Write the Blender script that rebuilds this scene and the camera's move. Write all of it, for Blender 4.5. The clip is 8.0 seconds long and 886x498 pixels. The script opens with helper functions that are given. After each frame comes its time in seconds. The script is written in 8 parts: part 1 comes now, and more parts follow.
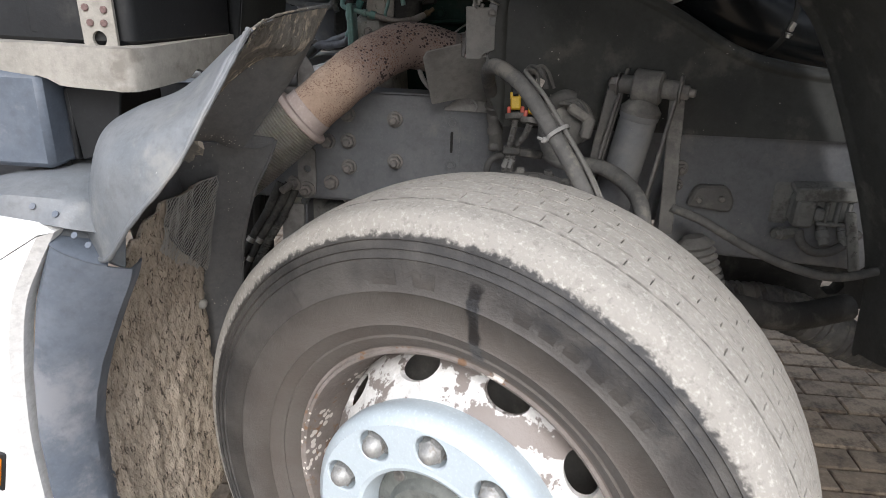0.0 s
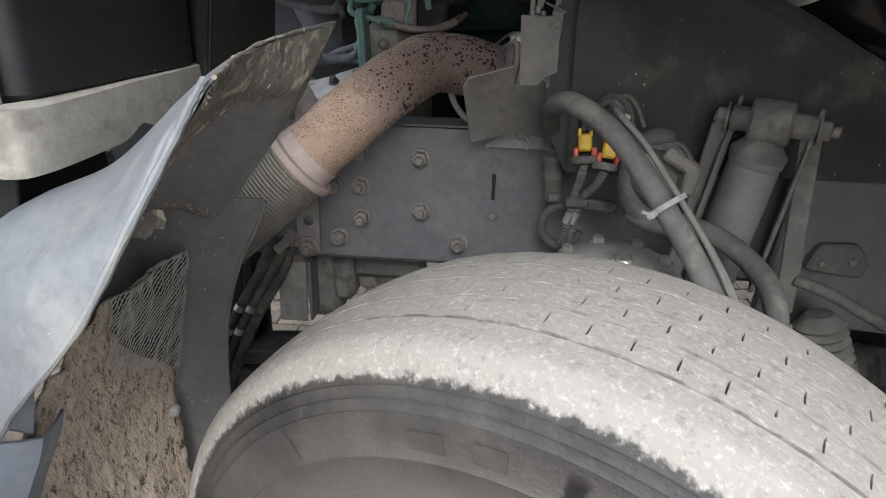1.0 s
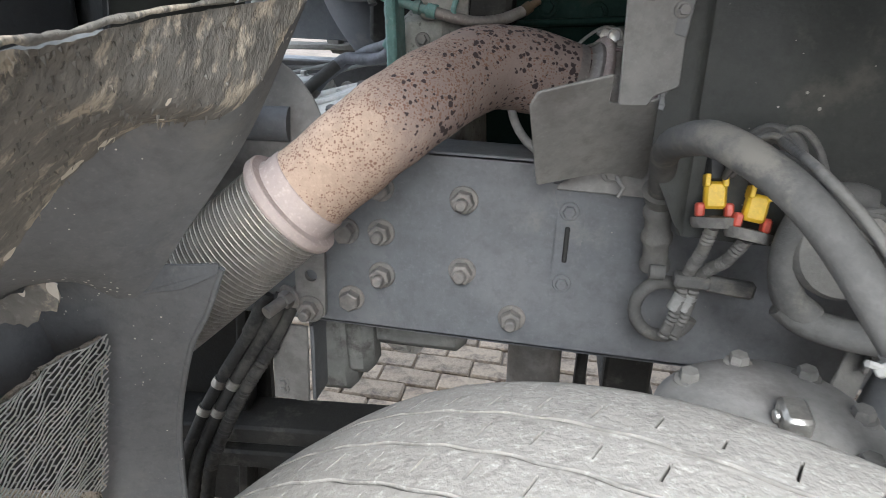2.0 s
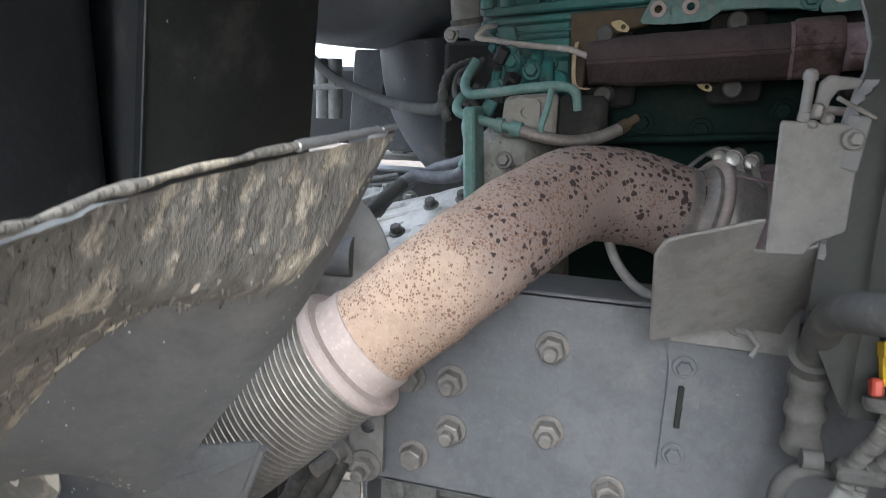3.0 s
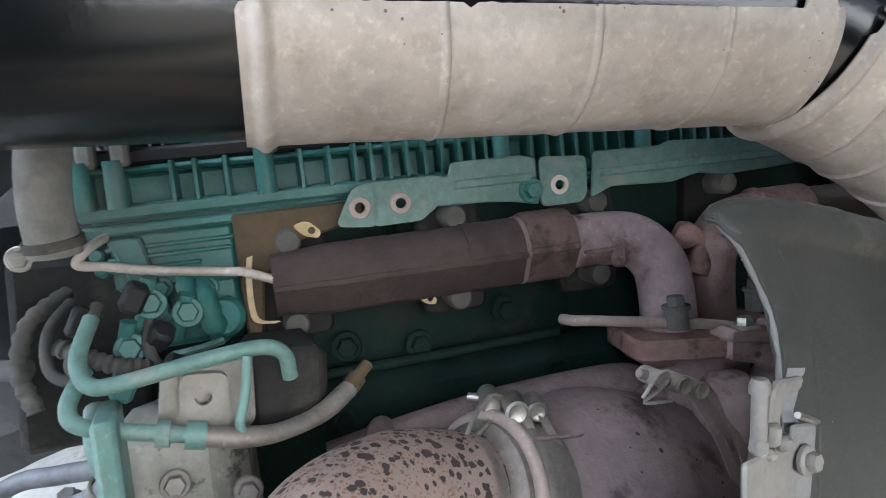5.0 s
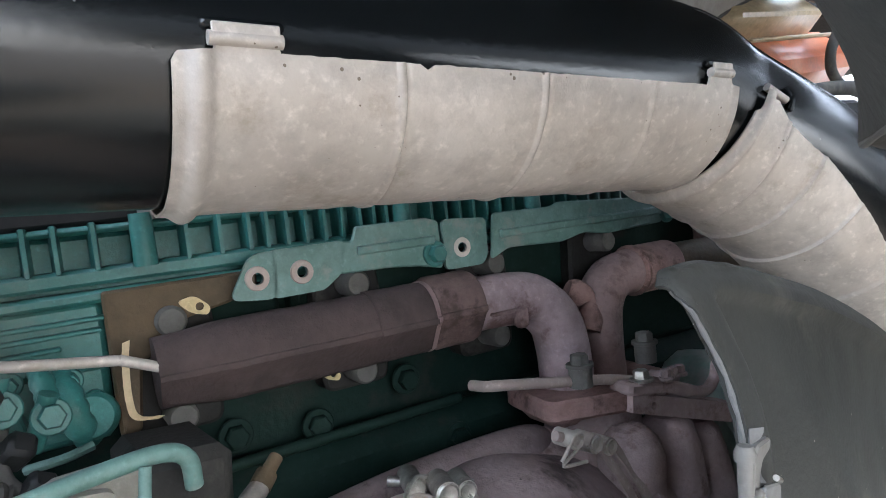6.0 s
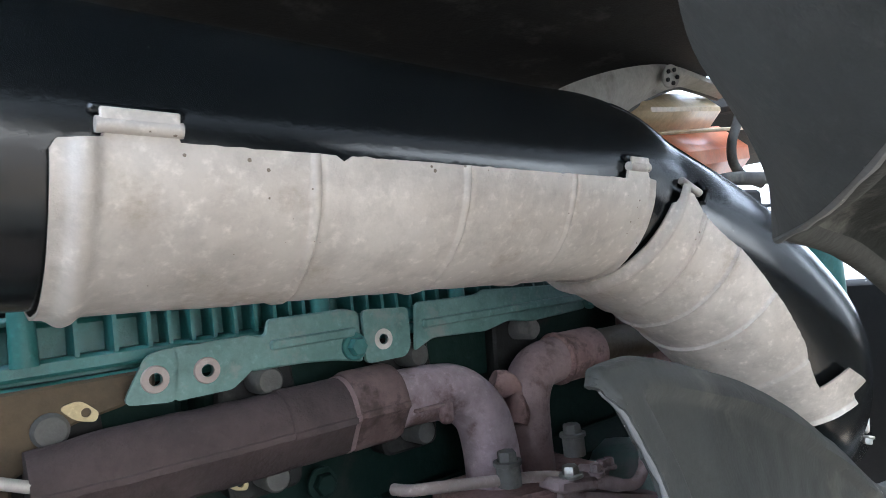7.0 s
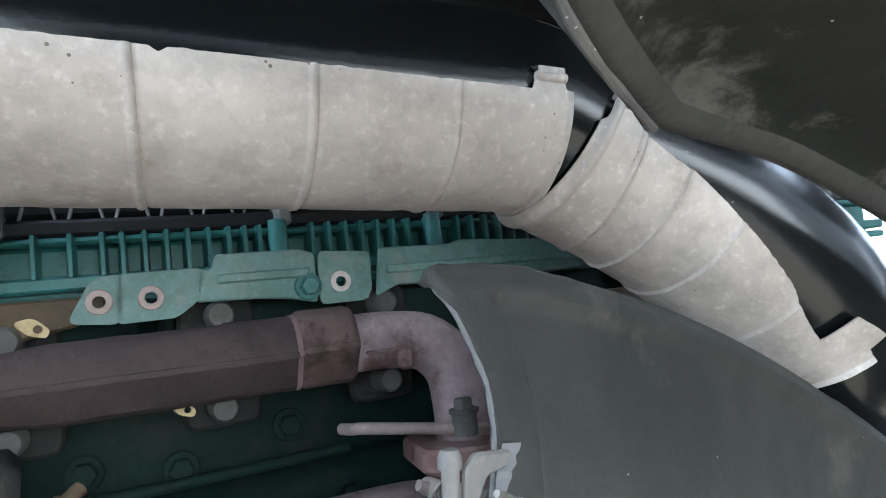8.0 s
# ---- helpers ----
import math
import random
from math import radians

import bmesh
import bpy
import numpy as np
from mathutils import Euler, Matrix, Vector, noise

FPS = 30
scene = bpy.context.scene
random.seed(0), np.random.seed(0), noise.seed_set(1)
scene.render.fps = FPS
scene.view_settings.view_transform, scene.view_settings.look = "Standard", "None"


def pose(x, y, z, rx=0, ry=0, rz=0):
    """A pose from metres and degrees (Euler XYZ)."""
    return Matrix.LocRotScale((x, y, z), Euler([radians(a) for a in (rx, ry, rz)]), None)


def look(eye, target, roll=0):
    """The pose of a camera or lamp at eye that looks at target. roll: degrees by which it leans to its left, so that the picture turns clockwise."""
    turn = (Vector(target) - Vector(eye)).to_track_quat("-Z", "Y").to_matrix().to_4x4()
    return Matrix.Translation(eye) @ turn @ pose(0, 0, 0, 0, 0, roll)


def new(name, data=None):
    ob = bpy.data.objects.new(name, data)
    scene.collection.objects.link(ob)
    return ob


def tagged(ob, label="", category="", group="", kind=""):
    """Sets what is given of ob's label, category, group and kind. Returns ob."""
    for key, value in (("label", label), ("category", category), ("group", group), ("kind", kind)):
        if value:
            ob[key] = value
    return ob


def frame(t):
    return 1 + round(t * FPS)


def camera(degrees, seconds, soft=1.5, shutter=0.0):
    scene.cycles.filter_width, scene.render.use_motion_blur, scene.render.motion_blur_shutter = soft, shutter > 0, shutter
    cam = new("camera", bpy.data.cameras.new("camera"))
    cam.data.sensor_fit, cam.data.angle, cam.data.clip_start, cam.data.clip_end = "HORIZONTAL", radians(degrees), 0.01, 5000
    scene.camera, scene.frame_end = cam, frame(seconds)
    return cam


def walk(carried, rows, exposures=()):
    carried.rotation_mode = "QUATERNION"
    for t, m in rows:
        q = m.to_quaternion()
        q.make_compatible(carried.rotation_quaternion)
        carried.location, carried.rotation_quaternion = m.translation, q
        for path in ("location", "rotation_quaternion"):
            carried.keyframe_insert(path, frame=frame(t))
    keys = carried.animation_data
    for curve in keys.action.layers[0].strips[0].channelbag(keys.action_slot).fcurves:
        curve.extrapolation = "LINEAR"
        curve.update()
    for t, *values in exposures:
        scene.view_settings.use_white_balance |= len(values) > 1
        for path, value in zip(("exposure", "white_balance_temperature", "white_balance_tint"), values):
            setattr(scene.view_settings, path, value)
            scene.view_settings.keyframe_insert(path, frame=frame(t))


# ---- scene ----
cam = camera(68.2, 8.0, soft=0.5, shutter=0.15)
PATH = [
    (0, (0.158, 0.462, 1.283), (0.008, 2.316, 0.549), 2.2),
    (0.5, (0.113, 0.637, 1.308), (-0.053, 2.479, 0.546), 2.1),
    (1, (0.063, 0.804, 1.304), (-0.097, 2.643, 0.534), 1.4),
    (1.2, (0.067, 0.876, 1.302), (-0.097, 2.715, 0.533), 0.9),
    (2.3, (0.033, 1.18, 1.241), (-0.4, 2.985, 0.496), 2.2),
    (2.5, (0.033, 1.194, 1.23), (-0.459, 3.018, 0.574), 2.0),
    (3, (-0.021, 1.25, 1.277), (-0.529, 3.12, 0.778), 1.9),
    (3.5, (-0.07, 1.333, 1.333), (-0.548, 3.224, 0.893), 1.0),
    (4, (-0.103, 1.414, 1.363), (-0.37, 3.359, 0.984), 0.3),
    (4.5, (-0.13, 1.492, 1.377), (0.139, 3.453, 1.091), -0.5),
    (5, (-0.14, 1.545, 1.383), (0.596, 3.394, 1.181), -1.7),
    (5.2, (-0.136, 1.565, 1.388), (0.73, 3.357, 1.186), -1.8),
    (6.3, (-0.196, 1.615, 1.399), (1.097, 3.141, 1.421), -2.8),
    (6.5, (-0.192, 1.621, 1.403), (1.148, 3.103, 1.482), -2.8),
    (7, (-0.169, 1.619, 1.405), (1.215, 3.053, 1.572), -3.0),
    (7.5, (-0.108, 1.602, 1.37), (1.256, 3.049, 1.587), -3.1),
    (8, (-0.04, 1.541, 1.34), (1.014, 3.226, 1.562), -2.2),
]
EXPOSURES = [(0, 0.4, 6200, 12), (1.0, 0.62, 6100, 10), (1.2, 0.65, 6050, 10), (2.3, 1.65, 5850, 8), (3, 1.65, 5800, 8), (3.5, 1.62, 5750, 6), (4.0, 1.92, 5800, 6), (4.5, 2.06, 5850, 6), (5.0, 2.6, 5850, 8), (5.2, 2.65, 5850, 8), (6.3, 2.62, 5700, 8), (8, 2.7, 5450, 4)]
walk(cam, [(t, look(eye, target, roll)) for t, eye, target, roll in PATH], EXPOSURES)

# ---- light: a bright hazy sky, the sun veiled behind the camera ----
SUN_ELEV, SUN_AZ = 38.0, 174.0
world = bpy.data.worlds.new("sky")
scene.world = world
world.use_nodes = True
wn = world.node_tree.nodes
sky = wn.new("ShaderNodeTexSky")
sky.sky_type, sky.sun_disc = "NISHITA", False
sky.sun_elevation, sky.sun_rotation = radians(SUN_ELEV), radians(SUN_AZ)
sky.dust_density, sky.air_density = 4.0, 1.0
sky_soft = wn.new("ShaderNodeMixRGB")
sky_soft.inputs[0].default_value = 0.55
sky_soft.inputs[2].default_value = (9.0, 9.2, 9.6, 1)
world.node_tree.links.new(sky.outputs[0], sky_soft.inputs[1])
world.node_tree.links.new(sky_soft.outputs[0], wn["Background"].inputs[0])
wn["Background"].inputs[1].default_value = 0.15
sun = new("sun", bpy.data.lights.new("sun", "SUN"))
sun.data.energy, sun.data.angle, sun.data.color = 2.3, radians(30), (1.0, 0.985, 0.96)
_az, _el = radians(SUN_AZ), radians(SUN_ELEV)
sun.matrix_world = look((math.sin(_az) * 8, math.cos(_az) * 8, 8 * math.tan(_el)), (0, 0, 0))


# ---- materials ----
def material(name, base, other=None, scale=30.0, rough=0.6, metal=0.0, bump=0.15, grain=220.0,
             dirt=None, dirt_at=0.55, dirt_scale=9.0, specks=None, speck_scale=140.0, speck_size=0.16,
             specks2=None, rough_var=0.15, per_piece=0.0, stretch=(1, 1, 1), spec=0.5, grit=0.35, soot=None, sheen=0.0, brown=None, dirt_soft=0.07):
    """Two tones mixed by coarse noise, fine grain relief, stains with an outline of their own, and small spots."""
    m = bpy.data.materials.new(name)
    m.use_nodes = True
    nt = m.node_tree
    n, l = nt.nodes, nt.links
    bsdf = n["Principled BSDF"]
    co = n.new("ShaderNodeTexCoord")
    mp = n.new("ShaderNodeMapping")
    mp.inputs["Scale"].default_value = stretch
    l.new(co.outputs["Object"], mp.inputs[0])

    def tex(sc, detail=6.0, rgh=0.6):
        t = n.new("ShaderNodeTexNoise")
        t.inputs["Scale"].default_value, t.inputs["Detail"].default_value, t.inputs["Roughness"].default_value = sc, detail, rgh
        l.new(mp.outputs[0], t.inputs["Vector"])
        return t

    def ramp(src, a, b):
        r = n.new("ShaderNodeMapRange")
        r.interpolation_type = "SMOOTHSTEP"
        r.inputs[1].default_value, r.inputs[2].default_value = a, b
        l.new(src, r.inputs[0])
        return r.outputs[0]

    def mul(v, k):
        x = n.new("ShaderNodeMath")
        x.operation = "MULTIPLY"
        l.new(v, x.inputs[0])
        if isinstance(k, float):
            x.inputs[1].default_value = k
        else:
            l.new(k, x.inputs[1])
        return x.outputs[0]

    def mix(fac, a, b):
        x = n.new("ShaderNodeMixRGB")
        l.new(fac, x.inputs[0])
        for i, v in ((1, a), (2, b)):
            if isinstance(v, tuple):
                x.inputs[i].default_value = (*v, 1)
            else:
                l.new(v, x.inputs[i])
        return x.outputs[0]

    other = other or tuple(c * 0.7 for c in base)
    coarse, fine = tex(scale), tex(grain, 4.0)
    col = mix(ramp(coarse.outputs[0], 0.35, 0.65), base, other)
    col = mix(ramp(fine.outputs[0], 0.5, 0.9), col, tuple(min(1, c * 1.35 + 0.01) for c in base))
    # blotches and grit between the two scales
    for sc, share in ((grain * 0.33, grit), (scale * 3.1, grit * 0.7)):
        col = mix(mul(ramp(tex(sc, 5.0, 0.7).outputs[0], 0.42, 0.72), share), col, tuple(c * 0.45 for c in other))
    height = fine.outputs[0]
    if dirt:
        dn = tex(dirt_scale, 9.0, 0.68)
        col = mix(ramp(dn.outputs[0], dirt_at - dirt_soft, dirt_at + dirt_soft), col, dirt)
    if specks:
        v = n.new("ShaderNodeTexVoronoi")
        v.inputs["Scale"].default_value = speck_scale
        l.new(mp.outputs[0], v.inputs["Vector"])
        sel = n.new("ShaderNodeMath")
        sel.operation = "LESS_THAN"
        size = n.new("ShaderNodeMath")
        size.operation = "MULTIPLY"
        l.new(ramp(tex(speck_scale * 0.11, 3.0).outputs[0], 0.45, 0.75), size.inputs[0])
        size.inputs[1].default_value = speck_size * 2.2
        l.new(v.outputs["Distance"], sel.inputs[0])
        l.new(size.outputs[0], sel.inputs[1])
        col = mix(sel.outputs[0], col, specks)
    along = None
    if soot:
        # burnt towards one end of the pipe
        sx = n.new("ShaderNodeSeparateXYZ")
        l.new(co.outputs["Object"], sx.inputs[0])
        wav = n.new("ShaderNodeMath")
        wav.operation = "MULTIPLY_ADD"
        l.new(tex(12.0).outputs[0], wav.inputs[0])
        wav.inputs[1].default_value = 0.09
        l.new(sx.outputs[0], wav.inputs[2])
        along = ramp(wav.outputs[0], soot[0], soot[1])
        col = mix(mul(along, 0.75), col, soot[2])
    if specks2:
        for sc, sz, lo, hi, rand in specks2:
            v = n.new("ShaderNodeTexVoronoi")
            v.inputs["Scale"].default_value = sc
            l.new(mp.outputs[0], v.inputs["Vector"])
            wob = n.new("ShaderNodeMath")
            wob.operation = "MULTIPLY_ADD"
            l.new(tex(sc * 2.5, 3.0).outputs[0], wob.inputs[0])
            wob.inputs[1].default_value = 0.55
            l.new(v.outputs["Distance"], wob.inputs[2])
            lim = n.new("ShaderNodeMath")
            lim.operation = "MULTIPLY"
            l.new(ramp(tex(rand, 3.0).outputs[0], lo, hi), lim.inputs[0])
            rnd_cell = n.new("ShaderNodeSeparateColor")
            l.new(v.outputs["Color"], rnd_cell.inputs[0])
            l.new(mul(rnd_cell.outputs[0], along) if along and sc < 200 else rnd_cell.outputs[0], lim.inputs[1])
            lim2 = n.new("ShaderNodeMath")
            lim2.operation = "MULTIPLY_ADD"
            l.new(lim.outputs[0], lim2.inputs[0])
            lim2.inputs[1].default_value, lim2.inputs[2].default_value = sz, 0.22
            cut = n.new("ShaderNodeMath")
            cut.operation = "LESS_THAN"
            l.new(wob.outputs[0], cut.inputs[0])
            l.new(lim2.outputs[0], cut.inputs[1])
            col = mix(cut.outputs[0], col, brown if brown and sc > 200 else specks or (0.06, 0.035, 0.03))
    if per_piece:
        info = n.new("ShaderNodeObjectInfo")
        hsv = n.new("ShaderNodeHueSaturation")
        l.new(col, hsv.inputs["Color"])
        mr = n.new("ShaderNodeMapRange")
        mr.inputs[3].default_value, mr.inputs[4].default_value = 1 - per_piece, 1 + per_piece
        l.new(info.outputs["Random"], mr.inputs[0])
        l.new(mr.outputs[0], hsv.inputs["Value"])
        col = hsv.outputs[0]
    l.new(col, bsdf.inputs["Base Color"])
    bsdf.inputs["Metallic"].default_value = metal
    bsdf.inputs["Specular IOR Level"].default_value = spec
    bsdf.inputs["Sheen Weight"].default_value = sheen
    rr = n.new("ShaderNodeMapRange")
    rr.inputs[3].default_value, rr.inputs[4].default_value = max(0.05, rough - rough_var), min(1, rough + rough_var)
    l.new(coarse.outputs[0], rr.inputs[0])
    l.new(rr.outputs[0], bsdf.inputs["Roughness"])
    if bump:
        b = n.new("ShaderNodeBump")
        b.inputs["Strength"].default_value, b.inputs["Distance"].default_value = bump, 0.003
        l.new(height, b.inputs["Height"])
        l.new(b.outputs[0], bsdf.inputs["Normal"])
    return m


MAT = {
    "frame_grey": material("frame_grey", (0.115, 0.121, 0.127), (0.145, 0.149, 0.152), 6, 0.55, 0, 0.15, dirt=(0.18, 0.178, 0.17), dirt_at=0.6, dirt_scale=5, specks=(0.3, 0.29, 0.26), speck_scale=90, speck_size=0.05),
    "bolt": material("bolt_grey", (0.16, 0.155, 0.145), (0.24, 0.22, 0.2), 60, 0.55, 0.3, 0.2),
    "zinc": material("zinc", (0.55, 0.54, 0.5), (0.42, 0.4, 0.36), 50, 0.4, 0.85, 0.1),
    "plate_grey": material("plate_grey", (0.2, 0.195, 0.185), (0.26, 0.25, 0.235), 10, 0.6, 0.1, 0.1, dirt=(0.15, 0.14, 0.13)),
    "black_plastic": material("black_plastic", (0.012, 0.013, 0.014), (0.02, 0.021, 0.022), 5, 0.5, 0, 0.1, dirt=(0.045, 0.044, 0.041), dirt_at=0.64, dirt_scale=6, specks=(0.3, 0.29, 0.27), speck_scale=45, speck_size=0.07, spec=0.35),
    "liner": material("liner_plastic", (0.029, 0.031, 0.029), (0.05, 0.052, 0.047), 6, 0.62, 0, 0.15, dirt=(0.085, 0.083, 0.071), dirt_at=0.6, dirt_scale=9, specks=(0.36, 0.34, 0.3), speck_scale=80, speck_size=0.07, spec=0.4, sheen=0.05),
    "arch": material("arch_plastic", (0.011, 0.013, 0.011), (0.018, 0.02, 0.017), 7, 0.65, 0, 0.4, 90, dirt=(0.11, 0.108, 0.094), dirt_at=0.58, dirt_scale=11, dirt_soft=0.06, stretch=(0.6, 1, 1), specks=(0.3, 0.29, 0.25), speck_scale=70, speck_size=0.06, spec=0.3),
    "arch_worn_lit": material("arch_worn_lit", (0.055, 0.057, 0.053), (0.075, 0.076, 0.07), 9, 0.7, 0, 0.35, 120, dirt=(0.11, 0.108, 0.097), dirt_at=0.6, dirt_scale=12, dirt_soft=0.06, spec=0.3),
    "guard_grey": material("guard_grey", (0.15, 0.165, 0.178), (0.2, 0.21, 0.218), 7, 0.5, 0, 0.15, dirt=(0.26, 0.262, 0.25), dirt_at=0.58, dirt_scale=5, specks=(0.5, 0.49, 0.46), speck_scale=60, speck_size=0.025),
    "trim_blue": material("trim_blue", (0.1, 0.12, 0.15), (0.15, 0.17, 0.2), 8, 0.55, 0, 0.12, dirt=(0.22, 0.23, 0.25), dirt_at=0.55, dirt_scale=6),
    "white_paint": material("white_paint", (0.82, 0.82, 0.8), (0.78, 0.78, 0.76), 4, 0.25, 0, 0.0),
    "amber": material("amber_lens", (0.8, 0.25, 0.01), (0.85, 0.35, 0.02), 20, 0.2, 0, 0.0),
    "fibre": material("fibre_mat", (0.57, 0.49, 0.39), (0.46, 0.39, 0.305), 30, 0.95, 0, 1.0, 320, dirt=(0.085, 0.068, 0.052), dirt_at=0.575, dirt_scale=140, dirt_soft=0.035, stretch=(1, 1, 0.35), grit=0.2),
    "net": material("net_plastic", (0.36, 0.35, 0.325), (0.45, 0.435, 0.4), 40, 0.8),
    "dusty_plastic": material("dusty_plastic", (0.14, 0.142, 0.142), (0.18, 0.18, 0.176), 7, 0.7, 0, 0.2, dirt=(0.2, 0.194, 0.18), dirt_at=0.62, dirt_scale=9, specks=(0.6, 0.57, 0.5), speck_scale=150, speck_size=0.11),
    "pale_green": material("pale_green", (0.155, 0.27, 0.245), (0.11, 0.215, 0.19), 18, 0.5, 0, 0.15, dirt=(0.22, 0.26, 0.235), dirt_at=0.6, dirt_scale=20),
    "cover_mint": material("cover_mint", (0.3, 0.46, 0.42), (0.42, 0.52, 0.48), 14, 0.45, 0, 0.15, dirt=(0.5, 0.52, 0.5), dirt_at=0.58, dirt_scale=14),
    "pipe": material("pipe_rust", (0.47, 0.345, 0.252), (0.4, 0.29, 0.215), 12, 0.75, 0.0, 0.25, 260, dirt=(0.3, 0.2, 0.145), dirt_at=0.63, dirt_scale=30, specks=(0.045, 0.03, 0.029), speck_scale=300, speck_size=0.0, specks2=((420, 0.62, 0.25, 0.55, 18.0), (250, 0.57, 0.3, 0.6, 9.0), (150, 0.58, 0.25, 0.55, 6.0), (95, 0.56, 0.3, 0.6, 6.0)), soot=(-0.14, -0.02, (0.23, 0.185, 0.175)), grit=0.3, brown=(0.2, 0.115, 0.08)),
    "steel_dull": material("steel_dull", (0.3, 0.275, 0.25), (0.24, 0.215, 0.195), 25, 0.5, 0.5, 0.15),
    "flex": material("flex_steel", (0.5, 0.475, 0.43), (0.4, 0.375, 0.335), 20, 0.45, 0.6, 0.1),
    "shield": material("shield_alu", (0.63, 0.585, 0.535), (0.54, 0.495, 0.445), 9, 0.55, 0.3, 0.2, 150, dirt=(0.4, 0.35, 0.29), dirt_at=0.6, dirt_scale=14, specks=(0.2, 0.165, 0.13), speck_scale=150, speck_size=0.07, grit=0.3),
    "engine_green": material("engine_green", (0.05, 0.2, 0.185), (0.035, 0.15, 0.135), 12, 0.45, 0, 0.15, dirt=(0.09, 0.17, 0.15), dirt_at=0.6),
    # darkened engine green: the shade behind the manifold is in the colour
    "engine_shaded": material("engine_shaded", (0.008, 0.024, 0.019), (0.014, 0.034, 0.027), 12, 0.7, 0, 0.3, 120, dirt=(0.03, 0.036, 0.03), dirt_at=0.62, spec=0.15),
    "brown_paint": material("scorched_paint", (0.075, 0.052, 0.026), (0.115, 0.08, 0.043), 25, 0.7, 0, 0.3),
    "manifold": material("manifold_rust", (0.06, 0.043, 0.041), (0.09, 0.064, 0.061), 16, 0.85, 0.05, 0.6, 160, dirt=(0.055, 0.04, 0.037), dirt_at=0.57, dirt_scale=22, specks=(0.24, 0.18, 0.165), speck_scale=90, speck_size=0.12),
    "manifold_pale": material("manifold_pale", (0.5, 0.4, 0.42), (0.4, 0.3, 0.31), 18, 0.75, 0.05, 0.4, 160, dirt=(0.19, 0.12, 0.11), dirt_at=0.6, dirt_scale=18),
    "rust": material("rust", (0.31, 0.19, 0.17), (0.4, 0.26, 0.235), 40, 0.9, 0, 0.6, 150, dirt=(0.15, 0.095, 0.085), dirt_at=0.58, dirt_scale=30),
    "elbow": material("elbow_rust", (0.27, 0.19, 0.185), (0.35, 0.25, 0.24), 18, 0.8, 0, 0.5, 150, dirt=(0.16, 0.1, 0.095), dirt_at=0.57, dirt_scale=24),
    # lighter copy of turbo: strong light on these castings is in the colour
    "turbo_lit": material("turbo_lit", (0.38, 0.29, 0.285), (0.46, 0.36, 0.35), 20, 0.8, 0, 0.5, 150, dirt=(0.22, 0.15, 0.14), dirt_at=0.58, dirt_scale=20),
    "sleeve_rust": material("sleeve_rust", (0.14, 0.09, 0.083), (0.19, 0.128, 0.118), 40, 0.9, 0, 0.6, 150, dirt=(0.075, 0.05, 0.045), dirt_at=0.57, dirt_scale=30),
    "deflector": material("deflector_plastic", (0.016, 0.018, 0.016), (0.027, 0.029, 0.026), 6, 0.6, 0, 0.15, dirt=(0.05, 0.049, 0.044), dirt_at=0.62, dirt_scale=8, specks=(0.3, 0.29, 0.26), speck_scale=80, speck_size=0.05, spec=0.35),
    "turbo": material("turbo_cast", (0.28, 0.22, 0.22), (0.36, 0.28, 0.275), 18, 0.8, 0.05, 0.5, 150, dirt=(0.11, 0.085, 0.082), dirt_at=0.6, dirt_scale=16, specks=(0.07, 0.055, 0.052), speck_scale=70, speck_size=0.1),
    "cast_alu": material("cast_alu", (0.85, 0.82, 0.76), (0.76, 0.735, 0.68), 14, 0.6, 0.0, 0.5, 130, dirt=(0.27, 0.26, 0.235), dirt_at=0.62, dirt_scale=16, dirt_soft=0.05),
    "cast_grey": material("cast_grey", (0.18, 0.19, 0.175), (0.12, 0.13, 0.12), 14, 0.65, 0.2, 0.4, 130, dirt=(0.06, 0.06, 0.055), dirt_at=0.62, dirt_scale=14),
    "hose_dark": material("hose_dark", (0.038, 0.037, 0.035), (0.055, 0.054, 0.05), 20, 0.8, 0, 0.3, dirt=(0.09, 0.086, 0.076), dirt_at=0.6, dirt_scale=18, spec=0.3),
    "valve": material("valve_cast", (0.13, 0.132, 0.123), (0.17, 0.17, 0.155), 18, 0.75, 0, 0.4, 140, dirt=(0.07, 0.068, 0.06), dirt_at=0.6, dirt_scale=22),
    "cast_pale": material("cast_pale", (0.34, 0.335, 0.3), (0.24, 0.24, 0.215), 22, 0.7, 0, 0.6, 110, dirt=(0.07, 0.065, 0.055), dirt_at=0.6, dirt_scale=34, dirt_soft=0.04, specks=(0.06, 0.055, 0.05), speck_scale=120, speck_size=0.14),
    "hose_blue": material("hose_blue_grey", (0.2, 0.205, 0.23), (0.15, 0.153, 0.17), 20, 0.6, 0, 0.2, dirt=(0.1, 0.1, 0.105), dirt_at=0.6, dirt_scale=20),
    "rubber": material("hose_rubber", (0.08, 0.079, 0.075), (0.115, 0.112, 0.105), 20, 0.8, 0, 0.25, dirt=(0.16, 0.15, 0.13), dirt_at=0.57, dirt_scale=14, spec=0.35),
    "dark_iron": material("dark_iron", (0.02, 0.02, 0.019), (0.034, 0.033, 0.03), 12, 0.75, 0, 0.3, dirt=(0.075, 0.07, 0.062), dirt_at=0.6, spec=0.3),
    "dusty_iron": material("dusty_iron", (0.1, 0.097, 0.09), (0.14, 0.135, 0.122), 12, 0.75, 0, 0.3, dirt=(0.2, 0.19, 0.17), dirt_at=0.58),
    "yellow": material("yellow_plastic", (0.75, 0.5, 0.03), (0.68, 0.44, 0.03), 60, 0.45, 0, 0.05),
    "red": material("red_plastic", (0.62, 0.1, 0.06), (0.52, 0.09, 0.06), 60, 0.45, 0, 0.05),
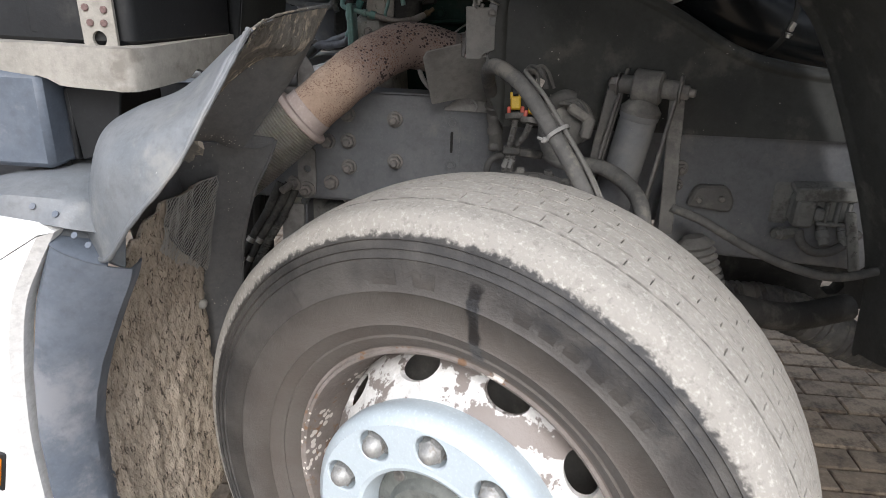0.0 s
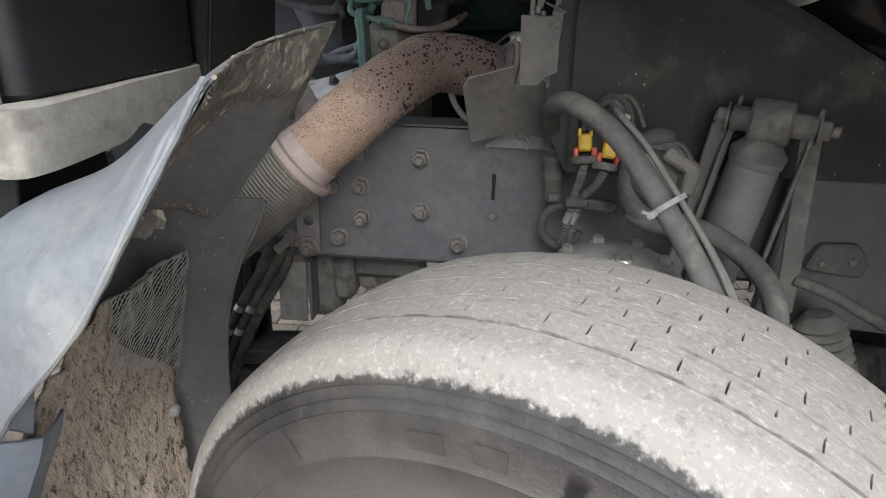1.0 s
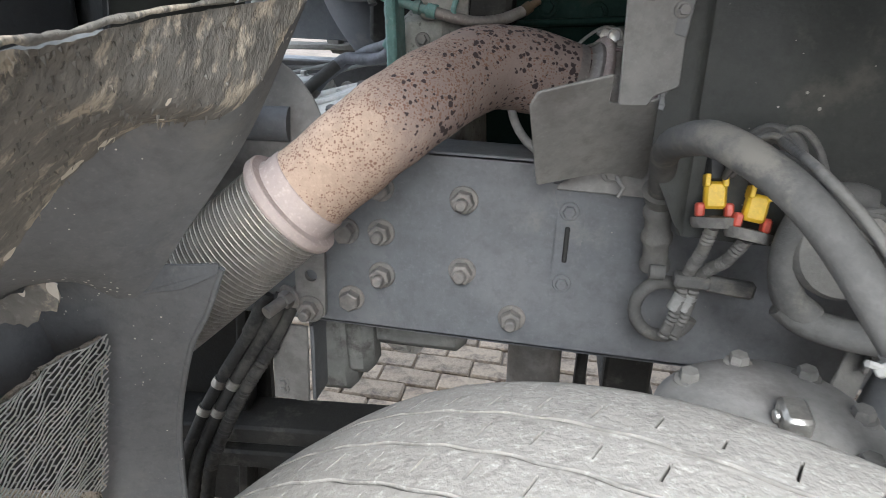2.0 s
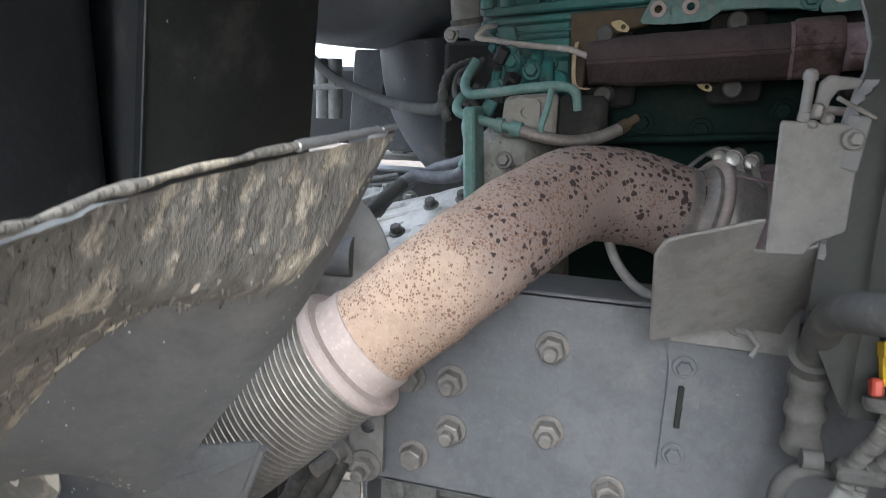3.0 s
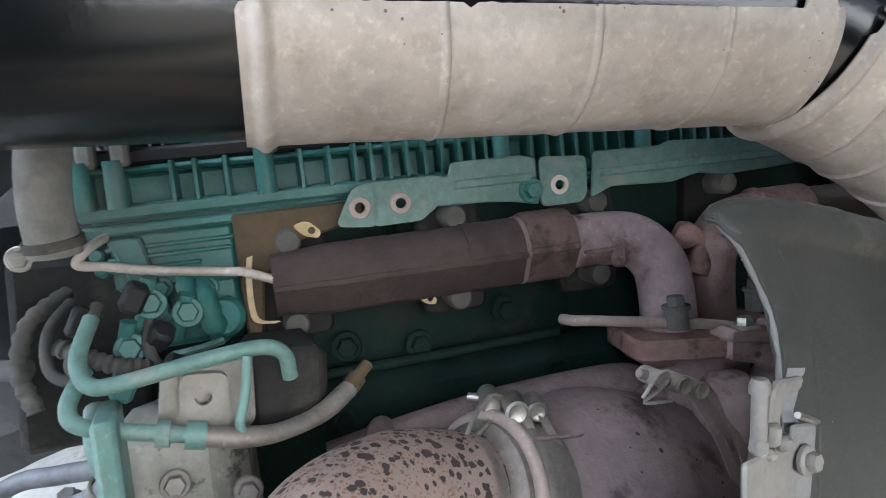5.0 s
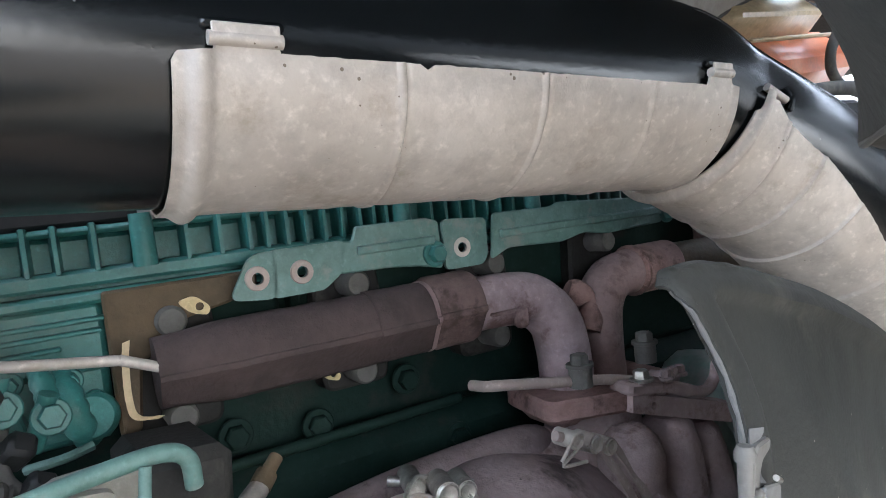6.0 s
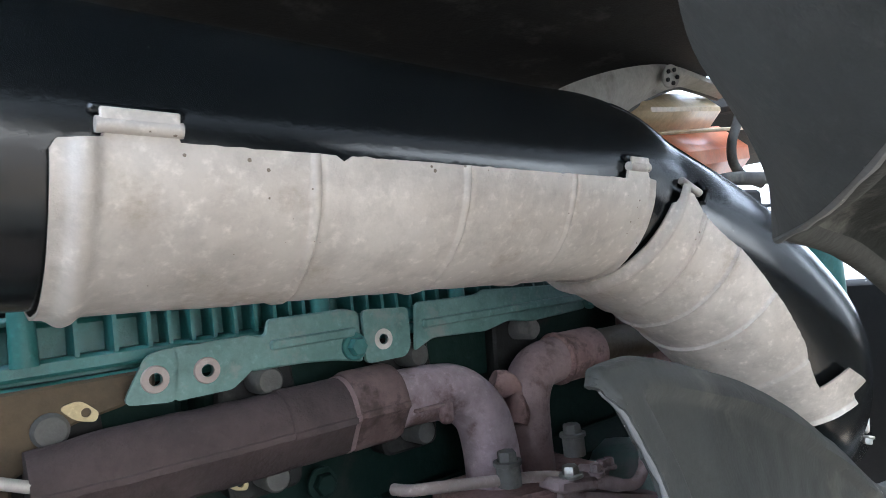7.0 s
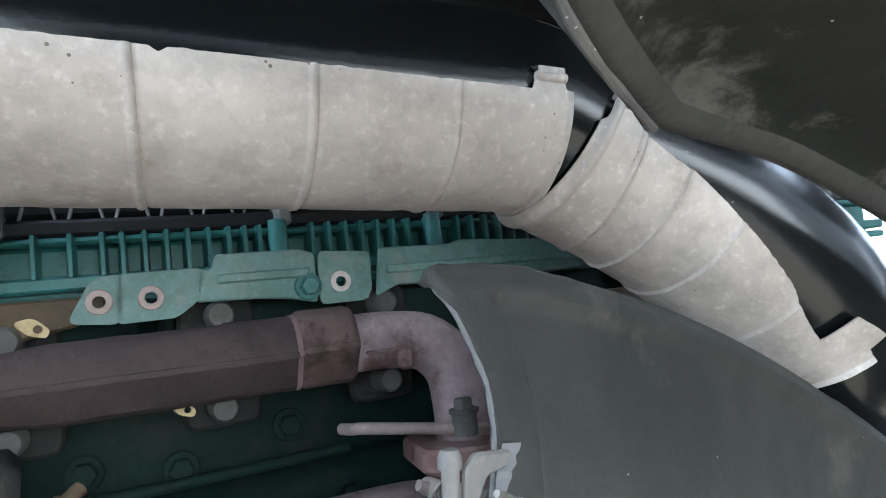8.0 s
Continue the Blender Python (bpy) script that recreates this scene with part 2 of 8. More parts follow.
    "cable": material("cable_grey", (0.2, 0.2, 0.19), (0.28, 0.275, 0.26), 40, 0.7, 0, 0.2),
    "beam": material("beam_dusty", (0.3, 0.285, 0.25), (0.38, 0.36, 0.32), 9, 0.75, 0.1, 0.25, dirt=(0.2, 0.185, 0.16), dirt_at=0.6, dirt_scale=10),
    "tank_orange": material("tank_orange", (0.62, 0.16, 0.06), (0.7, 0.3, 0.16), 8, 0.35, 0, 0.0),
    "tank_cream": material("tank_cream", (0.62, 0.49, 0.3), (0.54, 0.42, 0.25), 8, 0.4, 0, 0.0),
    "gasket": material("gasket_tab", (0.6, 0.49, 0.27), (0.48, 0.38, 0.2), 60, 0.5, 0.2, 0.1),
    "ring_blue": material("ring_blue", (0.5, 0.57, 0.61), (0.46, 0.53, 0.57), 4, 0.35, 0, 0.04, dirt=(0.42, 0.46, 0.48), dirt_at=0.7, dirt_scale=12, grit=0.08),
    "rim_paint": material("rim_paint", (0.78, 0.765, 0.735), (0.66, 0.645, 0.61), 20, 0.5, 0, 0.35, 150, dirt=(0.23, 0.2, 0.18), dirt_at=0.505, dirt_scale=13, dirt_soft=0.008, specks=(0.2, 0.16, 0.13), speck_scale=170, speck_size=0.12),
    "rim_rust": material("rim_rust", (0.19, 0.165, 0.145), (0.25, 0.22, 0.2), 16, 0.75, 0.1, 0.4, dirt=(0.2, 0.12, 0.07), dirt_at=0.6, dirt_scale=30, dirt_soft=0.03, specks=(0.62, 0.58, 0.53), speck_scale=80, speck_size=0.3),
    "nut": material("nut_grey", (0.4, 0.4, 0.385), (0.31, 0.31, 0.3), 60, 0.5, 0.4, 0.2, dirt=(0.2, 0.17, 0.14), dirt_at=0.62, dirt_scale=40),
    "paver": material("paver", (0.31, 0.245, 0.175), (0.24, 0.19, 0.138), 14, 0.9, 0, 1.0, 130, dirt=(0.13, 0.1, 0.075), dirt_at=0.58, dirt_scale=11, per_piece=0.22),
    "collar": material("collar_steel", (0.46, 0.385, 0.345), (0.38, 0.31, 0.28), 10, 0.65, 0.1, 0.15, dirt=(0.4, 0.33, 0.295), dirt_at=0.62, dirt_scale=20, grit=0.15),
    "intake_black": material("intake_black", (0.005, 0.0065, 0.0075), (0.009, 0.011, 0.012), 5, 0.2, 0, 0.06, specks=(0.2, 0.2, 0.19), speck_scale=90, speck_size=0.06, spec=0.5, grit=0.1),
    "lining": material("lining_felt", (0.225, 0.208, 0.178), (0.15, 0.142, 0.126), 14, 0.9, 0, 0.6, 260, dirt=(0.4, 0.35, 0.275), dirt_at=0.56, dirt_scale=42, dirt_soft=0.04, stretch=(0.3, 1, 0.45), specks=(0.68, 0.62, 0.52), speck_scale=75, speck_size=0.24, grit=0.35),
    "drum": material("drum_plastic", (0.1, 0.104, 0.112), (0.13, 0.133, 0.14), 5, 0.45, 0, 0.08, dirt=(0.19, 0.185, 0.175), dirt_at=0.62, dirt_scale=6, specks=(0.3, 0.3, 0.29), speck_scale=40, speck_size=0.05, grit=0.15),
    "sand": material("sand", (0.2, 0.165, 0.13), (0.14, 0.115, 0.09), 3, 0.95, 0, 0.6),
}


# ---- mesh helpers ----
def spline(pts, steps=8):
    """A smooth curve through the points."""
    p = [Vector(q) for q in pts]
    p = [2 * p[0] - p[1], *p, 2 * p[-1] - p[-2]]
    out = []
    for i in range(1, len(p) - 2):
        for k in range(steps):
            t = k / steps
            out.append(0.5 * (2 * p[i] + (p[i + 1] - p[i - 1]) * t + (2 * p[i - 1] - 5 * p[i] + 4 * p[i + 1] - p[i + 2]) * t * t
                              + (3 * p[i] - p[i - 1] - 3 * p[i + 1] + p[i + 2]) * t ** 3))
    out.append(p[-2])
    return out


def lay(origin, toward, up=(0, 0, 1)):
    """A frame at origin whose z axis runs toward a direction."""
    z = Vector(toward).normalized()
    u = Vector(up)
    if abs(z.dot(u.normalized())) > 0.98:
        u = Vector((1, 0, 0))
    x = u.cross(z).normalized()
    y = z.cross(x)
    m = Matrix((x, y, z)).transposed().to_4x4()
    m.translation = origin
    return m


def soft_ramp(v, a, b):
    """0 before a, 1 after b, smooth between."""
    t = min(1, max(0, (v - a) / (b - a)))
    return t * t * (3 - 2 * t)


class Geo:
    """Vertices and faces of one part."""

    def __init__(self):
        self.v, self.f = [], []

    def add(self, verts, faces, m=None):
        k = len(self.v)
        self.v += [(m @ Vector(q))[:] if m else tuple(q) for q in verts]
        self.f += [tuple(i + k for i in face) for face in faces]
        return self

    def box(self, size, m=None, ch=0.003):
        hx, hy, hz = (s / 2 for s in size)
        c = min(ch, hx * 0.9, hy * 0.9, hz * 0.9)
        verts, idx = [], {}
        for sx in (-1, 1):
            for sy in (-1, 1):
                for sz in (-1, 1):
                    for a, q in enumerate(((hx, hy - c, hz - c), (hx - c, hy, hz - c), (hx - c, hy - c, hz))):
                        idx[sx, sy, sz, a] = len(verts)
                        verts.append((sx * q[0], sy * q[1], sz * q[2]))
        faces = []
        for a in range(3):
            for s in (-1, 1):
                b, c2 = (a + 1) % 3, (a + 2) % 3
                loop = []
                for sb, sc in ((-1, -1), (1, -1), (1, 1), (-1, 1)):
                    k = [0, 0, 0]
                    k[a], k[b], k[c2] = s, sb, sc
                    loop.append(idx[(*k, a)])
                faces.append(tuple(loop if s > 0 else loop[::-1]))
        for a in range(3):
            b, c2 = (a + 1) % 3, (a + 2) % 3
            for sb in (-1, 1):
                for sc in (-1, 1):
                    k0, k1 = [0, 0, 0], [0, 0, 0]
                    k0[a], k1[a] = -1, 1
                    k0[b] = k1[b] = sb
                    k0[c2] = k1[c2] = sc
                    loop = [idx[(*k0, b)], idx[(*k1, b)], idx[(*k1, c2)], idx[(*k0, c2)]]
                    faces.append(tuple(loop if sb * sc < 0 else loop[::-1]))
        for sx in (-1, 1):
            for sy in (-1, 1):
                for sz in (-1, 1):
                    loop = [idx[sx, sy, sz, a] for a in range(3)]
                    faces.append(tuple(loop if sx * sy * sz > 0 else loop[::-1]))
        return self.add(verts, faces, m)

    def tube(self, pts, r, n=14, caps=True, wave=None):
        """A round tube along the points; r is a number or a function of the share of the way."""
        p = [Vector(q) for q in pts]
        verts, faces = [], []
        up = None
        for i, q in enumerate(p):
            d = (p[min(i + 1, len(p) - 1)] - p[max(i - 1, 0)]).normalized()
            if up is None:
                up = d.orthogonal().normalized()
            up = (up - d * up.dot(d)).normalized()
            side = d.cross(up)
            rr = r(i / (len(p) - 1)) if callable(r) else r
            for k in range(n):
                a = 2 * math.pi * k / n
                verts.append(q + rr * (math.cos(a) * up + math.sin(a) * side))
        for i in range(len(p) - 1):
            for k in range(n):
                a, b = i * n + k, i * n + (k + 1) % n
                faces.append((a, b, b + n, a + n))
        if caps:
            faces += [tuple(range(n))[::-1], tuple(range((len(p) - 1) * n, len(p) * n))]
        return self.add(verts, faces)

    def lathe(self, profile, m=None, n=48, close=False):
        """Turns (radius, height) pairs round the z axis."""
        verts, faces = [], []
        k = len(profile)
        for i in range(n):
            a = 2 * math.pi * i / n
            verts += [(r * math.cos(a), r * math.sin(a), h) for r, h in profile]
        for i in range(n):
            j = (i + 1) % n
            for q in range(k if close else k - 1):
                s = (q + 1) % k
                faces.append((i * k + q, j * k + q, j * k + s, i * k + s))
        return self.add(verts, faces, m)

    def disc(self, r, h, m, n=20, ch=0.002):
        return self.lathe([(0.0001, 0), (r, 0), (r, h - ch), (r - ch, h), (0.0001, h)], m, n)

    def bolt(self, m, r=0.011, h=0.009, washer=True, stud=0.0):
        if washer:
            self.disc(r * 1.45, 0.003, m, 20, 0.001)
        t = 0.003 if washer else 0
        ring = [(r * math.cos(math.pi / 3 * k), r * math.sin(math.pi / 3 * k)) for k in range(6)]
        c = 0.86
        verts = [(x, y, t) for x, y in ring] + [(x, y, t + h - 0.0015) for x, y in ring] + [(x * c, y * c, t + h) for x, y in ring]
        faces = [tuple(12 + k for k in range(6))]
        for k in range(6):
            j = (k + 1) % 6
            faces += [(k, j, 6 + j, 6 + k), (6 + k, 6 + j, 12 + j, 12 + k)]
        self.add(verts, faces, m)
        if stud:
            self.disc(r * 0.55, stud, m @ Matrix.Translation((0, 0, t + h - 0.001)), 14, 0.002)
        return self

    def prism(self, poly, h, m=None, ch=0.0015):
        """A flat piece: an outline in x and y, thick along z, with softened edges."""
        n = len(poly)
        cx, cy = sum(p[0] for p in poly) / n, sum(p[1] for p in poly) / n
        area = sum(poly[i][0] * poly[(i + 1) % n][1] - poly[(i + 1) % n][0] * poly[i][1] for i in range(n))
        if area < 0:
            poly = poly[::-1]

        def inset(d):
            out = []
            for i in range(n):
                a, b, c = Vector(poly[i - 1]), Vector(poly[i]), Vector(poly[(i + 1) % n])
                u, w = (b - a), (c - b)
                if u.length < 1e-9 or w.length < 1e-9:
                    out.append(b)
                    continue
                n1, n2 = Vector((-u.y, u.x)).normalized(), Vector((-w.y, w.x)).normalized()
                k = n1 + n2
                out.append(b + k * (d / max(0.5, 1 + n1.dot(n2))))
            return out

        small = inset(ch)
        verts = [(p.x, p.y, 0) for p in small] + [(p[0], p[1], ch) for p in poly] + [(p[0], p[1], h - ch) for p in poly] + [(p.x, p.y, h) for p in small]
        faces = [tuple(range(n))[::-1], tuple(range(3 * n, 4 * n))]
        for lvl in range(3):
            for i in range(n):
                j = (i + 1) % n
                faces.append((lvl * n + i, lvl * n + j, lvl * n + n + j, lvl * n + n + i))
        return self.add(verts, faces, m)

    def grid(self, rows, thick=0.0, m=None):
        """A sheet through a net of points, with thickness on its back."""
        p = [[Vector(q) for q in row] for row in rows]
        a, b = len(p), len(p[0])
        verts = [q for row in p for q in row]
        faces = [(i * b + j, i * b + j + 1, (i + 1) * b + j + 1, (i + 1) * b + j) for i in range(a - 1) for j in range(b - 1)]
        if thick:
            back = []
            for i in range(a):
                for j in range(b):
                    u = p[min(i + 1, a - 1)][j] - p[max(i - 1, 0)][j]
                    w = p[i][min(j + 1, b - 1)] - p[i][max(j - 1, 0)]
                    nn = w.cross(u)
                    back.append(p[i][j] + (nn.normalized() if nn.length > 1e-12 else Vector((0, 0, 1))) * thick)
            k = len(verts)
            verts += back
            faces += [tuple(reversed([q + k for q in face])) for face in faces[:]]
            rim = [(0, j) for j in range(b)] + [(i, b - 1) for i in range(1, a)] + [(a - 1, j) for j in range(b - 2, -1, -1)] + [(i, 0) for i in range(a - 2, 0, -1)]
            ids = [i * b + j for i, j in rim]
            for s in range(len(ids)):
                x, y = ids[s], ids[(s + 1) % len(ids)]
                faces.append((y, x, x + k, y + k))
        return self.add(verts, faces, m)

    def mesh(self, name, sharp=38, weld=False):
        me = bpy.data.meshes.new(name)
        me.from_pydata(self.v, [], self.f)
        me.update()
        bm = bmesh.new()
        bm.from_mesh(me)
        if weld:
            bmesh.ops.remove_doubles(bm, verts=bm.verts, dist=0.0004)
        bmesh.ops.recalc_face_normals(bm, faces=bm.faces)
        lim = radians(sharp)
        for f in bm.faces:
            f.smooth = True
        for e in bm.edges:
            e.smooth = len(e.link_faces) == 2 and e.calc_face_angle(0) < lim
        bm.to_mesh(me)
        bm.free()
        return me


def thing(name, label, category, base=(0, 0, 0), group="", kind="", m=None):
    """An empty at the thing's base that carries its parts."""
    ob = new(name)
    ob.empty_display_size = 0.05
    ob.matrix_basis = m if m is not None else Matrix.Translation(base)
    return tagged(ob, label, category, group, kind)


def part(name, geo, mat, parent=None, label="", local=False, sharp=38, weld=False):
    me = geo.mesh(name, sharp, weld)
    me.materials.append(MAT[mat])
    ob = new(name, me)
    if parent:
        ob.parent = parent
        if not local and parent.type == "EMPTY":
            ob.matrix_parent_inverse = parent.matrix_basis.inverted()
    if label:
        ob["label"] = label
    return ob


def single(name, geo, mat, label, category, group="", kind=""):
    return tagged(part(name, geo, mat), label, category, group, kind)


def at(x, y, z, rx=0, ry=0, rz=0):
    return pose(x, y, z, rx, ry, rz)


def round_poly(pts, r, n=4):
    """Rounds the corners of an outline; r may be one number or one a corner."""
    out = []
    k = len(pts)
    for i in range(k):
        a, b, c = Vector(pts[i - 1]), Vector(pts[i]), Vector(pts[(i + 1) % k])
        rr = r[i] if isinstance(r, (list, tuple)) else r
        rr = min(rr, (a - b).length * 0.45, (c - b).length * 0.45)
        if rr < 1e-5:
            out.append(tuple(b))
            continue
        p0, p1 = b + (a - b).normalized() * rr, b + (c - b).normalized() * rr
        for s in range(n + 1):
            t = s / n
            out.append(tuple((1 - t) ** 2 * p0 + 2 * t * (1 - t) * b + t * t * p1))
    return out
def face(y):
    """A frame for flat pieces that face outwards from the lorry: x along it, y up, z outwards."""
    return lay((0, y, 0), (0, -1, 0))


# ---- the ground ----
g = Geo()
g.add([(-60, -60, -0.012), (60, -60, -0.012), (60, 60, -0.012), (-60, 60, -0.012)], [(0, 1, 2, 3)])
ground = single("ground", g, "sand", "sandy bed under concrete block paving of a yard", "ground", kind="structure")

# ---- the front wheel, steered outwards ----
WHEEL = pose(0.112, 1.285, 0.495, 0, 0, -24.2)
AX = pose(0, 0, 0, 90, 0, 0)  # lathe height h lies at local y = -h
wheel = thing("wheel_assembly", "dusty lorry wheel with worn tyre and flaking white steel rim", "wheel", m=WHEEL)


GROOVES = ((0.028, 1.0), (0.071, 0.6), (0.116, 0.55), (0.165, 0.55))


def tyre_geo():
    g = Geo()
    side = [(0.288, 0.022), (0.296, 0.004), (0.302, -0.004), (0.312, -0.012), (0.322, -0.019), (0.326, -0.0175), (0.33, -0.022), (0.345, -0.028),
            (0.347, -0.031), (0.35, -0.0295), (0.375, -0.036), (0.4, -0.039), (0.403, -0.042), (0.406, -0.0395), (0.43, -0.039), (0.45, -0.0365), (0.452, -0.039), (0.455, -0.036),
            (0.463, -0.034), (0.465, -0.037), (0.468, -0.0335), (0.476, -0.031), (0.478, -0.034), (0.481, -0.03), (0.489, -0.027), (0.499, -0.0225), (0.507, -0.016), (0.5125, -0.008)]
    lat = []
    w = 0.0
    a = 0.0
    grooves = [q for q, _ in GROOVES]
    while a <= 0.2301:
        lat.append(a)
        a += 0.005
    for q in grooves:
        lat += [q - 0.0019, q - 0.0009, q + 0.0009, q + 0.0019]
    lat = sorted(set(round(v, 4) for v in lat))

    def crown(v):
        r = 0.5265 - 0.011 * abs((v - 0.115) / 0.115) ** 2.2
        for q in grooves:
            if abs(v - q) < 0.0013:
                r -= 0.0055
        return r

    top = [(crown(v), v) for v in lat]
    other = [(r, 0.23 - v) for r, v in side[::-1]]
    prof = side + top + other
    k0, k1 = len(side), len(side) + len(top)
    pitch = 4.4
    angles = []
    n = round(360 / pitch)
    pitch = 360 / n
    for i in range(n):
        angles += [(i * pitch + d, i, s) for d, s in ((0, 0), (0.06, 1), (0.17, 1), (0.23, 0), (0.8, 0), (1.5, 0), (2.2, 0), (2.26, 2), (2.37, 2), (2.43, 0), (3.0, 0), (3.7, 0))]
    rows = [0.05, 0.094, 0.14, 0.188]
    verts, faces = [], []
    k = len(prof)
    rnd = random.Random(4)
    skew = [[rnd.uniform(0.5, 1.0) if rnd.random() < 0.95 else 0 for _ in rows] for _ in range(n)]
    for ang, i, s in angles:
        c, sn = math.cos(radians(ang)), math.sin(radians(ang))
        for q, (r, a) in enumerate(prof):
            if k0 <= q < k1:
                if s:
                    for e, rr in enumerate(rows):
                        if s - 1 == e % 2 and abs(a - rr) < 0.009 * skew[i][e]:
                            r -= 0.007
                # worn, uneven rib edges
                r += 0.0004 * noise.noise((c * 9, sn * 9, a * 60))
                a += 0.0011 * math.sin(radians(ang) * 66 + a * 40)
            z = r * sn
            verts.append((r * c, a, max(z, -0.4945)))
    m = len(angles)
    for i in range(m):
        j = (i + 1) % m
        for q in range(k - 1):
            faces.append((i * k + q, i * k + q + 1, j * k + q + 1, j * k + q))
    return g.add(verts, faces)


def tyre_material():
    m = material("tyre_rubber", (0.03, 0.029, 0.028), (0.045, 0.043, 0.041), 14, 0.7, 0, 0.6, 160)
    nt = m.node_tree
    n, l = nt.nodes, nt.links
    bsdf = n["Principled BSDF"]
    src = bsdf.inputs["Base Color"].links[0].from_socket
    co = n.new("ShaderNodeTexCoord")
    sep = n.new("ShaderNodeSeparateXYZ")
    l.new(co.outputs["Object"], sep.inputs[0])

    def mth(op, a, b=None):
        x = n.new("ShaderNodeMath")
        x.operation = op
        for i, v in enumerate((a, b)):
            if v is None:
                continue
            if isinstance(v, (int, float)):
                x.inputs[i].default_value = v
            else:
                l.new(v, x.inputs[i])
        return x.outputs[0]

    def noise_tex(sc, det=8.0, rgh=0.65, vec=None):
        t = n.new("ShaderNodeTexNoise")
        t.inputs["Scale"].default_value, t.inputs["Detail"].default_value, t.inputs["Roughness"].default_value = sc, det, rgh
        l.new(vec or co.outputs["Object"], t.inputs["Vector"])
        return t.outputs[0]

    def smooth(v, a, b):
        r = n.new("ShaderNodeMapRange")
        r.interpolation_type = "SMOOTHSTEP"
        r.inputs[1].default_value, r.inputs[2].default_value = a, b
        l.new(v, r.inputs[0])
        return r.outputs[0]

    def mix(f, a, b):
        x = n.new("ShaderNodeMixRGB")
        l.new(f, x.inputs[0])
        for i, v in ((1, a), (2, b)):
            if isinstance(v, tuple):
                x.inputs[i].default_value = (*v, 1)
            else:
                l.new(v, x.inputs[i])
        return x.outputs[0]

    rad = mth("SQRT", mth("ADD", mth("MULTIPLY", sep.outputs[0], sep.outputs[0]), mth("MULTIPLY", sep.outputs[2], sep.outputs[2])))
    # dried road dust on the running surface, with a ragged border on the shoulder
    edge = mth("ADD", sep.outputs[1], mth("MULTIPLY", mth("SUBTRACT", noise_tex(70), 0.5), 0.022))
    on_tread = smooth(mth("ADD", rad, mth("MULTIPLY", mth("SUBTRACT", noise_tex(70), 0.5), 0.03)), 0.481, 0.489)
    dusty = mix(noise_tex(30), (0.29, 0.274, 0.245), (0.4, 0.38, 0.345))
    dusty = mix(smooth(noise_tex(140, 6.0, 0.75), 0.5, 0.72), dusty, (0.54, 0.52, 0.475))
    dusty = mix(mth("MULTIPLY", smooth(noise_tex(60, 8.0, 0.75), 0.52, 0.68), 0.55), dusty, (0.15, 0.14, 0.124))
    # painted shade: tread colour darkens with depth below the crown
    groove_shade = mth("MULTIPLY", mth("SUBTRACT", 1.0, smooth(mth("ADD", rad, mth("MULTIPLY", mth("POWER", mth("ABSOLUTE", mth("DIVIDE", mth("SUBTRACT", sep.outputs[1], 0.115), 0.115)), 2.2), 0.011)), 0.5236, 0.5252)), smooth(sep.outputs[1], 0.02, 0.04))
    # shade along the groove lines, put into the tread colour
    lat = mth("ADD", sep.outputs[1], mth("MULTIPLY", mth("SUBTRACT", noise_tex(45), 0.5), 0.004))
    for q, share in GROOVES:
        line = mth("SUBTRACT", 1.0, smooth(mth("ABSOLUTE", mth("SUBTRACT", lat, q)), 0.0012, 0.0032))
        groove_shade = mth("MAXIMUM", groove_shade, mth("MULTIPLY", mth("MULTIPLY", line, smooth(noise_tex(33), 0.3, 0.6)), share))
    # film of brown dust on the lower sidewall
    film = mth("MULTIPLY", mth("SUBTRACT", 1.0, smooth(rad, 0.33, 0.46)), 0.5)
    col = mix(film, src, (0.15, 0.125, 0.105))
    film2 = mth("MULTIPLY", smooth(noise_tex(9), 0.4, 0.65), 0.45)
    col = mix(film2, col, (0.12, 0.112, 0.1))
    # an oil run from the shoulder down to the rim
    run_x = mth("ADD", sep.outputs[0], mth("MULTIPLY", mth("SUBTRACT", noise_tex(40), 0.5), 0.02))
    band = mth("MULTIPLY", mth("SUBTRACT", 1.0, smooth(mth("ABSOLUTE", mth("SUBTRACT", run_x, 0.047)), 0.006, 0.012)), mth("MULTIPLY", smooth(rad, 0.30, 0.33), mth("SUBTRACT", 1.0, smooth(rad, 0.43, 0.45))))
    band = mth("MULTIPLY", band, smooth(sep.outputs[2], 0.1, 0.2))
    wide = mth("MULTIPLY", mth("SUBTRACT", 1.0, smooth(mth("ABSOLUTE", mth("SUBTRACT", mth("DIVIDE", sep.outputs[0], sep.outputs[2]), 0.75)), 0.35, 0.55)), mth("MULTIPLY", smooth(rad, 0.4, 0.44), smooth(noise_tex(26), 0.42, 0.6)))
    wide = mth("MULTIPLY", wide, smooth(sep.outputs[2], 0.0, 0.1))
    col = mix(mth("MULTIPLY", wide, 0.75), col, (0.022, 0.023, 0.025))
    col = mix(mth("MULTIPLY", band, 0.9), col, (0.008, 0.008, 0.009))
    dusty = mix(mth("MULTIPLY", groove_shade, 0.8), dusty, (0.06, 0.054, 0.047))
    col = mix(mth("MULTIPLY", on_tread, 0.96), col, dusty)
    l.new(col, bsdf.inputs["Base Color"])
    rough = mix(on_tread, (0.62, 0.62, 0.62), (0.95, 0.95, 0.95))
    rough = mix(band, rough, (0.3, 0.3, 0.3))
    l.new(rough, bsdf.inputs["Roughness"])
    return m


MAT["tyre"] = tyre_material()
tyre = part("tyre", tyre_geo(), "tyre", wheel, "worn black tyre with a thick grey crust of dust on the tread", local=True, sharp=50)
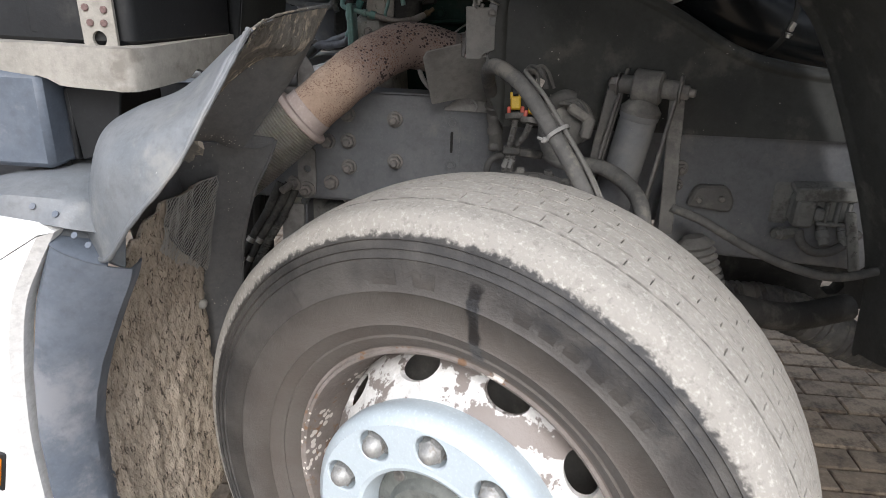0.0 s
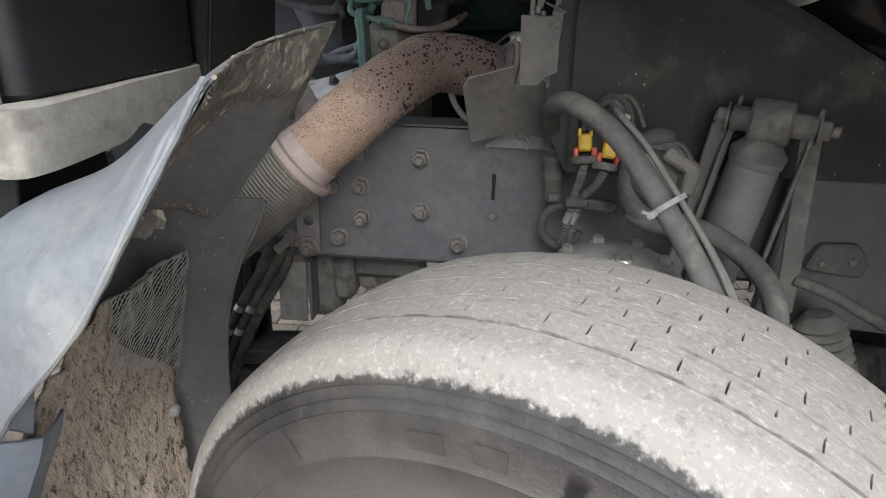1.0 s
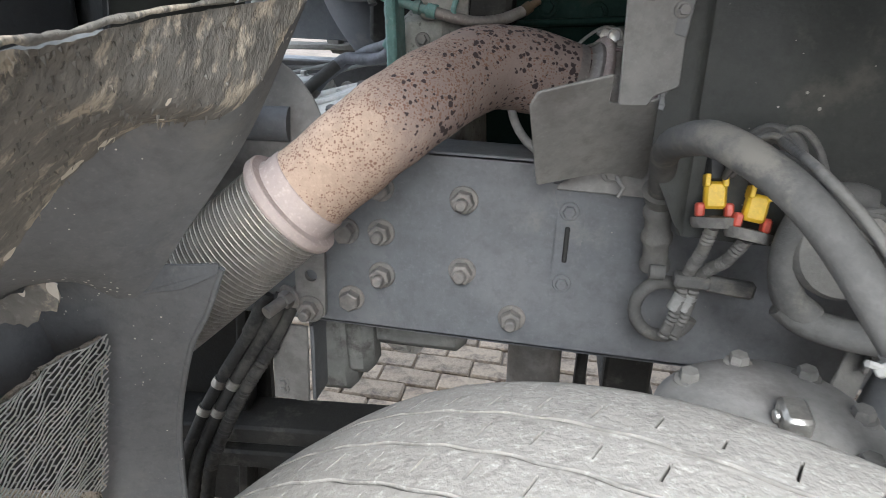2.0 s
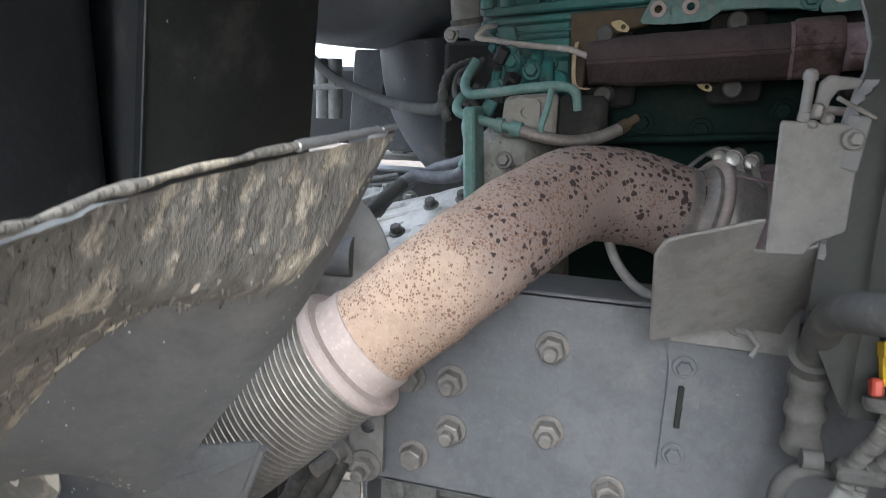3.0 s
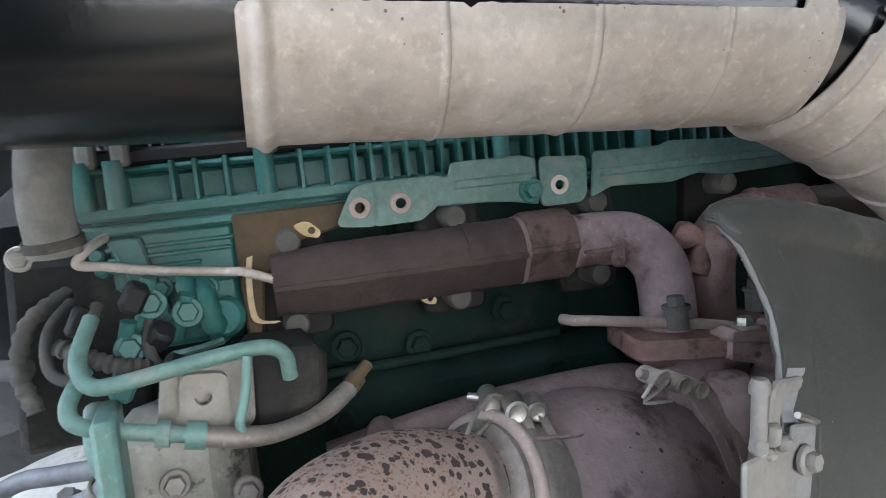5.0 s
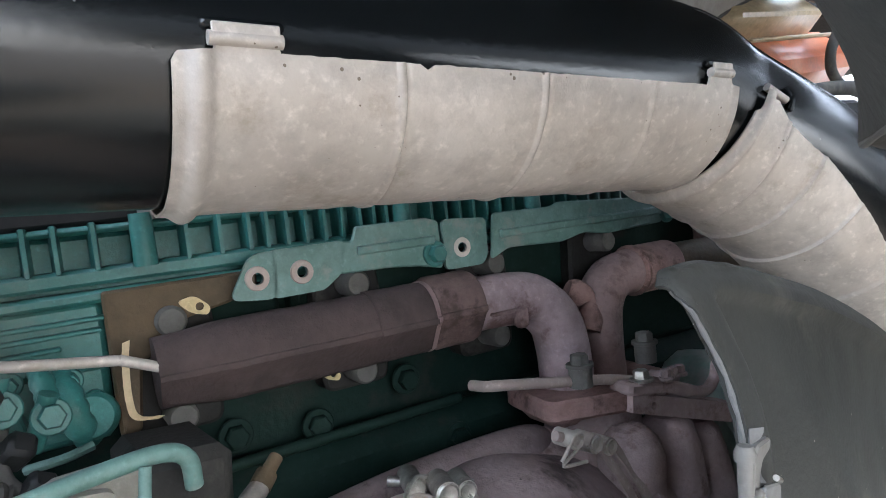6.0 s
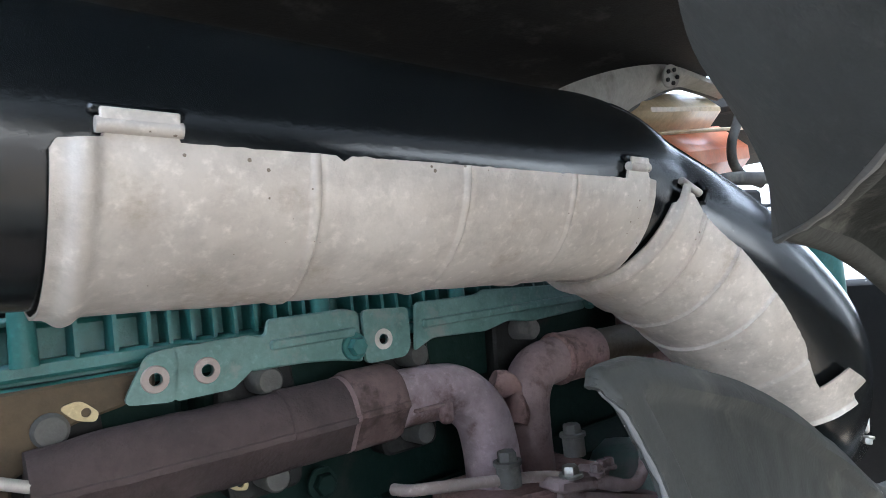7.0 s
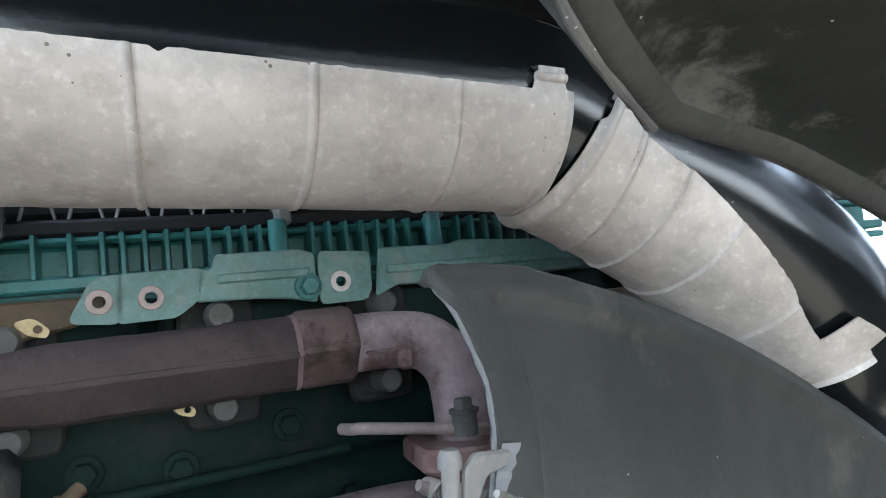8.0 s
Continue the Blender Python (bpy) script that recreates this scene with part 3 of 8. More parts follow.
# raised maker's marks that cannot be read: plain blocks
rnd = random.Random(7)
for k, (a0, w, h) in enumerate(((103, 5.5, 0.022), (94, 4.5, 0.024), (74, 3.2, 0.02), (69, 3.2, 0.02), (64, 3.2, 0.02), (59, 3.2, 0.02), (54, 3.2, 0.02), (49, 3.2, 0.02), (128, 1.2, 0.03), (146, 3, 0.01))):
    g = Geo()
    r0 = 0.424
    rows = []
    for i in range(5):
        a = radians(a0 + w * (i / 4 - 0.5))
        rows.append([(r * math.cos(a), -0.0405 + (0.0015 if r < 0.42 else 0.0), r * math.sin(a)) for r in (r0 - h / 2, r0, r0 + h / 2)])
    g.grid(rows, 0.0005)
    part("raised_mark", g, "tyre", tyre, local=True)

# rim: rolled outer flange and barrel
g = Geo()
g.lathe([(0.286, -0.03), (0.293, -0.012), (0.296, 0.0), (0.303, 0.003), (0.306, 0.0), (0.305, -0.005), (0.299, -0.006), (0.293, 0.0045),
         (0.288, 0.002), (0.284, -0.012), (0.281, -0.03), (0.277, -0.06), (0.268, -0.09), (0.263, -0.11), (0.263, -0.15), (0.27, -0.2), (0.275, -0.22), (0.296, -0.235), (0.3, -0.225),
         (0.285, -0.2), (0.272, -0.15), (0.272, -0.11)], AX, 96, close=True)
rim = part("rim", g, "rim_rust", wheel, "rusty steel rim flange", local=True)


def disc_geo():
    """The dished wheel disc with ten oval hand holes."""
    g = Geo()
    prof = [(0.266, 0.085), (0.258, 0.055), (0.245, 0.03), (0.228, 0.008), (0.208, -0.008), (0.19, -0.013), (0.15, -0.013), (0.06, -0.013)]
    lens = [0.0]
    for a, b in zip(prof, prof[1:]):
        lens.append(lens[-1] + math.dist(a, b))

    def at_len(s):
        for i in range(len(prof) - 1):
            if s <= lens[i + 1] or i == len(prof) - 2:
                t = (s - lens[i]) / (lens[i + 1] - lens[i])
                return tuple(prof[i][k] + (prof[i + 1][k] - prof[i][k]) * t for k in (0, 1))

    n = 24
    sector = radians(36)
    s_mid, s_half, hole_s, hole_a = 0.051, 0.046, 0.029, radians(8.6)

    def put(a, s):
        r, h = at_len(s)
        return (r * math.cos(a), h, r * math.sin(a))

    for k in range(10):
        base = radians(36 * k + 0.5)
        inner, mid, outer = [], [], []
        for i in range(n):
            t = 2 * math.pi * i / n
            c, sn = math.cos(t), math.sin(t)
            inner.append(put(base + hole_a * c, s_mid + hole_s * sn))
            mid.append(put(base + hole_a * 1.15 * c, s_mid + hole_s * 1.13 * sn))
            q = max(abs(c), abs(sn))
            outer.append(put(base + sector / 2 * c / q, s_mid + s_half * sn / q))
        # the hole's wall
        wall = [(p[0] * 0.985, p[1] + 0.011, p[2] * 0.985) for p in inner]
        verts = wall + inner + mid + outer
        faces = []
        for lvl in range(3):
            for i in range(n):
                j = (i + 1) % n
                faces.append((lvl * n + i, lvl * n + j, (lvl + 1) * n + j, (lvl + 1) * n + i))
        g.add(verts, faces)
    rest = [at_len(s) for s in (0.0, s_mid - s_half)] if s_mid - s_half > 0.002 else []
    if rest:
        g.lathe([(r, -h) for r, h in rest], AX, 120)
    tail = [at_len(s_mid + s_half)] + [p for p, s in zip(prof, lens) if s > s_mid + s_half]
    g.lathe([(r, -h) for r, h in tail], AX, 120)
    return g


disc = part("wheel_disc", disc_geo(), "rim_paint", wheel, "steel wheel disc with flaking white paint and hand holes", local=True, sharp=30, weld=True)
g = Geo()
g.lathe([(0.262, -0.16), (0.2, -0.15), (0.12, -0.15)], AX, 48)
part("brake_drum", g, "dusty_iron", wheel, local=True)


def ring_geo():
    """The nut guard: a dished ring with ten round openings."""
    g = Geo()
    n = 24
    sector = radians(36)
    prof = [(0.212, 0.0), (0.2185, -0.022), (0.219, -0.038), (0.217, -0.048), (0.211, -0.057), (0.2005, -0.0635), (0.1365, -0.0635), (0.13, -0.0645), (0.123, -0.061), (0.118, -0.05), (0.116, -0.03), (0.116, -0.01)]
    g.lathe([(r, -h) for r, h in prof[:6]], AX, 120)
    g.lathe([(r, -h) for r, h in prof[6:]], AX, 120)
    r_lo, r_hi, rc, rh = 0.1365, 0.2005, 0.169, 0.0265
    for k in range(10):
        base = radians(36 * k + 17)
        deep, lip, inner, mid, outer = [], [], [], [], []
        for i in range(n):
            t = 2 * math.pi * i / n
            c, sn = math.cos(t), math.sin(t)

            def pt(rad, y):
                x, z = rc + rad * sn, rad * c
                return (x * math.cos(base) - z * math.sin(base), y, x * math.sin(base) + z * math.cos(base))

            deep.append(pt(rh - 0.001, -0.034))
            inner.append(pt(rh, -0.061))
            mid.append(pt(rh + 0.0025, -0.0635))
            q = max(abs(c), abs(sn))
            rr = rc + (r_hi - r_lo) / 2 * sn / q + ((r_hi + r_lo) / 2 - rc)
            a = base + sector / 2 * c / q
            outer.append((rr * math.cos(a), -0.0635, rr * math.sin(a)))
        verts = deep + inner + mid + outer
        faces = []
        for lvl in range(3):
            for i in range(n):
                j = (i + 1) % n
                faces.append((lvl * n + i, lvl * n + j, (lvl + 1) * n + j, (lvl + 1) * n + i))
        g.add(verts, faces)
    return g


ring = part("nut_guard_ring", ring_geo(), "ring_blue", wheel, "pale blue-grey wheel nut guard ring", local=True, sharp=35, weld=True)
for k in range(10):
    a = radians(36 * k + 17)
    m = Matrix.Translation((0.169 * math.cos(a), -0.038, 0.169 * math.sin(a))) @ pose(0, 0, 0, 90, 0, 0) @ pose(0, 0, 0, 0, 0, 17 * k)
    g = Geo()
    g.bolt(m, 0.0205, 0.024, True)
    g.lathe([(0.0001, 0.0415), (0.007, 0.0405), (0.0135, 0.036), (0.0178, 0.0265)], m, 18)
    part("wheel_nut", g, "nut", wheel, local=True)
g = Geo()
g.lathe([(0.1155, 0.012), (0.1155, 0.022), (0.108, 0.026), (0.09, 0.03), (0.08, 0.046), (0.0001, 0.05)], AX, 48)
hub = part("hub_cap", g, "cast_grey", wheel, local=True)
for k in range(8):
    a = radians(45 * k)
    g = Geo()
    g.bolt(Matrix.Translation((0.1 * math.cos(a), -0.027, 0.1 * math.sin(a))) @ pose(0, 0, 0, 90, 0, 0), 0.007, 0.006)
    part("hub_bolt", g, "bolt", hub, local=True)

# ---- frame rails ----
def frame_rail(y, name_label, x0, x1, side):
    t = thing("frame_rail", name_label, "frame rail", (0, y, 0.825))
    g = Geo()
    m = face(y + 0.008 * side)
    poly = [(x0, 0.825), (x1, 0.825), (x1, 1.075), (x0, 1.075)]
    g.prism(poly, 0.008, m if side > 0 else lay((0, y, 0), (0, -1, 0)), 0.002)
    part("web", g, "frame_grey", t)
    for z in (0.829, 1.071):
        g = Geo()
        g.box((x1 - x0, 0.072, 0.008), at((x0 + x1) / 2, y + side * 0.036, z), 0.003)
        part("flange", g, "frame_grey", t)
    return t


rail = frame_rail(1.880, "dark grey steel frame rail with bolt heads", -3.2, 0.62, 1)
far_rail = frame_rail(2.74, "dark steel frame rail on the far side", -3.2, 0.9, -1)
for x, z, stud in ((-0.073, 1.018, 0.012), (-0.071, 0.924, 0.012), (-0.177, 0.965, 0.012), (-0.176, 0.906, 0.012), (-0.004, 0.866, 0.012), (-0.224, 0.962, 0), (-0.218, 0.867, 0), (-0.178, 1.024, 0)):
    g = Geo()
    g.disc(0.0178, 0.0035, lay((x, 1.88, z), (0, -1, 0)), 24, 0.001)
    g.bolt(lay((x, 1.878, z), (0, -1, 0)) @ pose(0, 0, 0, 0, 0, 31 * (x + z) * 100 % 60), 0.0138, 0.0155, False, stud)
    part("bolt", g, "bolt", rail)
for x in (-0.532, -0.485):
    g = Geo()
    g.bolt(lay((x, 2.66, 1.012), (0, -1, 0)), 0.013, 0.011, True)
    part("bolt", g, "zinc", far_rail)

# ---- exhaust downpipe ----
exhaust = thing("exhaust_pipe", "pinkish brown exhaust downpipe speckled with black rust over the frame rail", "exhaust pipe", (-0.25, 1.78, 0.98))
PIPE = [(-0.2458, 1.7662, 1.0324), (-0.2004, 1.7775, 1.0729), (-0.1583, 1.79, 1.1105), (-0.13, 1.817, 1.133), (-0.1, 1.868, 1.153), (-0.0598, 1.9247, 1.1689), (-0.002, 1.9624, 1.1614), (0.0586, 1.9776, 1.1421)]
g = Geo()
g.tube(spline(PIPE, 12), lambda s: 0.0495 + 0.0006 * math.sin(s * 40), 48)
part("pipe", g, "pipe", exhaust)
d0 = (Vector(PIPE[1]) - Vector(PIPE[0])).normalized()
ringp = Vector(PIPE[0]) + d0 * 0.004
g = Geo()
g.lathe([(0.049, 0.026), (0.0508, 0.0245), (0.0516, 0.022), (0.052, 0.006), (0.0535, 0.0025), (0.062, 0.0015), (0.0638, 0.0), (0.0642, -0.008), (0.0625, -0.0115), (0.054, -0.013), (0.049, -0.016)], lay(ringp, d0), 56)
part("end_collar", g, "collar", exhaust, "pale pinkish steel end collar", sharp=25)
g = Geo()
flex_path = [ringp - d0 * (0.012 + 0.3 * i / 416) for i in range(417)]
g.tube(flex_path, lambda s: 0.0582 - 0.0066 * abs(math.cos(math.pi * 52 * s)) ** 3, 40)
part("flexible_bellows", g, "flex", exhaust, "ribbed steel flexible pipe section")
# V-band clamp at the turbine outlet: a pale bead, a wide band, the T-bolt with its trunnions
dv = (Vector(PIPE[-1]) - Vector(PIPE[-2])).normalized()
cp = Vector(PIPE[-1])
g = Geo()
g.lathe([(0.0495, -0.03), (0.0505, -0.024), (0.0495, -0.018), (0.052, -0.012), (0.058, -0.008), (0.059, -0.002), (0.056, 0.03)], lay(cp, dv), 56)
g.lathe([(0.0635, 0.004), (0.066, 0.007), (0.0675, 0.012), (0.0672, 0.036), (0.064, 0.038), (0.056, 0.038)], lay(cp, dv), 56)
clamp = part("v_band_clamp", g, "steel_dull", exhaust, "dull steel band clamp")
g = Geo()
g.lathe([(0.0625 + 0.0055 * math.cos(a), 0.0055 * math.sin(a)) for a in [radians(36 * k) for k in range(10)]], lay(cp, dv), 56, close=True)
part("bead", g, "collar", clamp, "pale rounded steel bead")
t0, t1, t2 = Vector((0.079, 2.005, 1.209)), Vector((0.0885, 1.98, 1.2095)), Vector((0.105, 1.979, 1.2075))
g = Geo()
g.tube([t0 + Vector((-0.012, 0.014, 0.0)), t1 + Vector((0.024, -0.006, -0.002))], 0.0038, 12)
part("t_bolt", g, "zinc", clamp)
for p, r in ((t0, 0.0085), (t1, 0.009), (t2, 0.0078)):
    g = Geo()
    g.tube([p + Vector((-0.004, -0.012, 0)), p + Vector((0.004, 0.012, 0.001))], r, 18)
    g.lathe([(0.0001, 0.001), (r * 0.55, 0.001), (r * 0.75, 0.0018), (r * 0.9, 0.0006), (r, -0.001)], lay(p + Vector((-0.004, -0.012, 0)), (-0.32, -0.95, 0)), 18)
    part("trunnion", g, "zinc", clamp)
for k, off in enumerate((0.0, 0.014)):
    g = Geo()
    leg = spline([t1 + Vector((off, -0.008, 0.006)), t1 + Vector((off + 0.004, -0.02, -0.012)), t1 + Vector((off + 0.008, -0.034, -0.03)), t1 + Vector((off + 0.01, -0.046, -0.056))], 6)
    g.grid([[p + Vector((-0.0035, 0, 0)), p + Vector((0.0035, 0.001, 0))] for p in leg], 0.0018)
    part("strap_leg", g, "flex", clamp)
g = Geo()
g.tube(spline([t0 + Vector((-0.052, -0.05, -0.03)), t0 + Vector((-0.03, -0.03, -0.006)), t0 + Vector((-0.008, -0.014, 0.008)), t0 + Vector((0.006, -0.012, 0.006))], 8), 0.002, 8)
g.tube(spline([t0 + Vector((-0.05, -0.05, -0.033)), t0 + Vector((-0.03, -0.034, -0.016)), t0 + Vector((-0.008, -0.02, -0.01)), t0 + Vector((0.008, -0.016, -0.014)), t0 + Vector((-0.006, -0.022, -0.02)), t0 + Vector((-0.024, -0.034, -0.022))], 8), 0.0018, 8)
part("spring_clip", g, "zinc", clamp)

# ---- engine: everything in the frame of the leaning engine ----
ENG = Matrix.Translation((0, 2.086, 1.364)) @ pose(0, 0, 0, 0, -4.4, -6.5)


def E(x, y, z, rx=0, ry=0, rz=0):
    return ENG @ pose(x, y, z, rx, ry, rz)


def ep(*pts):
    return [ENG @ Vector(p) for p in pts]


engine = thing("engine", "green six-cylinder diesel engine seen from the exhaust side", "engine", (0, 2.3, 0.6))
# block and head carry their shade in a darker green
g = Geo()
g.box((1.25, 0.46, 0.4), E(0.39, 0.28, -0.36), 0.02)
block = part("engine_block", g, "engine_shaded", engine, "grimy green cast engine block, coloured dark for shade")
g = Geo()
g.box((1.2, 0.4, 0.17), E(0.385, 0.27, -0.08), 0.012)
part("cylinder_head", g, "engine_shaded", engine)
# ribbed valve cover
g = Geo()
g.box((1.2, 0.35, 0.058), E(0.386, 0.21, 0.0225), 0.008)
cover = part("valve_cover", g, "engine_green", engine, "turquoise green valve cover with upright ribs")
for z, h, d in ((0.017, 0.012, 0.38), (0.003, 0.009, 0.38), (0.05, 0.006, 0.368)):
    g = Geo()
    g.box((1.21, d, h), E(0.386, 0.207, z), 0.0025)
    part("joint_flange", g, "engine_green", cover)
thin_x = [-0.145, -0.127, -0.103, -0.042, -0.018, 0.004, 0.018, 0.034, 0.05, 0.066, 0.082, 0.098, 0.111, 0.123] + [0.168 + 0.0153 * k for k in range(7)] + [0.146 * q + 0.312 + 0.0155 * k for q in range(4) for k in range(7)]
post_x = [-0.212, -0.187, -0.072, 0.138, 0.284, 0.43, 0.576, 0.722, 0.868]
for x in thin_x:
    g = Geo()
    g.prism([(-0.0036, 0), (0.0036, 0), (0.0014, 0.02), (-0.0014, 0.02)], 0.034, E(x, 0.035, 0.021) @ pose(0, 0, 0, 0, 0, 180), 0.0008)
    part("rib", g, "engine_green", cover)
for x in post_x:
    g = Geo()
    g.lathe([(0.0001, 0.0), (0.0085, 0.0), (0.0078, 0.038), (0.0001, 0.038)], E(x, 0.016, 0.02), 18)
    g.box((0.013, 0.03, 0.036), E(x, 0.03, 0.038), 0.002)
    part("post", g, "engine_green", cover)
# black upper cover with its open zigzag rail
g = Geo()
g.box((1.205, 0.372, 0.014), E(0.388, 0.211, 0.0605), 0.003)
top_cover = part("cover_rail", g, "black_plastic", engine, "black plastic rail along the cover's top")
g = Geo()
g.box((1.19, 0.33, 0.06), E(0.388, 0.215, 0.1), 0.006)
part("upper_cover", g, "black_plastic", top_cover)
g = Geo()
g.box((1.2, 0.35, 0.006), E(0.388, 0.207, 0.1), 0.002)
part("upper_lip", g, "black_plastic", top_cover)
for k in range(70):
    g = Geo()
    x = -0.2 + 0.0165 * k
    g.tube(ep((x, 0.03, 0.066), (x + 0.0082, 0.031, 0.099)) if k % 2 else ep((x + 0.0082, 0.03, 0.066), (x, 0.031, 0.099)), 0.0013, 6)
    part("lattice_web", g, "cable", top_cover)
for x in post_x:
    g = Geo()
    g.box((0.013, 0.02, 0.05), E(x + 0.006, 0.022, 0.078), 0.003)
    part("lattice_post", g, "cable", top_cover)
# end of the cylinder head, stepped, with ledges and small fittings
g = Geo()
g.box((0.098, 0.05, 0.05), E(-0.152, 0.045, -0.024), 0.005)
g.box((0.075, 0.045, 0.06), E(-0.142, 0.05, -0.07), 0.006)
g.prism(round_poly([(-0.2, -0.004), (-0.175, -0.004), (-0.155, -0.09), (-0.167, -0.094)], 0.003), 0.02, ENG @ lay((0, 0.03, 0), (0, -1, 0)), 0.002)
end_cover = part("head_end_cover", g, "engine_green", engine)
for z, w in ((-0.012, 0.1), (-0.02, 0.096), (-0.029, 0.07)):
    g = Geo()
    g.box((w, 0.012, 0.0035), E(-0.202 + w / 2, 0.02, z), 0.0012)
    part("ledge", g, "engine_green", end_cover)
for x, z in ((-0.209, -0.006), (-0.21, -0.018), (-0.208, -0.03)):
    g = Geo()
    g.disc(0.006, 0.016, ENG @ lay((x, 0.034, z), (0, -1, 0.2)), 14)
    part("end_boss", g, "engine_green", end_cover)
for x, z in ((-0.165, -0.047), (-0.117, -0.07), (-0.13, -0.052)):
    g = Geo()
    g.bolt(ENG @ lay((x, 0.02, z), (0, -1, 0)), 0.006, 0.007)
    part("bolt", g, "engine_green", end_cover)
for x, z, r in ((-0.148, -0.058, 0.0065), (-0.135, -0.07, 0.009)):
    g = Geo()
    g.tube(spline(ep((x, 0.03, z + 0.02), (x + 0.002, 0.006, z + 0.012), (x + 0.006, 0.0, z - 0.006), (x + 0.012, 0.012, z - 0.022)), 6), lambda q: r + 0.0012 * (int(q * 10) % 2), 14)
    part("stub_pipe", g, "engine_green", end_cover)
g = Geo()
g.lathe([(0.0001, 0.012), (0.0135, 0.012), (0.016, 0.008), (0.016, 0.0), (0.0001, 0.0)], ENG @ lay((-0.118, 0.012, -0.078), (-0.2, -1, 0.2)), 24)
part("sensor_cap", g, "engine_green", end_cover)
g = Geo()
g.tube(spline(ep((-0.162, 0.0, -0.1), (-0.14, -0.01, -0.096), (-0.122, -0.006, -0.093)), 6), 0.0032, 8)
part("thin_pipe", g, "pale_green", end_cover)
g = Geo()
g.prism(round_poly([(-0.104, 0.006), (0.004, 0.006), (0.004, -0.006), (-0.018, -0.016), (-0.05, -0.022), (-0.062, -0.038), (-0.084, -0.048), (-0.09, -0.096), (-0.104, -0.1)], 0.003), 0.02, ENG @ lay((0, 0.032, 0), (0, -1, 0)), 0.002)
part("scorched_plate", g, "brown_paint", engine, "brown scorched paint on the cylinder head")
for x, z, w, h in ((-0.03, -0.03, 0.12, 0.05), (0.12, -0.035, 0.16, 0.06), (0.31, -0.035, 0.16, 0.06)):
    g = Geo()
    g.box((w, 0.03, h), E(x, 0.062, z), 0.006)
    part("port_face", g, "engine_shaded", engine)

# heat-shield bracket along the head
bracket = thing("heat_shield_bracket", "pale green pressed steel bracket with three mounting holes", "bracket", (0.1, 2.07, 1.36))


def eface(y):
    return ENG @ lay((0, y, 0), (0, -1, 0))


def holed(g, poly, hole, r, h, m, ch=0.0012, n=20):
    """A flat piece with one round hole."""
    k = len(poly)
    cx, cy = hole

    def hit(a):
        best = None
        d = (math.cos(a), math.sin(a))
        for i in range(k):
            (x1, y1), (x2, y2) = poly[i], poly[(i + 1) % k]
            ex, ey = x2 - x1, y2 - y1
            den = d[0] * ey - d[1] * ex
            if abs(den) < 1e-12:
                continue
            t = ((x1 - cx) * ey - (y1 - cy) * ex) / den
            u = ((x1 - cx) * d[1] - (y1 - cy) * d[0]) / den
            if t > 0 and -1e-9 <= u <= 1 + 1e-9 and (best is None or t < best):
                best = t
        return best
    angs = sorted(set([2 * math.pi * i / n for i in range(n)] + [math.atan2(y - cy, x - cx) % (2 * math.pi) for x, y in poly]))
    ins = [(cx + r * math.cos(a), cy + r * math.sin(a)) for a in angs]
    out = [(cx + hit(a) * math.cos(a), cy + hit(a) * math.sin(a)) for a in angs]
    q = len(angs)
    verts = [(x, y, 0) for x, y in ins] + [(x, y, h) for x, y in ins] + [(x, y, h) for x, y in out] + [(x, y, 0) for x, y in out]
    faces = []
    for lvl in range(4):
        for i in range(q):
            j = (i + 1) % q
            faces.append((lvl * q + i, lvl * q + j, ((lvl + 1) % 4) * q + j, ((lvl + 1) % 4) * q + i))
    return g.add(verts, faces, m)


g = Geo()
holed(g, round_poly([(-0.022, -0.014), (0.014, -0.018), (0.0175, 0.02), (-0.004, 0.018)], 0.008), (0.0, 0.0), 0.0045, 0.004, eface(0.0))
holed(g, round_poly([(0.0115, -0.0175), (0.052, -0.017), (0.068, -0.006), (0.075, 0.016), (0.07, 0.02), (0.0115, 0.0195)], 0.004), (0.035, 0.0), 0.0045, 0.004, eface(0.0))
g.prism(round_poly([(0.066, -0.007), (0.11, -0.008), (0.14, -0.011), (0.163, -0.016), (0.163, 0.026), (0.15, 0.03), (0.083, 0.03), (0.08, 0.018), (0.07, 0.02)], 0.004), 0.004, eface(0.0))
g.prism(round_poly([(0.083, 0.006), (0.155, 0.006), (0.158, 0.014), (0.083, 0.014)], 0.003), 0.008, eface(0.0))
holed(g, round_poly([(0.164, -0.018), (0.204, -0.018), (0.21, -0.01), (0.211, 0.024), (0.165, 0.027)], 0.006), (0.183, 0.0), 0.0045, 0.004, eface(-0.002))
part("pressed_plate", g, "pale_green", bracket, "pale turquoise green pressed steel")
g = Geo()
g.prism(round_poly([(0.214, -0.016), (0.236, -0.007), (0.3, -0.01), (0.33, -0.004), (0.36, -0.009), (0.445, -0.006), (0.45, 0.022), (0.3, 0.03), (0.29, 0.026), (0.22, 0.027)], 0.005), 0.004, eface(-0.001))
g.prism(round_poly([(0.225, 0.003), (0.44, 0.003), (0.44, 0.011), (0.225, 0.011)], 0.003), 0.009, eface(-0.001))
part("pressed_plate", g, "pale_green", bracket)
for x in (0.0, 0.035, 0.183):
    g = Geo()
    m = eface(-0.004)
    g.lathe([(0.0045, 0), (0.0045, 0.0025), (0.0088, 0.0022), (0.0095, 0)], m @ Matrix.Translation((x, 0, 0)), 28, close=True)
    part("rusty_bush", g, "collar" if x < 0.1 else "shield", bracket, "washer ring round a mounting hole")
for x, z in ((0.155, -0.002), (0.452, 0.004), (0.475, 0.006)):
    g = Geo()
    g.bolt(eface(-0.004) @ Matrix.Translation((x, z, 0)), 0.008, 0.008)
    part("bolt", g, "engine_green", bracket)

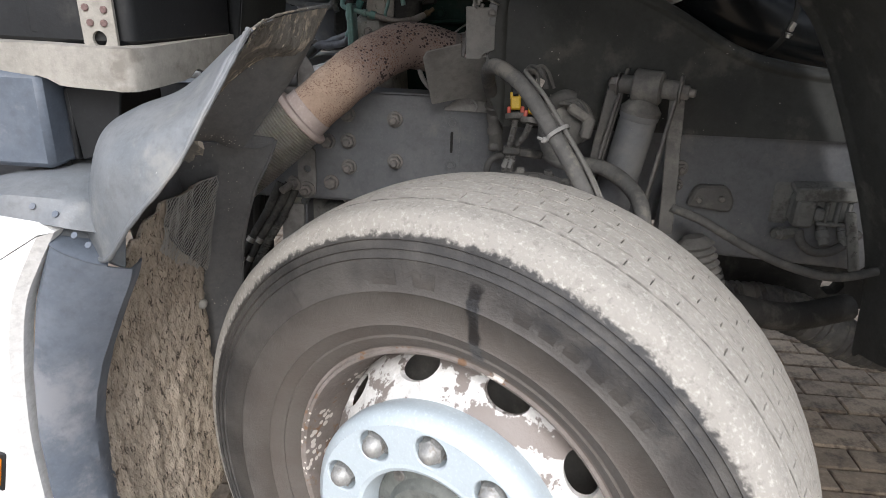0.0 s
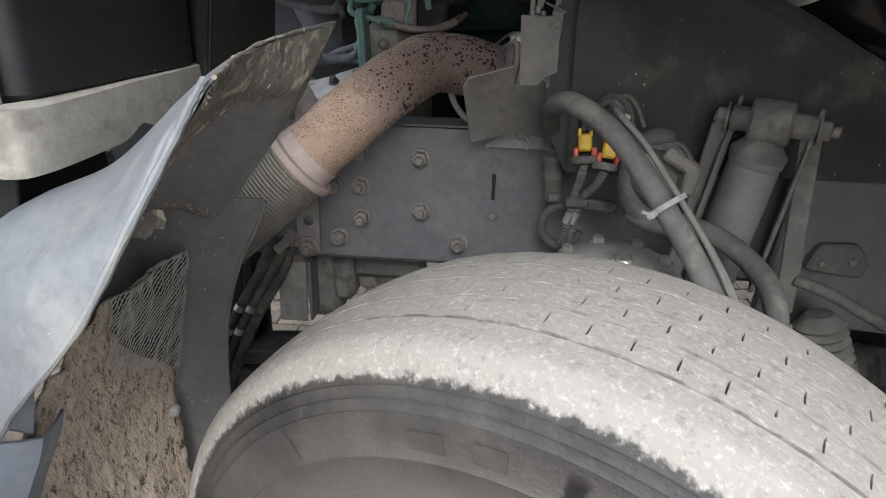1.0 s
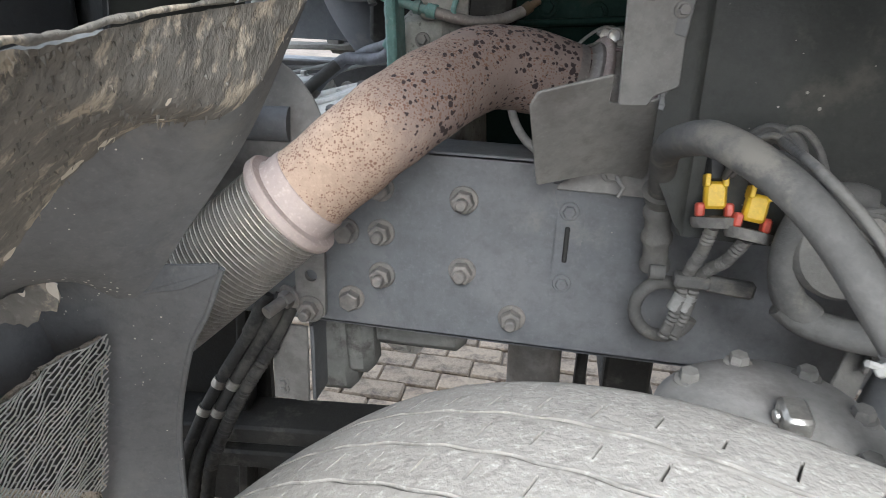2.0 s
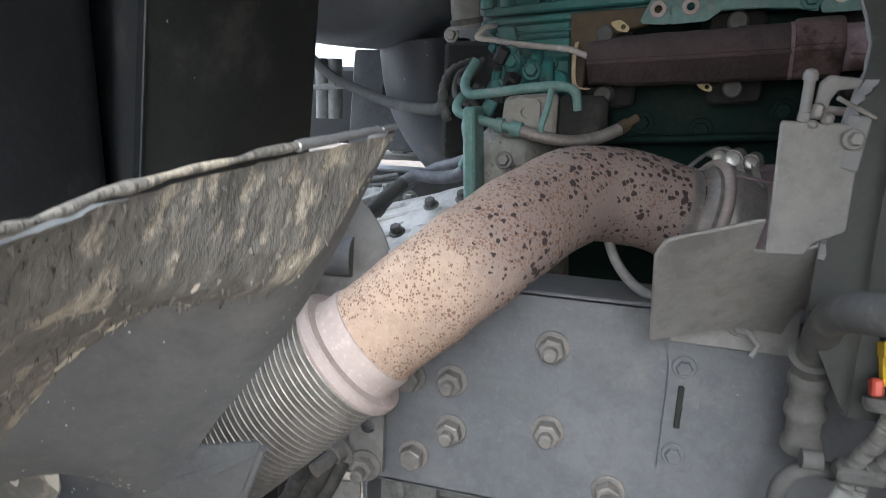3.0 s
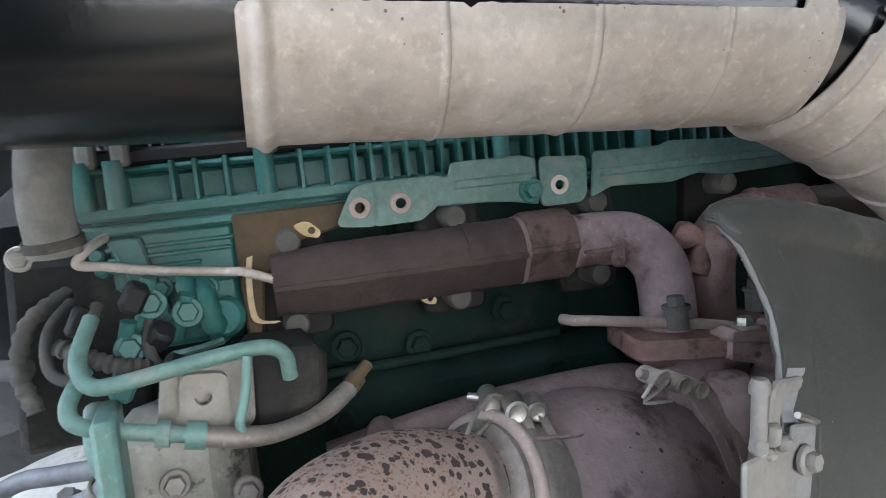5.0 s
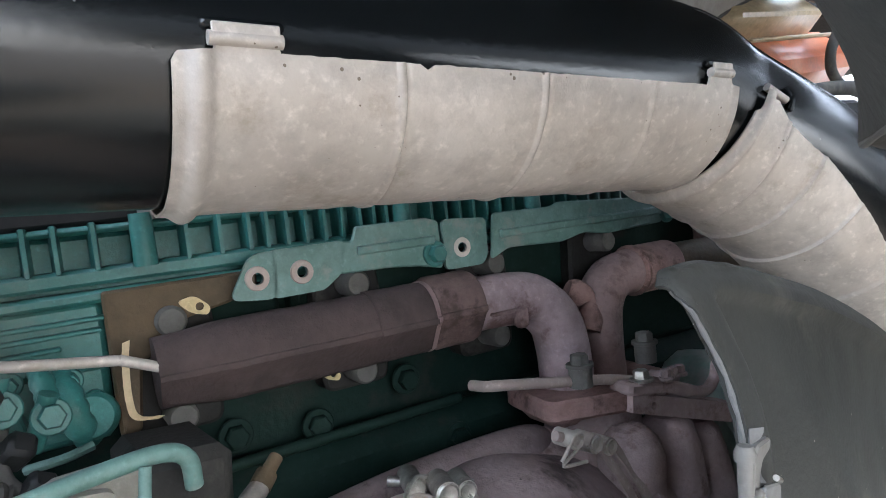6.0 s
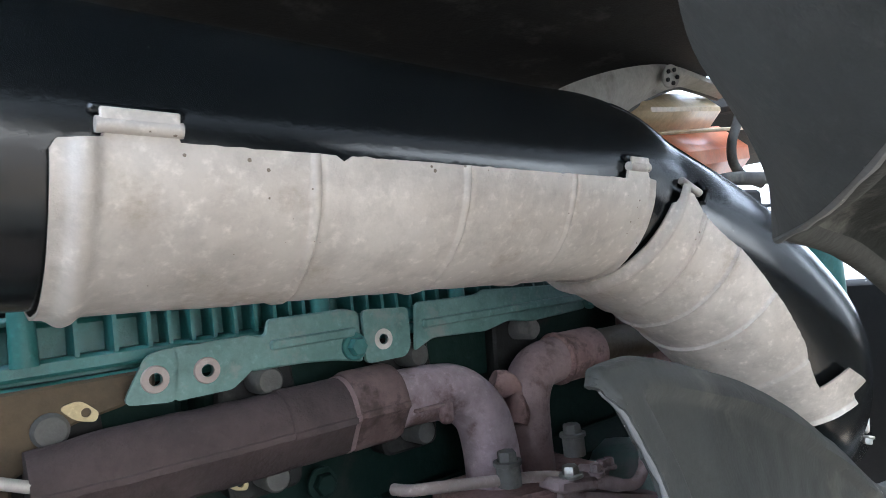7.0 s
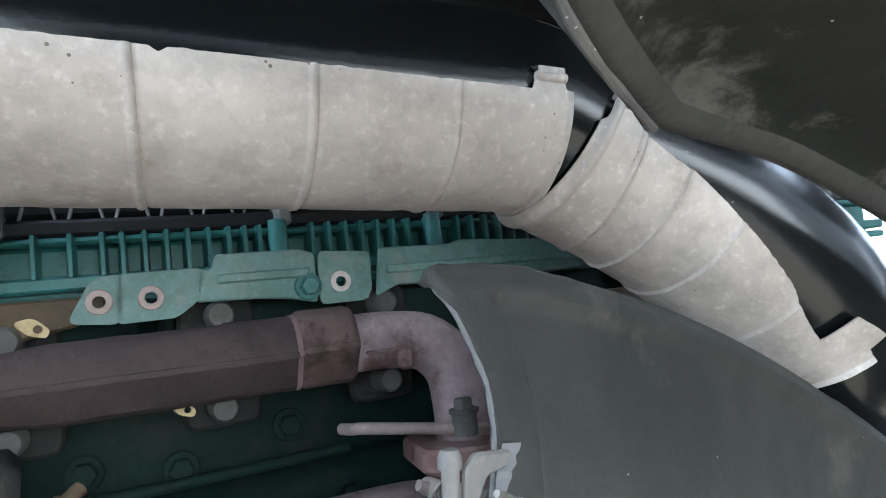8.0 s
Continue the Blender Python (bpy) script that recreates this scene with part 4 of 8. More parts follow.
# exhaust manifold
def sweep(g, xs, profile, scale=lambda s: 1.0, y=0.0, z=0.0):
    """A casting of one cross-section, run straight along the engine."""
    n = len(profile)
    verts, faces = [], []
    for i, x in enumerate(xs):
        k = scale(i / (len(xs) - 1))
        verts += [ENG @ Vector((x, y + py * k + 0.0005 * noise.noise((x * 60, py * 90, pz * 90)), z + pz * k + 0.0005 * noise.noise((x * 60, pz * 90, 5)))) for py, pz in profile]
    for i in range(len(xs) - 1):
        for k in range(n):
            j = (k + 1) % n
            faces.append((i * n + k, i * n + j, (i + 1) * n + j, (i + 1) * n + k))
    faces += [tuple(range(n))[::-1], tuple(range((len(xs) - 1) * n, len(xs) * n))]
    return g.add(verts, faces)


def run(a, b, n):
    return [a + (b - a) * i / (n - 1) for i in range(n)]


# round above, with a sharp casting ridge in front and a flat facet below it
LOG = [(0.029 * math.cos(a), 0.029 * math.sin(a)) for a in run(radians(-20), radians(176), 22)] + [(-0.0305, 0.001), (-0.0305, -0.003), (-0.027, -0.006), (-0.014, -0.026), (-0.006, -0.03), (0.01, -0.03), (0.022, -0.022)]
mani = thing("exhaust_manifold", "rusty brown cast exhaust manifold with pale elbow pipes", "exhaust manifold", (0.2, 2.1, 1.3))
g = Geo()
sweep(g, run(-0.078, 0.137, 60), LOG, lambda s: 0.86 + 0.14 * soft_ramp(s, 0.0, 0.25), 0.0, -0.055)
part("log_pipe", g, "manifold", mani, sharp=30)
g = Geo()
sweep(g, run(0.085, 0.1372, 16), [(q[0] * 1.045, q[1] * 1.045) for q in LOG[8:24]] + [(q[0] * 0.95, q[1] * 0.95) for q in LOG[8:24][::-1]], lambda s: 1.0, 0.0, -0.055)
part("raised_pad", g, "manifold", mani, "smoother rust-pink pad on the casting", sharp=30)
g = Geo()
sweep(g, run(0.141, 0.187, 14), [(q[0] * 1.09, q[1] * 1.09) for q in LOG], lambda s: 1.0 - 0.05 * (s < 0.04 or s > 0.96), 0.0, -0.0525)
sleeve = part("sleeve", g, "sleeve_rust", mani, "rust-red slip joint sleeve", sharp=30)
g = Geo()
sweep(g, run(0.1365, 0.1405, 3), [(q[0] * 1.04, q[1] * 1.04) for q in LOG], lambda s: 1.0, 0.0, -0.054)
part("joint_ring", g, "elbow", sleeve)
g = Geo()
g.tube(spline(ep((0.186, 0, -0.054), (0.225, 0, -0.055), (0.256, -0.002, -0.061), (0.276, -0.008, -0.082), (0.281, -0.012, -0.11), (0.281, -0.014, -0.15)), 8), lambda s: 0.0248 + 0.0016 * s, 32)
part("elbow_pipe", g, "manifold_pale", mani, "pale mauve-grey elbow pipe")
g = Geo()
g.box((0.012, 0.012, 0.02), E(0.228, -0.022, -0.07), 0.003)
g.box((0.03, 0.006, 0.003), E(0.208, -0.026, -0.062), 0.001)
part("cast_lug", g, "elbow", mani)
g = Geo()
g.tube(spline(ep((0.33, -0.012, -0.15), (0.33, -0.012, -0.11), (0.338, -0.008, -0.078), (0.36, -0.002, -0.058), (0.39, 0, -0.053), (0.4, 0, -0.053)), 8), 0.0235, 30)
part("elbow_pipe", g, "elbow", mani, "rusty brown elbow pipe")
g = Geo()
g.tube(spline(ep((0.3, -0.004, -0.058), (0.32, -0.014, -0.072), (0.308, -0.02, -0.1)), 6), lambda s: 0.011 + 0.003 * math.sin(s * 9), 12)
part("cast_web", g, "rust", mani)
g = Geo()
g.tube(ep((0.392, 0, -0.053), (0.3935, 0, -0.053), (0.397, 0, -0.053), (0.3985, 0, -0.053)), lambda s: 0.0275 if 0.2 < s < 0.8 else 0.024, 28)
g.tube(ep((0.398, 0, -0.053), (0.4, 0, -0.053), (0.45, 0, -0.053), (0.453, 0, -0.053)), lambda s: 0.0262 if 0.2 < s < 0.8 else 0.022, 28)
part("sleeve", g, "rust", mani)
g = Geo()
g.tube(ep((0.45, 0, -0.052), (0.62, 0.0, -0.054), (0.8, 0, -0.057)), 0.0205, 28)
part("log_pipe", g, "brown_paint", mani, "orange-brown rusted end pipe")
g = Geo()
g.box((0.11, 0.05, 0.11), E(0.6, 0.02, -0.055), 0.01)
part("rear_port", g, "rust", mani, "pinkish rusty port casting")
g = Geo()
g.prism(round_poly([(0.222, -0.055), (0.31, -0.075), (0.39, -0.06), (0.395, 0.03), (0.235, 0.03)], 0.012), 0.02, E(0, 0, -0.152, 0, 3, 0), 0.003)
g.box((0.13, 0.06, 0.03), E(0.305, -0.015, -0.165, 0, 3, 0), 0.008)
part("turbo_flange", g, "rust", mani, "rusty turbocharger flange")
for x, z, y in ((0.352, -0.135, -0.05), (0.26, -0.136, -0.058)):
    g = Geo()
    g.lathe([(0.0001, 0.0), (0.0105, 0.0), (0.0105, 0.017), (0.0125, 0.018), (0.0125, 0.021), (0.009, 0.0215)], E(x, y, z), 20)
    g.bolt(E(x, y, z + 0.0205), 0.0085, 0.009, False)
    part("flange_bolt", g, "dusty_iron", mani)
for x, z in ((-0.062, -0.022), (-0.063, -0.093), (0.085, -0.018), (0.083, -0.092), (0.226, -0.021), (0.224, -0.09), (0.372, -0.018)):
    g = Geo()
    g.lathe([(0.0001, 0.0405), (0.009, 0.04), (0.0112, 0.037), (0.0115, 0.012), (0.0145, 0.011), (0.0145, 0.0)], ENG @ lay((x, 0.045, z), (0, -1, 0)), 24)
    part("stud_nut", g, "dusty_iron", mani, "dull grey capped stud nut")
for x in (-0.06, 0.085, 0.225, 0.372):
    g = Geo()
    g.prism(round_poly([(x - 0.03, -0.11), (x + 0.03, -0.11), (x + 0.034, -0.06), (x + 0.03, -0.004), (x - 0.03, -0.004), (x - 0.034, -0.06)], 0.01), 0.028, ENG @ lay((0, 0.06, 0), (0, -1, 0)), 0.003)
    part("port_flange", g, "dark_iron", mani)
g = Geo()
strip_line = spline(ep((-0.096, 0.0, -0.03), (-0.0985, -0.003, -0.045), (-0.0995, -0.004, -0.07), (-0.096, -0.004, -0.083), (-0.081, -0.003, -0.087)), 8)
g.grid([[p, p + Vector((0.0045, -0.001, 0.0016))] for p in strip_line], 0.0012)
part("gasket_edge", g, "tank_cream", mani, "thin cream gasket edge")
for x, z, rr in ((-0.045, -0.015, 0.012), (0.052, -0.089, 0.01), (0.205, -0.012, 0.008)):
    g = Geo()
    holed(g, round_poly([(x - rr, z + rr * 0.5), (x + rr * 0.1, z + rr * 0.75), (x + rr, z - rr * 0.1), (x + rr * 0.8, z - rr * 0.6), (x - rr * 0.2, z - rr * 0.35)], 0.005), (x + rr * 0.35, z + 0.0), rr * 0.26, 0.002, ENG @ lay((0, 0.012, 0), (0, -1, 0)))
    part("gasket_tab", g, "gasket", mani, "pale yellowish gasket tab")

# turbocharger below the manifold
turbo = thing("turbocharger", "brown cast iron turbocharger housing with exhaust outlet", "turbocharger", (0.3, 2.0, 1.05))
g = Geo()
g.tube(spline([cp + dv * 0.0, cp + dv * 0.1, cp + dv * 0.24], 6), lambda s: 0.056 + 0.04 * soft_ramp(s, 0.0, 0.6), 44)
part("turbine_outlet", g, "turbo", turbo)
g = Geo()
g.tube(spline(ep((-0.05, 0.01, -0.215), (0.0, 0.004, -0.207), (0.09, 0, -0.197), (0.18, 0, -0.196), (0.236, 0.0, -0.2), (0.252, 0.006, -0.212), (0.256, 0.01, -0.24)), 8), lambda s: 0.013 + 0.0075 * min(1, s * 1.6), 24)
part("coolant_pipe", g, "turbo", turbo)
g = Geo()
g.lathe([(0.0001, 0.012), (0.01, 0.012), (0.012, 0.008), (0.012, -0.01)], ENG @ lay((-0.005, -0.004, -0.196), (-0.3, -1, 0.2)), 20)
part("pipe_plug", g, "turbo", turbo)
g = Geo()
g.lathe([(0.0001, -0.07), (0.03, -0.066), (0.037, -0.055), (0.039, -0.03), (0.036, 0.02), (0.03, 0.04), (0.0001, 0.04)], E(0.262, 0.0, -0.228, 0, 78, 0), 32)
part("bearing_housing", g, "turbo_lit", turbo)
g = Geo()
g.lathe([(0.02, 0.222), (0.098, 0.222), (0.108, 0.235), (0.115, 0.26), (0.112, 0.31), (0.09, 0.35), (0.02, 0.36)], lay(cp, dv), 48)
g.lathe([(0.062, -0.03), (0.052, -0.01), (0.047, 0.02), (0.055, 0.05)], E(0.31, -0.012, -0.205), 32)
part("turbine_housing", g, "turbo_lit", turbo)
for x, y, z, w in ((0.36, -0.06, -0.205, 0.09), (0.3, -0.07, -0.2, 0.07), (0.41, -0.05, -0.225, 0.1)):
    g = Geo()
    g.lathe([(0.0001, 0.03), (0.016, 0.028), (0.026, 0.018), (0.031, 0.0), (w * 0.4, -0.05)], E(x, y, z - 0.01), 20)
    part("cast_boss", g, "turbo_lit", turbo)
g = Geo()
g.lathe([(0.02, -0.06), (0.085, -0.06), (0.108, -0.04), (0.116, -0.01), (0.108, 0.025), (0.07, 0.05), (0.0001, 0.052)], E(0.53, 0.02, -0.285, 0, 90, 0), 44)
part("compressor_housing", g, "cover_mint", turbo, "pale blue-green compressor housing")
# actuator rod, its union and the drilled bracket
g = Geo()
g.tube(spline(ep((0.168, -0.02, -0.12), (0.172, -0.036, -0.119), (0.18, -0.045, -0.1185), (0.238, -0.052, -0.128), (0.296, -0.06, -0.138), (0.33, -0.075, -0.146)), 8), 0.0048, 12)
part("actuator_rod", g, "collar", turbo, "pale rusty actuator rod")
g = Geo()
g.tube(ep((0.328, -0.075, -0.146), (0.372, -0.082, -0.163)), 0.0066, 14)
g.tube(spline(ep((0.372, -0.082, -0.163), (0.395, -0.082, -0.168), (0.412, -0.08, -0.16), (0.42, -0.078, -0.147), (0.432, -0.075, -0.143), (0.46, -0.07, -0.146)), 8), 0.0055, 14)
part("oil_line", g, "turbo_lit", turbo)
g = Geo()
holed(g, [(0.298, -0.166), (0.448, -0.216), (0.45, -0.196), (0.3, -0.148)], (0.325, -0.166), 0.0035, 0.03, ENG @ lay((0, -0.05, 0), (0, -1, 0)))
part("actuator_bracket", g, "turbo_lit", turbo)
g = Geo()
g.box((0.05, 0.03, 0.012), E(0.318, -0.07, -0.148, 0, 12, 0), 0.003)
g.box((0.03, 0.022, 0.014), E(0.352, -0.07, -0.148, 0, 18, 20), 0.003)
lug = part("bracket_lug", g, "turbo_lit", turbo)
g = Geo()
g.bolt(E(0.314, -0.078, -0.14), 0.0075, 0.007)
part("bright_nut", g, "zinc", lug)
for x, y in ((0.342, -0.082), (0.36, -0.074), (0.375, -0.07)):
    g = Geo()
    g.bolt(E(x, y, -0.145 - 0.15 * (x - 0.34)), 0.005, 0.007)
    part("bolt", g, "turbo", turbo)

# ---- intake pipe with two heat shields ----
intake = thing("intake_pipe", "black plastic air intake pipe with two pale heat shields", "intake pipe", (0, 1.95, 1.41))
AXI = Vector((0.364, -0.036, 0.012)).normalized()
I0 = Vector((0.047, 1.93, 1.484))
path = [I0 - AXI * 0.75, I0 - AXI * 0.4, I0 - AXI * 0.1, I0 + AXI * 0.12, I0 + AXI * 0.205, (0.304, 1.904, 1.471), (0.358, 1.89, 1.447), (0.405, 1.88, 1.424), (0.458, 1.872, 1.391), (0.512, 1.866, 1.352), (0.562, 1.876, 1.308), (0.625, 1.9, 1.27), (0.71, 1.93, 1.24), (0.85, 1.965, 1.205), (1.0, 1.99, 1.18)]
WIDER = ((0.26, 0.068), (0.36, 0.0705), (0.46, 0.0765), (0.52, 0.078))


def pipe_radius(x):
    """The pipe widens through its bend."""
    if x <= WIDER[0][0]:
        return WIDER[0][1]
    for (x0, r0), (x1, r1) in zip(WIDER, WIDER[1:]):
        if x <= x1:
            return r0 + (r1 - r0) * (x - x0) / (x1 - x0)
    return WIDER[-1][1]


g = Geo()
ipath = spline(path, 10)
g.tube(ipath, lambda s: pipe_radius(ipath[round(s * (len(ipath) - 1))].x), 56)
part("pipe", g, "intake_black", intake)


def steps(table):
    """A function that follows straight lines through the pairs of a table."""
    def f(s):
        if s <= table[0][0]:
            return table[0][1]
        for (s0, v0), (s1, v1) in zip(table, table[1:]):
            if s <= s1:
                return v0 + (v1 - v0) * (s - s0) / max(1e-9, s1 - s0)
        return table[-1][1]
    return f


def shield(points, r, a0, a1, ribs, seed, laps=(), thick=0.0016):
    """A part-round shell along the points, from angle a0 to a1 (0: up, 90: outwards), with creases pressed across it and lapped joints."""
    g = Geo()
    p = [Vector(q) for q in points]
    rows = []
    n = len(p)
    reach = sum((p[i + 1] - p[i]).length for i in range(n - 1))
    for i, q in enumerate(p):
        d = (p[min(i + 1, n - 1)] - p[max(i - 1, 0)]).normalized()
        up = (Vector((0, 0, 1)) - d * d.z).normalized()
        out = d.cross(up)
        if out.y > 0:
            out = -out
        s = i / (n - 1)
        row = []
        base = r(q.x) if callable(r) else r
        for k in range(41):
            f = k / 40
            top = a0(s) + 0.5 * noise.noise((s * 60, seed, 1))
            a = radians(top + (a1 - top) * f)
            rr = base
            for c, w in ribs:
                u = (s - c - w * f) * reach / 0.0014
                rr += (0.0016 * math.exp(-u * u) - 0.0012 * math.exp(-(u - 2.2) ** 2)) * min(1, 1.25 - 0.25 * f)
            for c in laps:
                if s > c:
                    rr += 0.0013
                rr += 0.0012 * math.exp(-((s - c) * reach / 0.0012) ** 2)
            rr += 0.0042 * math.exp(-((s * reach - 0.011) / 0.0042) ** 2) + 0.0035 * math.exp(-((1 - s) * reach / 0.002) ** 2)
            rr += 0.0009 * noise.noise((q.x * 22 + seed, a * 2.2, 3)) + 0.0004 * noise.noise((q.x * 80 + seed, a * 7, 3))
            row.append(q + rr * (math.cos(a) * up + math.sin(a) * out))
        rows.append(row)
    return g.grid(rows, thick)


span = [I0 + AXI * (-0.152 + 0.361 * i / 420) for i in range(421)]
edge1 = steps([(0.0, 100), (0.006, 97), (0.045, 96), (0.047, 93.2), (0.121, 93.2), (0.123, 96), (0.314, 96), (0.32, 97.2), (0.326, 98.2), (0.332, 97.2), (0.338, 96), (0.918, 96.5), (0.92, 92), (0.985, 92), (0.987, 95), (1.0, 97)])
sh1 = part("heat_shield", shield(span, 0.0705, edge1, 212, ((0.285, 0.03), (0.533, 0.02), (0.772, 0.02)), 1), "shield", intake, "dirty pale aluminium heat shield shell", sharp=50)
fine = spline(path, 60)
k0 = next(i for i, q in enumerate(fine) if q.x > 0.284)
k1 = next(i for i, q in enumerate(fine) if q.x > 0.528)
edge2 = steps([(0.0, 101), (0.02, 98), (0.024, 86), (0.1, 86), (0.16, 92), (0.33, 101), (0.5, 111), (0.7, 122), (0.87, 135), (0.885, 115), (0.965, 115), (0.967, 126), (1.0, 129)])
sh2 = part("heat_shield", shield(fine[k0:k1], lambda x: pipe_radius(x) + 0.0025, edge2, 240, ((0.16, 0.04),), 5, laps=(0.3, 0.5, 0.76)), "shield", intake, "bent pale aluminium heat shield shell in lapped sections", sharp=50)


def pipe_point(q, ang, r, d=AXI):
    up = (Vector((0, 0, 1)) - d * d.z).normalized()
    out = d.cross(up)
    if out.y > 0:
        out = -out
    a = radians(ang)
    n = math.cos(a) * up + math.sin(a) * out
    m = lay(q + r * n, n, d)
    return m


# hooked tongues that hold the shields, each in a dark slot of the pipe
for s, w, ang, own in ((-0.122, 0.031, 92.2, sh1), (0.193, 0.022, 90, sh1)):
    m = pipe_point(I0 + AXI * s, ang, 0.069)
    g = Geo()
    g.tube([m @ Vector((0.0, -w * 0.5, 0.0025)), m @ Vector((0.0, w * 0.5, 0.0025))], 0.0032, 10)
    g.box((0.007, w * 0.92, 0.0016), m @ Matrix.Translation((-0.003, 0, 0.004)), 0.0006)
    part("hook_tab", g, "shield", own)
    g = Geo()
    g.box((0.005, w * 1.12, 0.004), m @ Matrix.Translation((-0.0065, 0.0, -0.0005)), 0.0015)
    part("pipe_loop", g, "intake_black", own)
dd = (fine[k0 + 24] - fine[k0 + 20]).normalized()
m = pipe_point(fine[k0 + 22], 82, pipe_radius(0.29) + 0.001, dd)
g = Geo()
g.tube([m @ Vector((0.0, -0.011, 0.002)), m @ Vector((0.0, 0.011, 0.002))], 0.003, 10)
part("hook_tab", g, "shield", sh2)
g = Geo()
g.tube(spline([m @ Vector((-0.012, 0.012, 0.0)), m @ Vector((-0.004, 0.017, 0.003)), m @ Vector((0.006, 0.016, 0.002))], 6), 0.0022, 8)
part("pipe_lug", g, "intake_black", sh2)
# worm-drive clamp where the pipe enters the air filter hose
q0 = next(i for i, q in enumerate(fine) if q.x > 0.675)
dd = (fine[q0 + 4] - fine[q0 - 4]).normalized()
g = Geo()
g.lathe([(0.077, -0.007), (0.0795, -0.006), (0.0795, 0.006), (0.077, 0.007)], lay(fine[q0], dd), 48, close=True)
band = part("clamp_band", g, "dark_iron", intake)
m = pipe_point(fine[q0], 96, 0.082, dd)
g = Geo()
g.box((0.018, 0.012, 0.008), m, 0.002)
g.bolt(m @ Matrix.Translation((0.012, 0, 0.002)) @ pose(0, 0, 0, 0, 90, 0), 0.005, 0.006)
part("worm_screw", g, "zinc", band, "bright worm screw")
# moulded seam along the top of the pipe's bend
g = Geo()
seam = []
for i in range(k0 - 40, len(fine) - 20, 6):
    d = (fine[i + 1] - fine[i - 1]).normalized()
    seam.append(pipe_point(fine[i], 40, pipe_radius(fine[i].x) - 0.0012, d).translation)
g.tube(seam, 0.0022, 8)
part("mould_seam", g, "intake_black", intake)

# ---- wheel arch shell of the cab, in front, and the inner liner on the chassis ----
inner = [(-0.06, 1.59, 1.52), (0.03, 1.64, 1.465), (0.105, 1.69, 1.437), (0.215, 1.75, 1.431), (0.34, 1.753, 1.42), (0.5, 1.752, 1.375), (0.663, 1.75, 1.29), (0.772, 1.75, 1.118), (0.899, 1.75, 0.823), (0.93, 1.75, 0.6)]
outer = [(-0.2, 1.12, 1.52), (-0.1, 1.12, 1.515), (0.02, 1.1, 1.505), (0.15, 1.09, 1.49), (0.36, 1.08, 1.445), (0.58, 1.07, 1.33), (0.72, 1.06, 1.15), (0.8, 1.05, 1.0), (0.88, 1.05, 0.82), (0.92, 1.05, 0.6)]
a, b = spline(inner[:4], 6) + spline(inner[3:], 6)[1:], spline(outer, 6)
rows = []
for p, q in zip(a, b):
    row = []
    for k in range(41):
        t = (k / 40) ** 1.9
        d = t * (q - p).length
        v = p.lerp(q, t) + Vector((0, 0, 0.06 * math.sin(math.pi * t)))
        # a rolled band along the edge, then the flat sheet behind a crease
        lift = -0.004 * math.sin(math.pi * d / 0.018) if d < 0.018 else 0.005 * soft_ramp(d, 0.018, 0.026)
        row.append(v + Vector((0, 0, lift + 0.003 * noise.noise(v * 14) * min(1, d / 0.05) + 0.0012 * noise.noise(v * 45) * min(1, d / 0.03))))
    rows.append(row)
arch = thing("wheel_arch", "dark muddy plastic wheel arch under the cab", "wheel arch", (0.9, 1.4, 0.6))
g = Geo()
g.grid([r[6:] for r in rows[:31]], 0.004)
part("shell", g, "arch", arch)
# light from below on this band is put into its paler colour
g = Geo()
g.grid([r[:7] for r in rows[:31]], 0.004)
part("rolled_band", g, "arch_worn_lit", arch, "rolled edge band, coloured paler for light from below")
g = Geo()
g.grid(rows[30:], 0.004)
part("front_panel", g, "arch_worn_lit", arch, "dusty front panel of the shell")
# end face between the lower edge and the roof, its edge pale from scuffing and painted sky light
back = spline([(-0.05, 1.68, 1.545), (0.03, 1.71, 1.52), (0.1, 1.732, 1.501), (0.225, 1.751, 1.489)], 6)
g = Geo()
g.grid([[p.lerp(q, k / 8) + Vector((0, 0, -0.003 * math.sin(math.pi * k / 8))) for k in range(9)] for p, q in zip([r[0] for r in rows[:19]], back)], 0.003)
part("end_face", g, "arch_worn_lit", arch)
g = Geo()
g.tube([r[0] for r in rows[:19]], lambda s: 0.0026 + 0.0005 * math.sin(s * 70), 8)
g.tube([rows[18][0].lerp(back[-1], k / 6) for k in range(7)], 0.0026, 8)
part("scuffed_edge", g, "dusty_plastic", arch, "scuffed edge, coloured paler for sky light")
g = Geo()
rows = [[q, q + Vector((0, -0.02, 0.02)), q + Vector((0.0, -0.03, 0.14))] for q in b]
g.grid(rows, 0.004)
part("outer_lip", g, "trim_blue", arch)

liner = thing("inner_wheel_liner", "dark dusty plastic inner liner behind the wheel", "wheel liner", (0.4, 1.81, 1.03))
top = [(0.121, 1.357), (0.124, 1.3615), (0.13, 1.3645), (0.176, 1.364), (0.23, 1.353), (0.297, 1.336), (0.375, 1.308), (0.47, 1.267), (0.56, 1.219), (0.6, 1.2), (0.66, 1.182), (0.75, 1.168), (0.86, 1.158), (0.94, 1.15)]
front_edge = [(1.36, 0.0, 0.0), (1.352, 0.004, 0.002), (1.331, 0.011, 0.009), (1.311, 0.015, 0.017), (1.29, 0.012, 0.024), (1.27, 0.005, 0.03), (1.25, 0.001, 0.033), (1.2, 0.0, 0.034), (1.0, 0.0, 0.034)]
rows = []
tp = spline([(x, 0, z) for x, z in top], 16)
reach = [0.0]
for p, q in zip(tp, tp[1:]):
    reach.append(reach[-1] + (q - p).length)

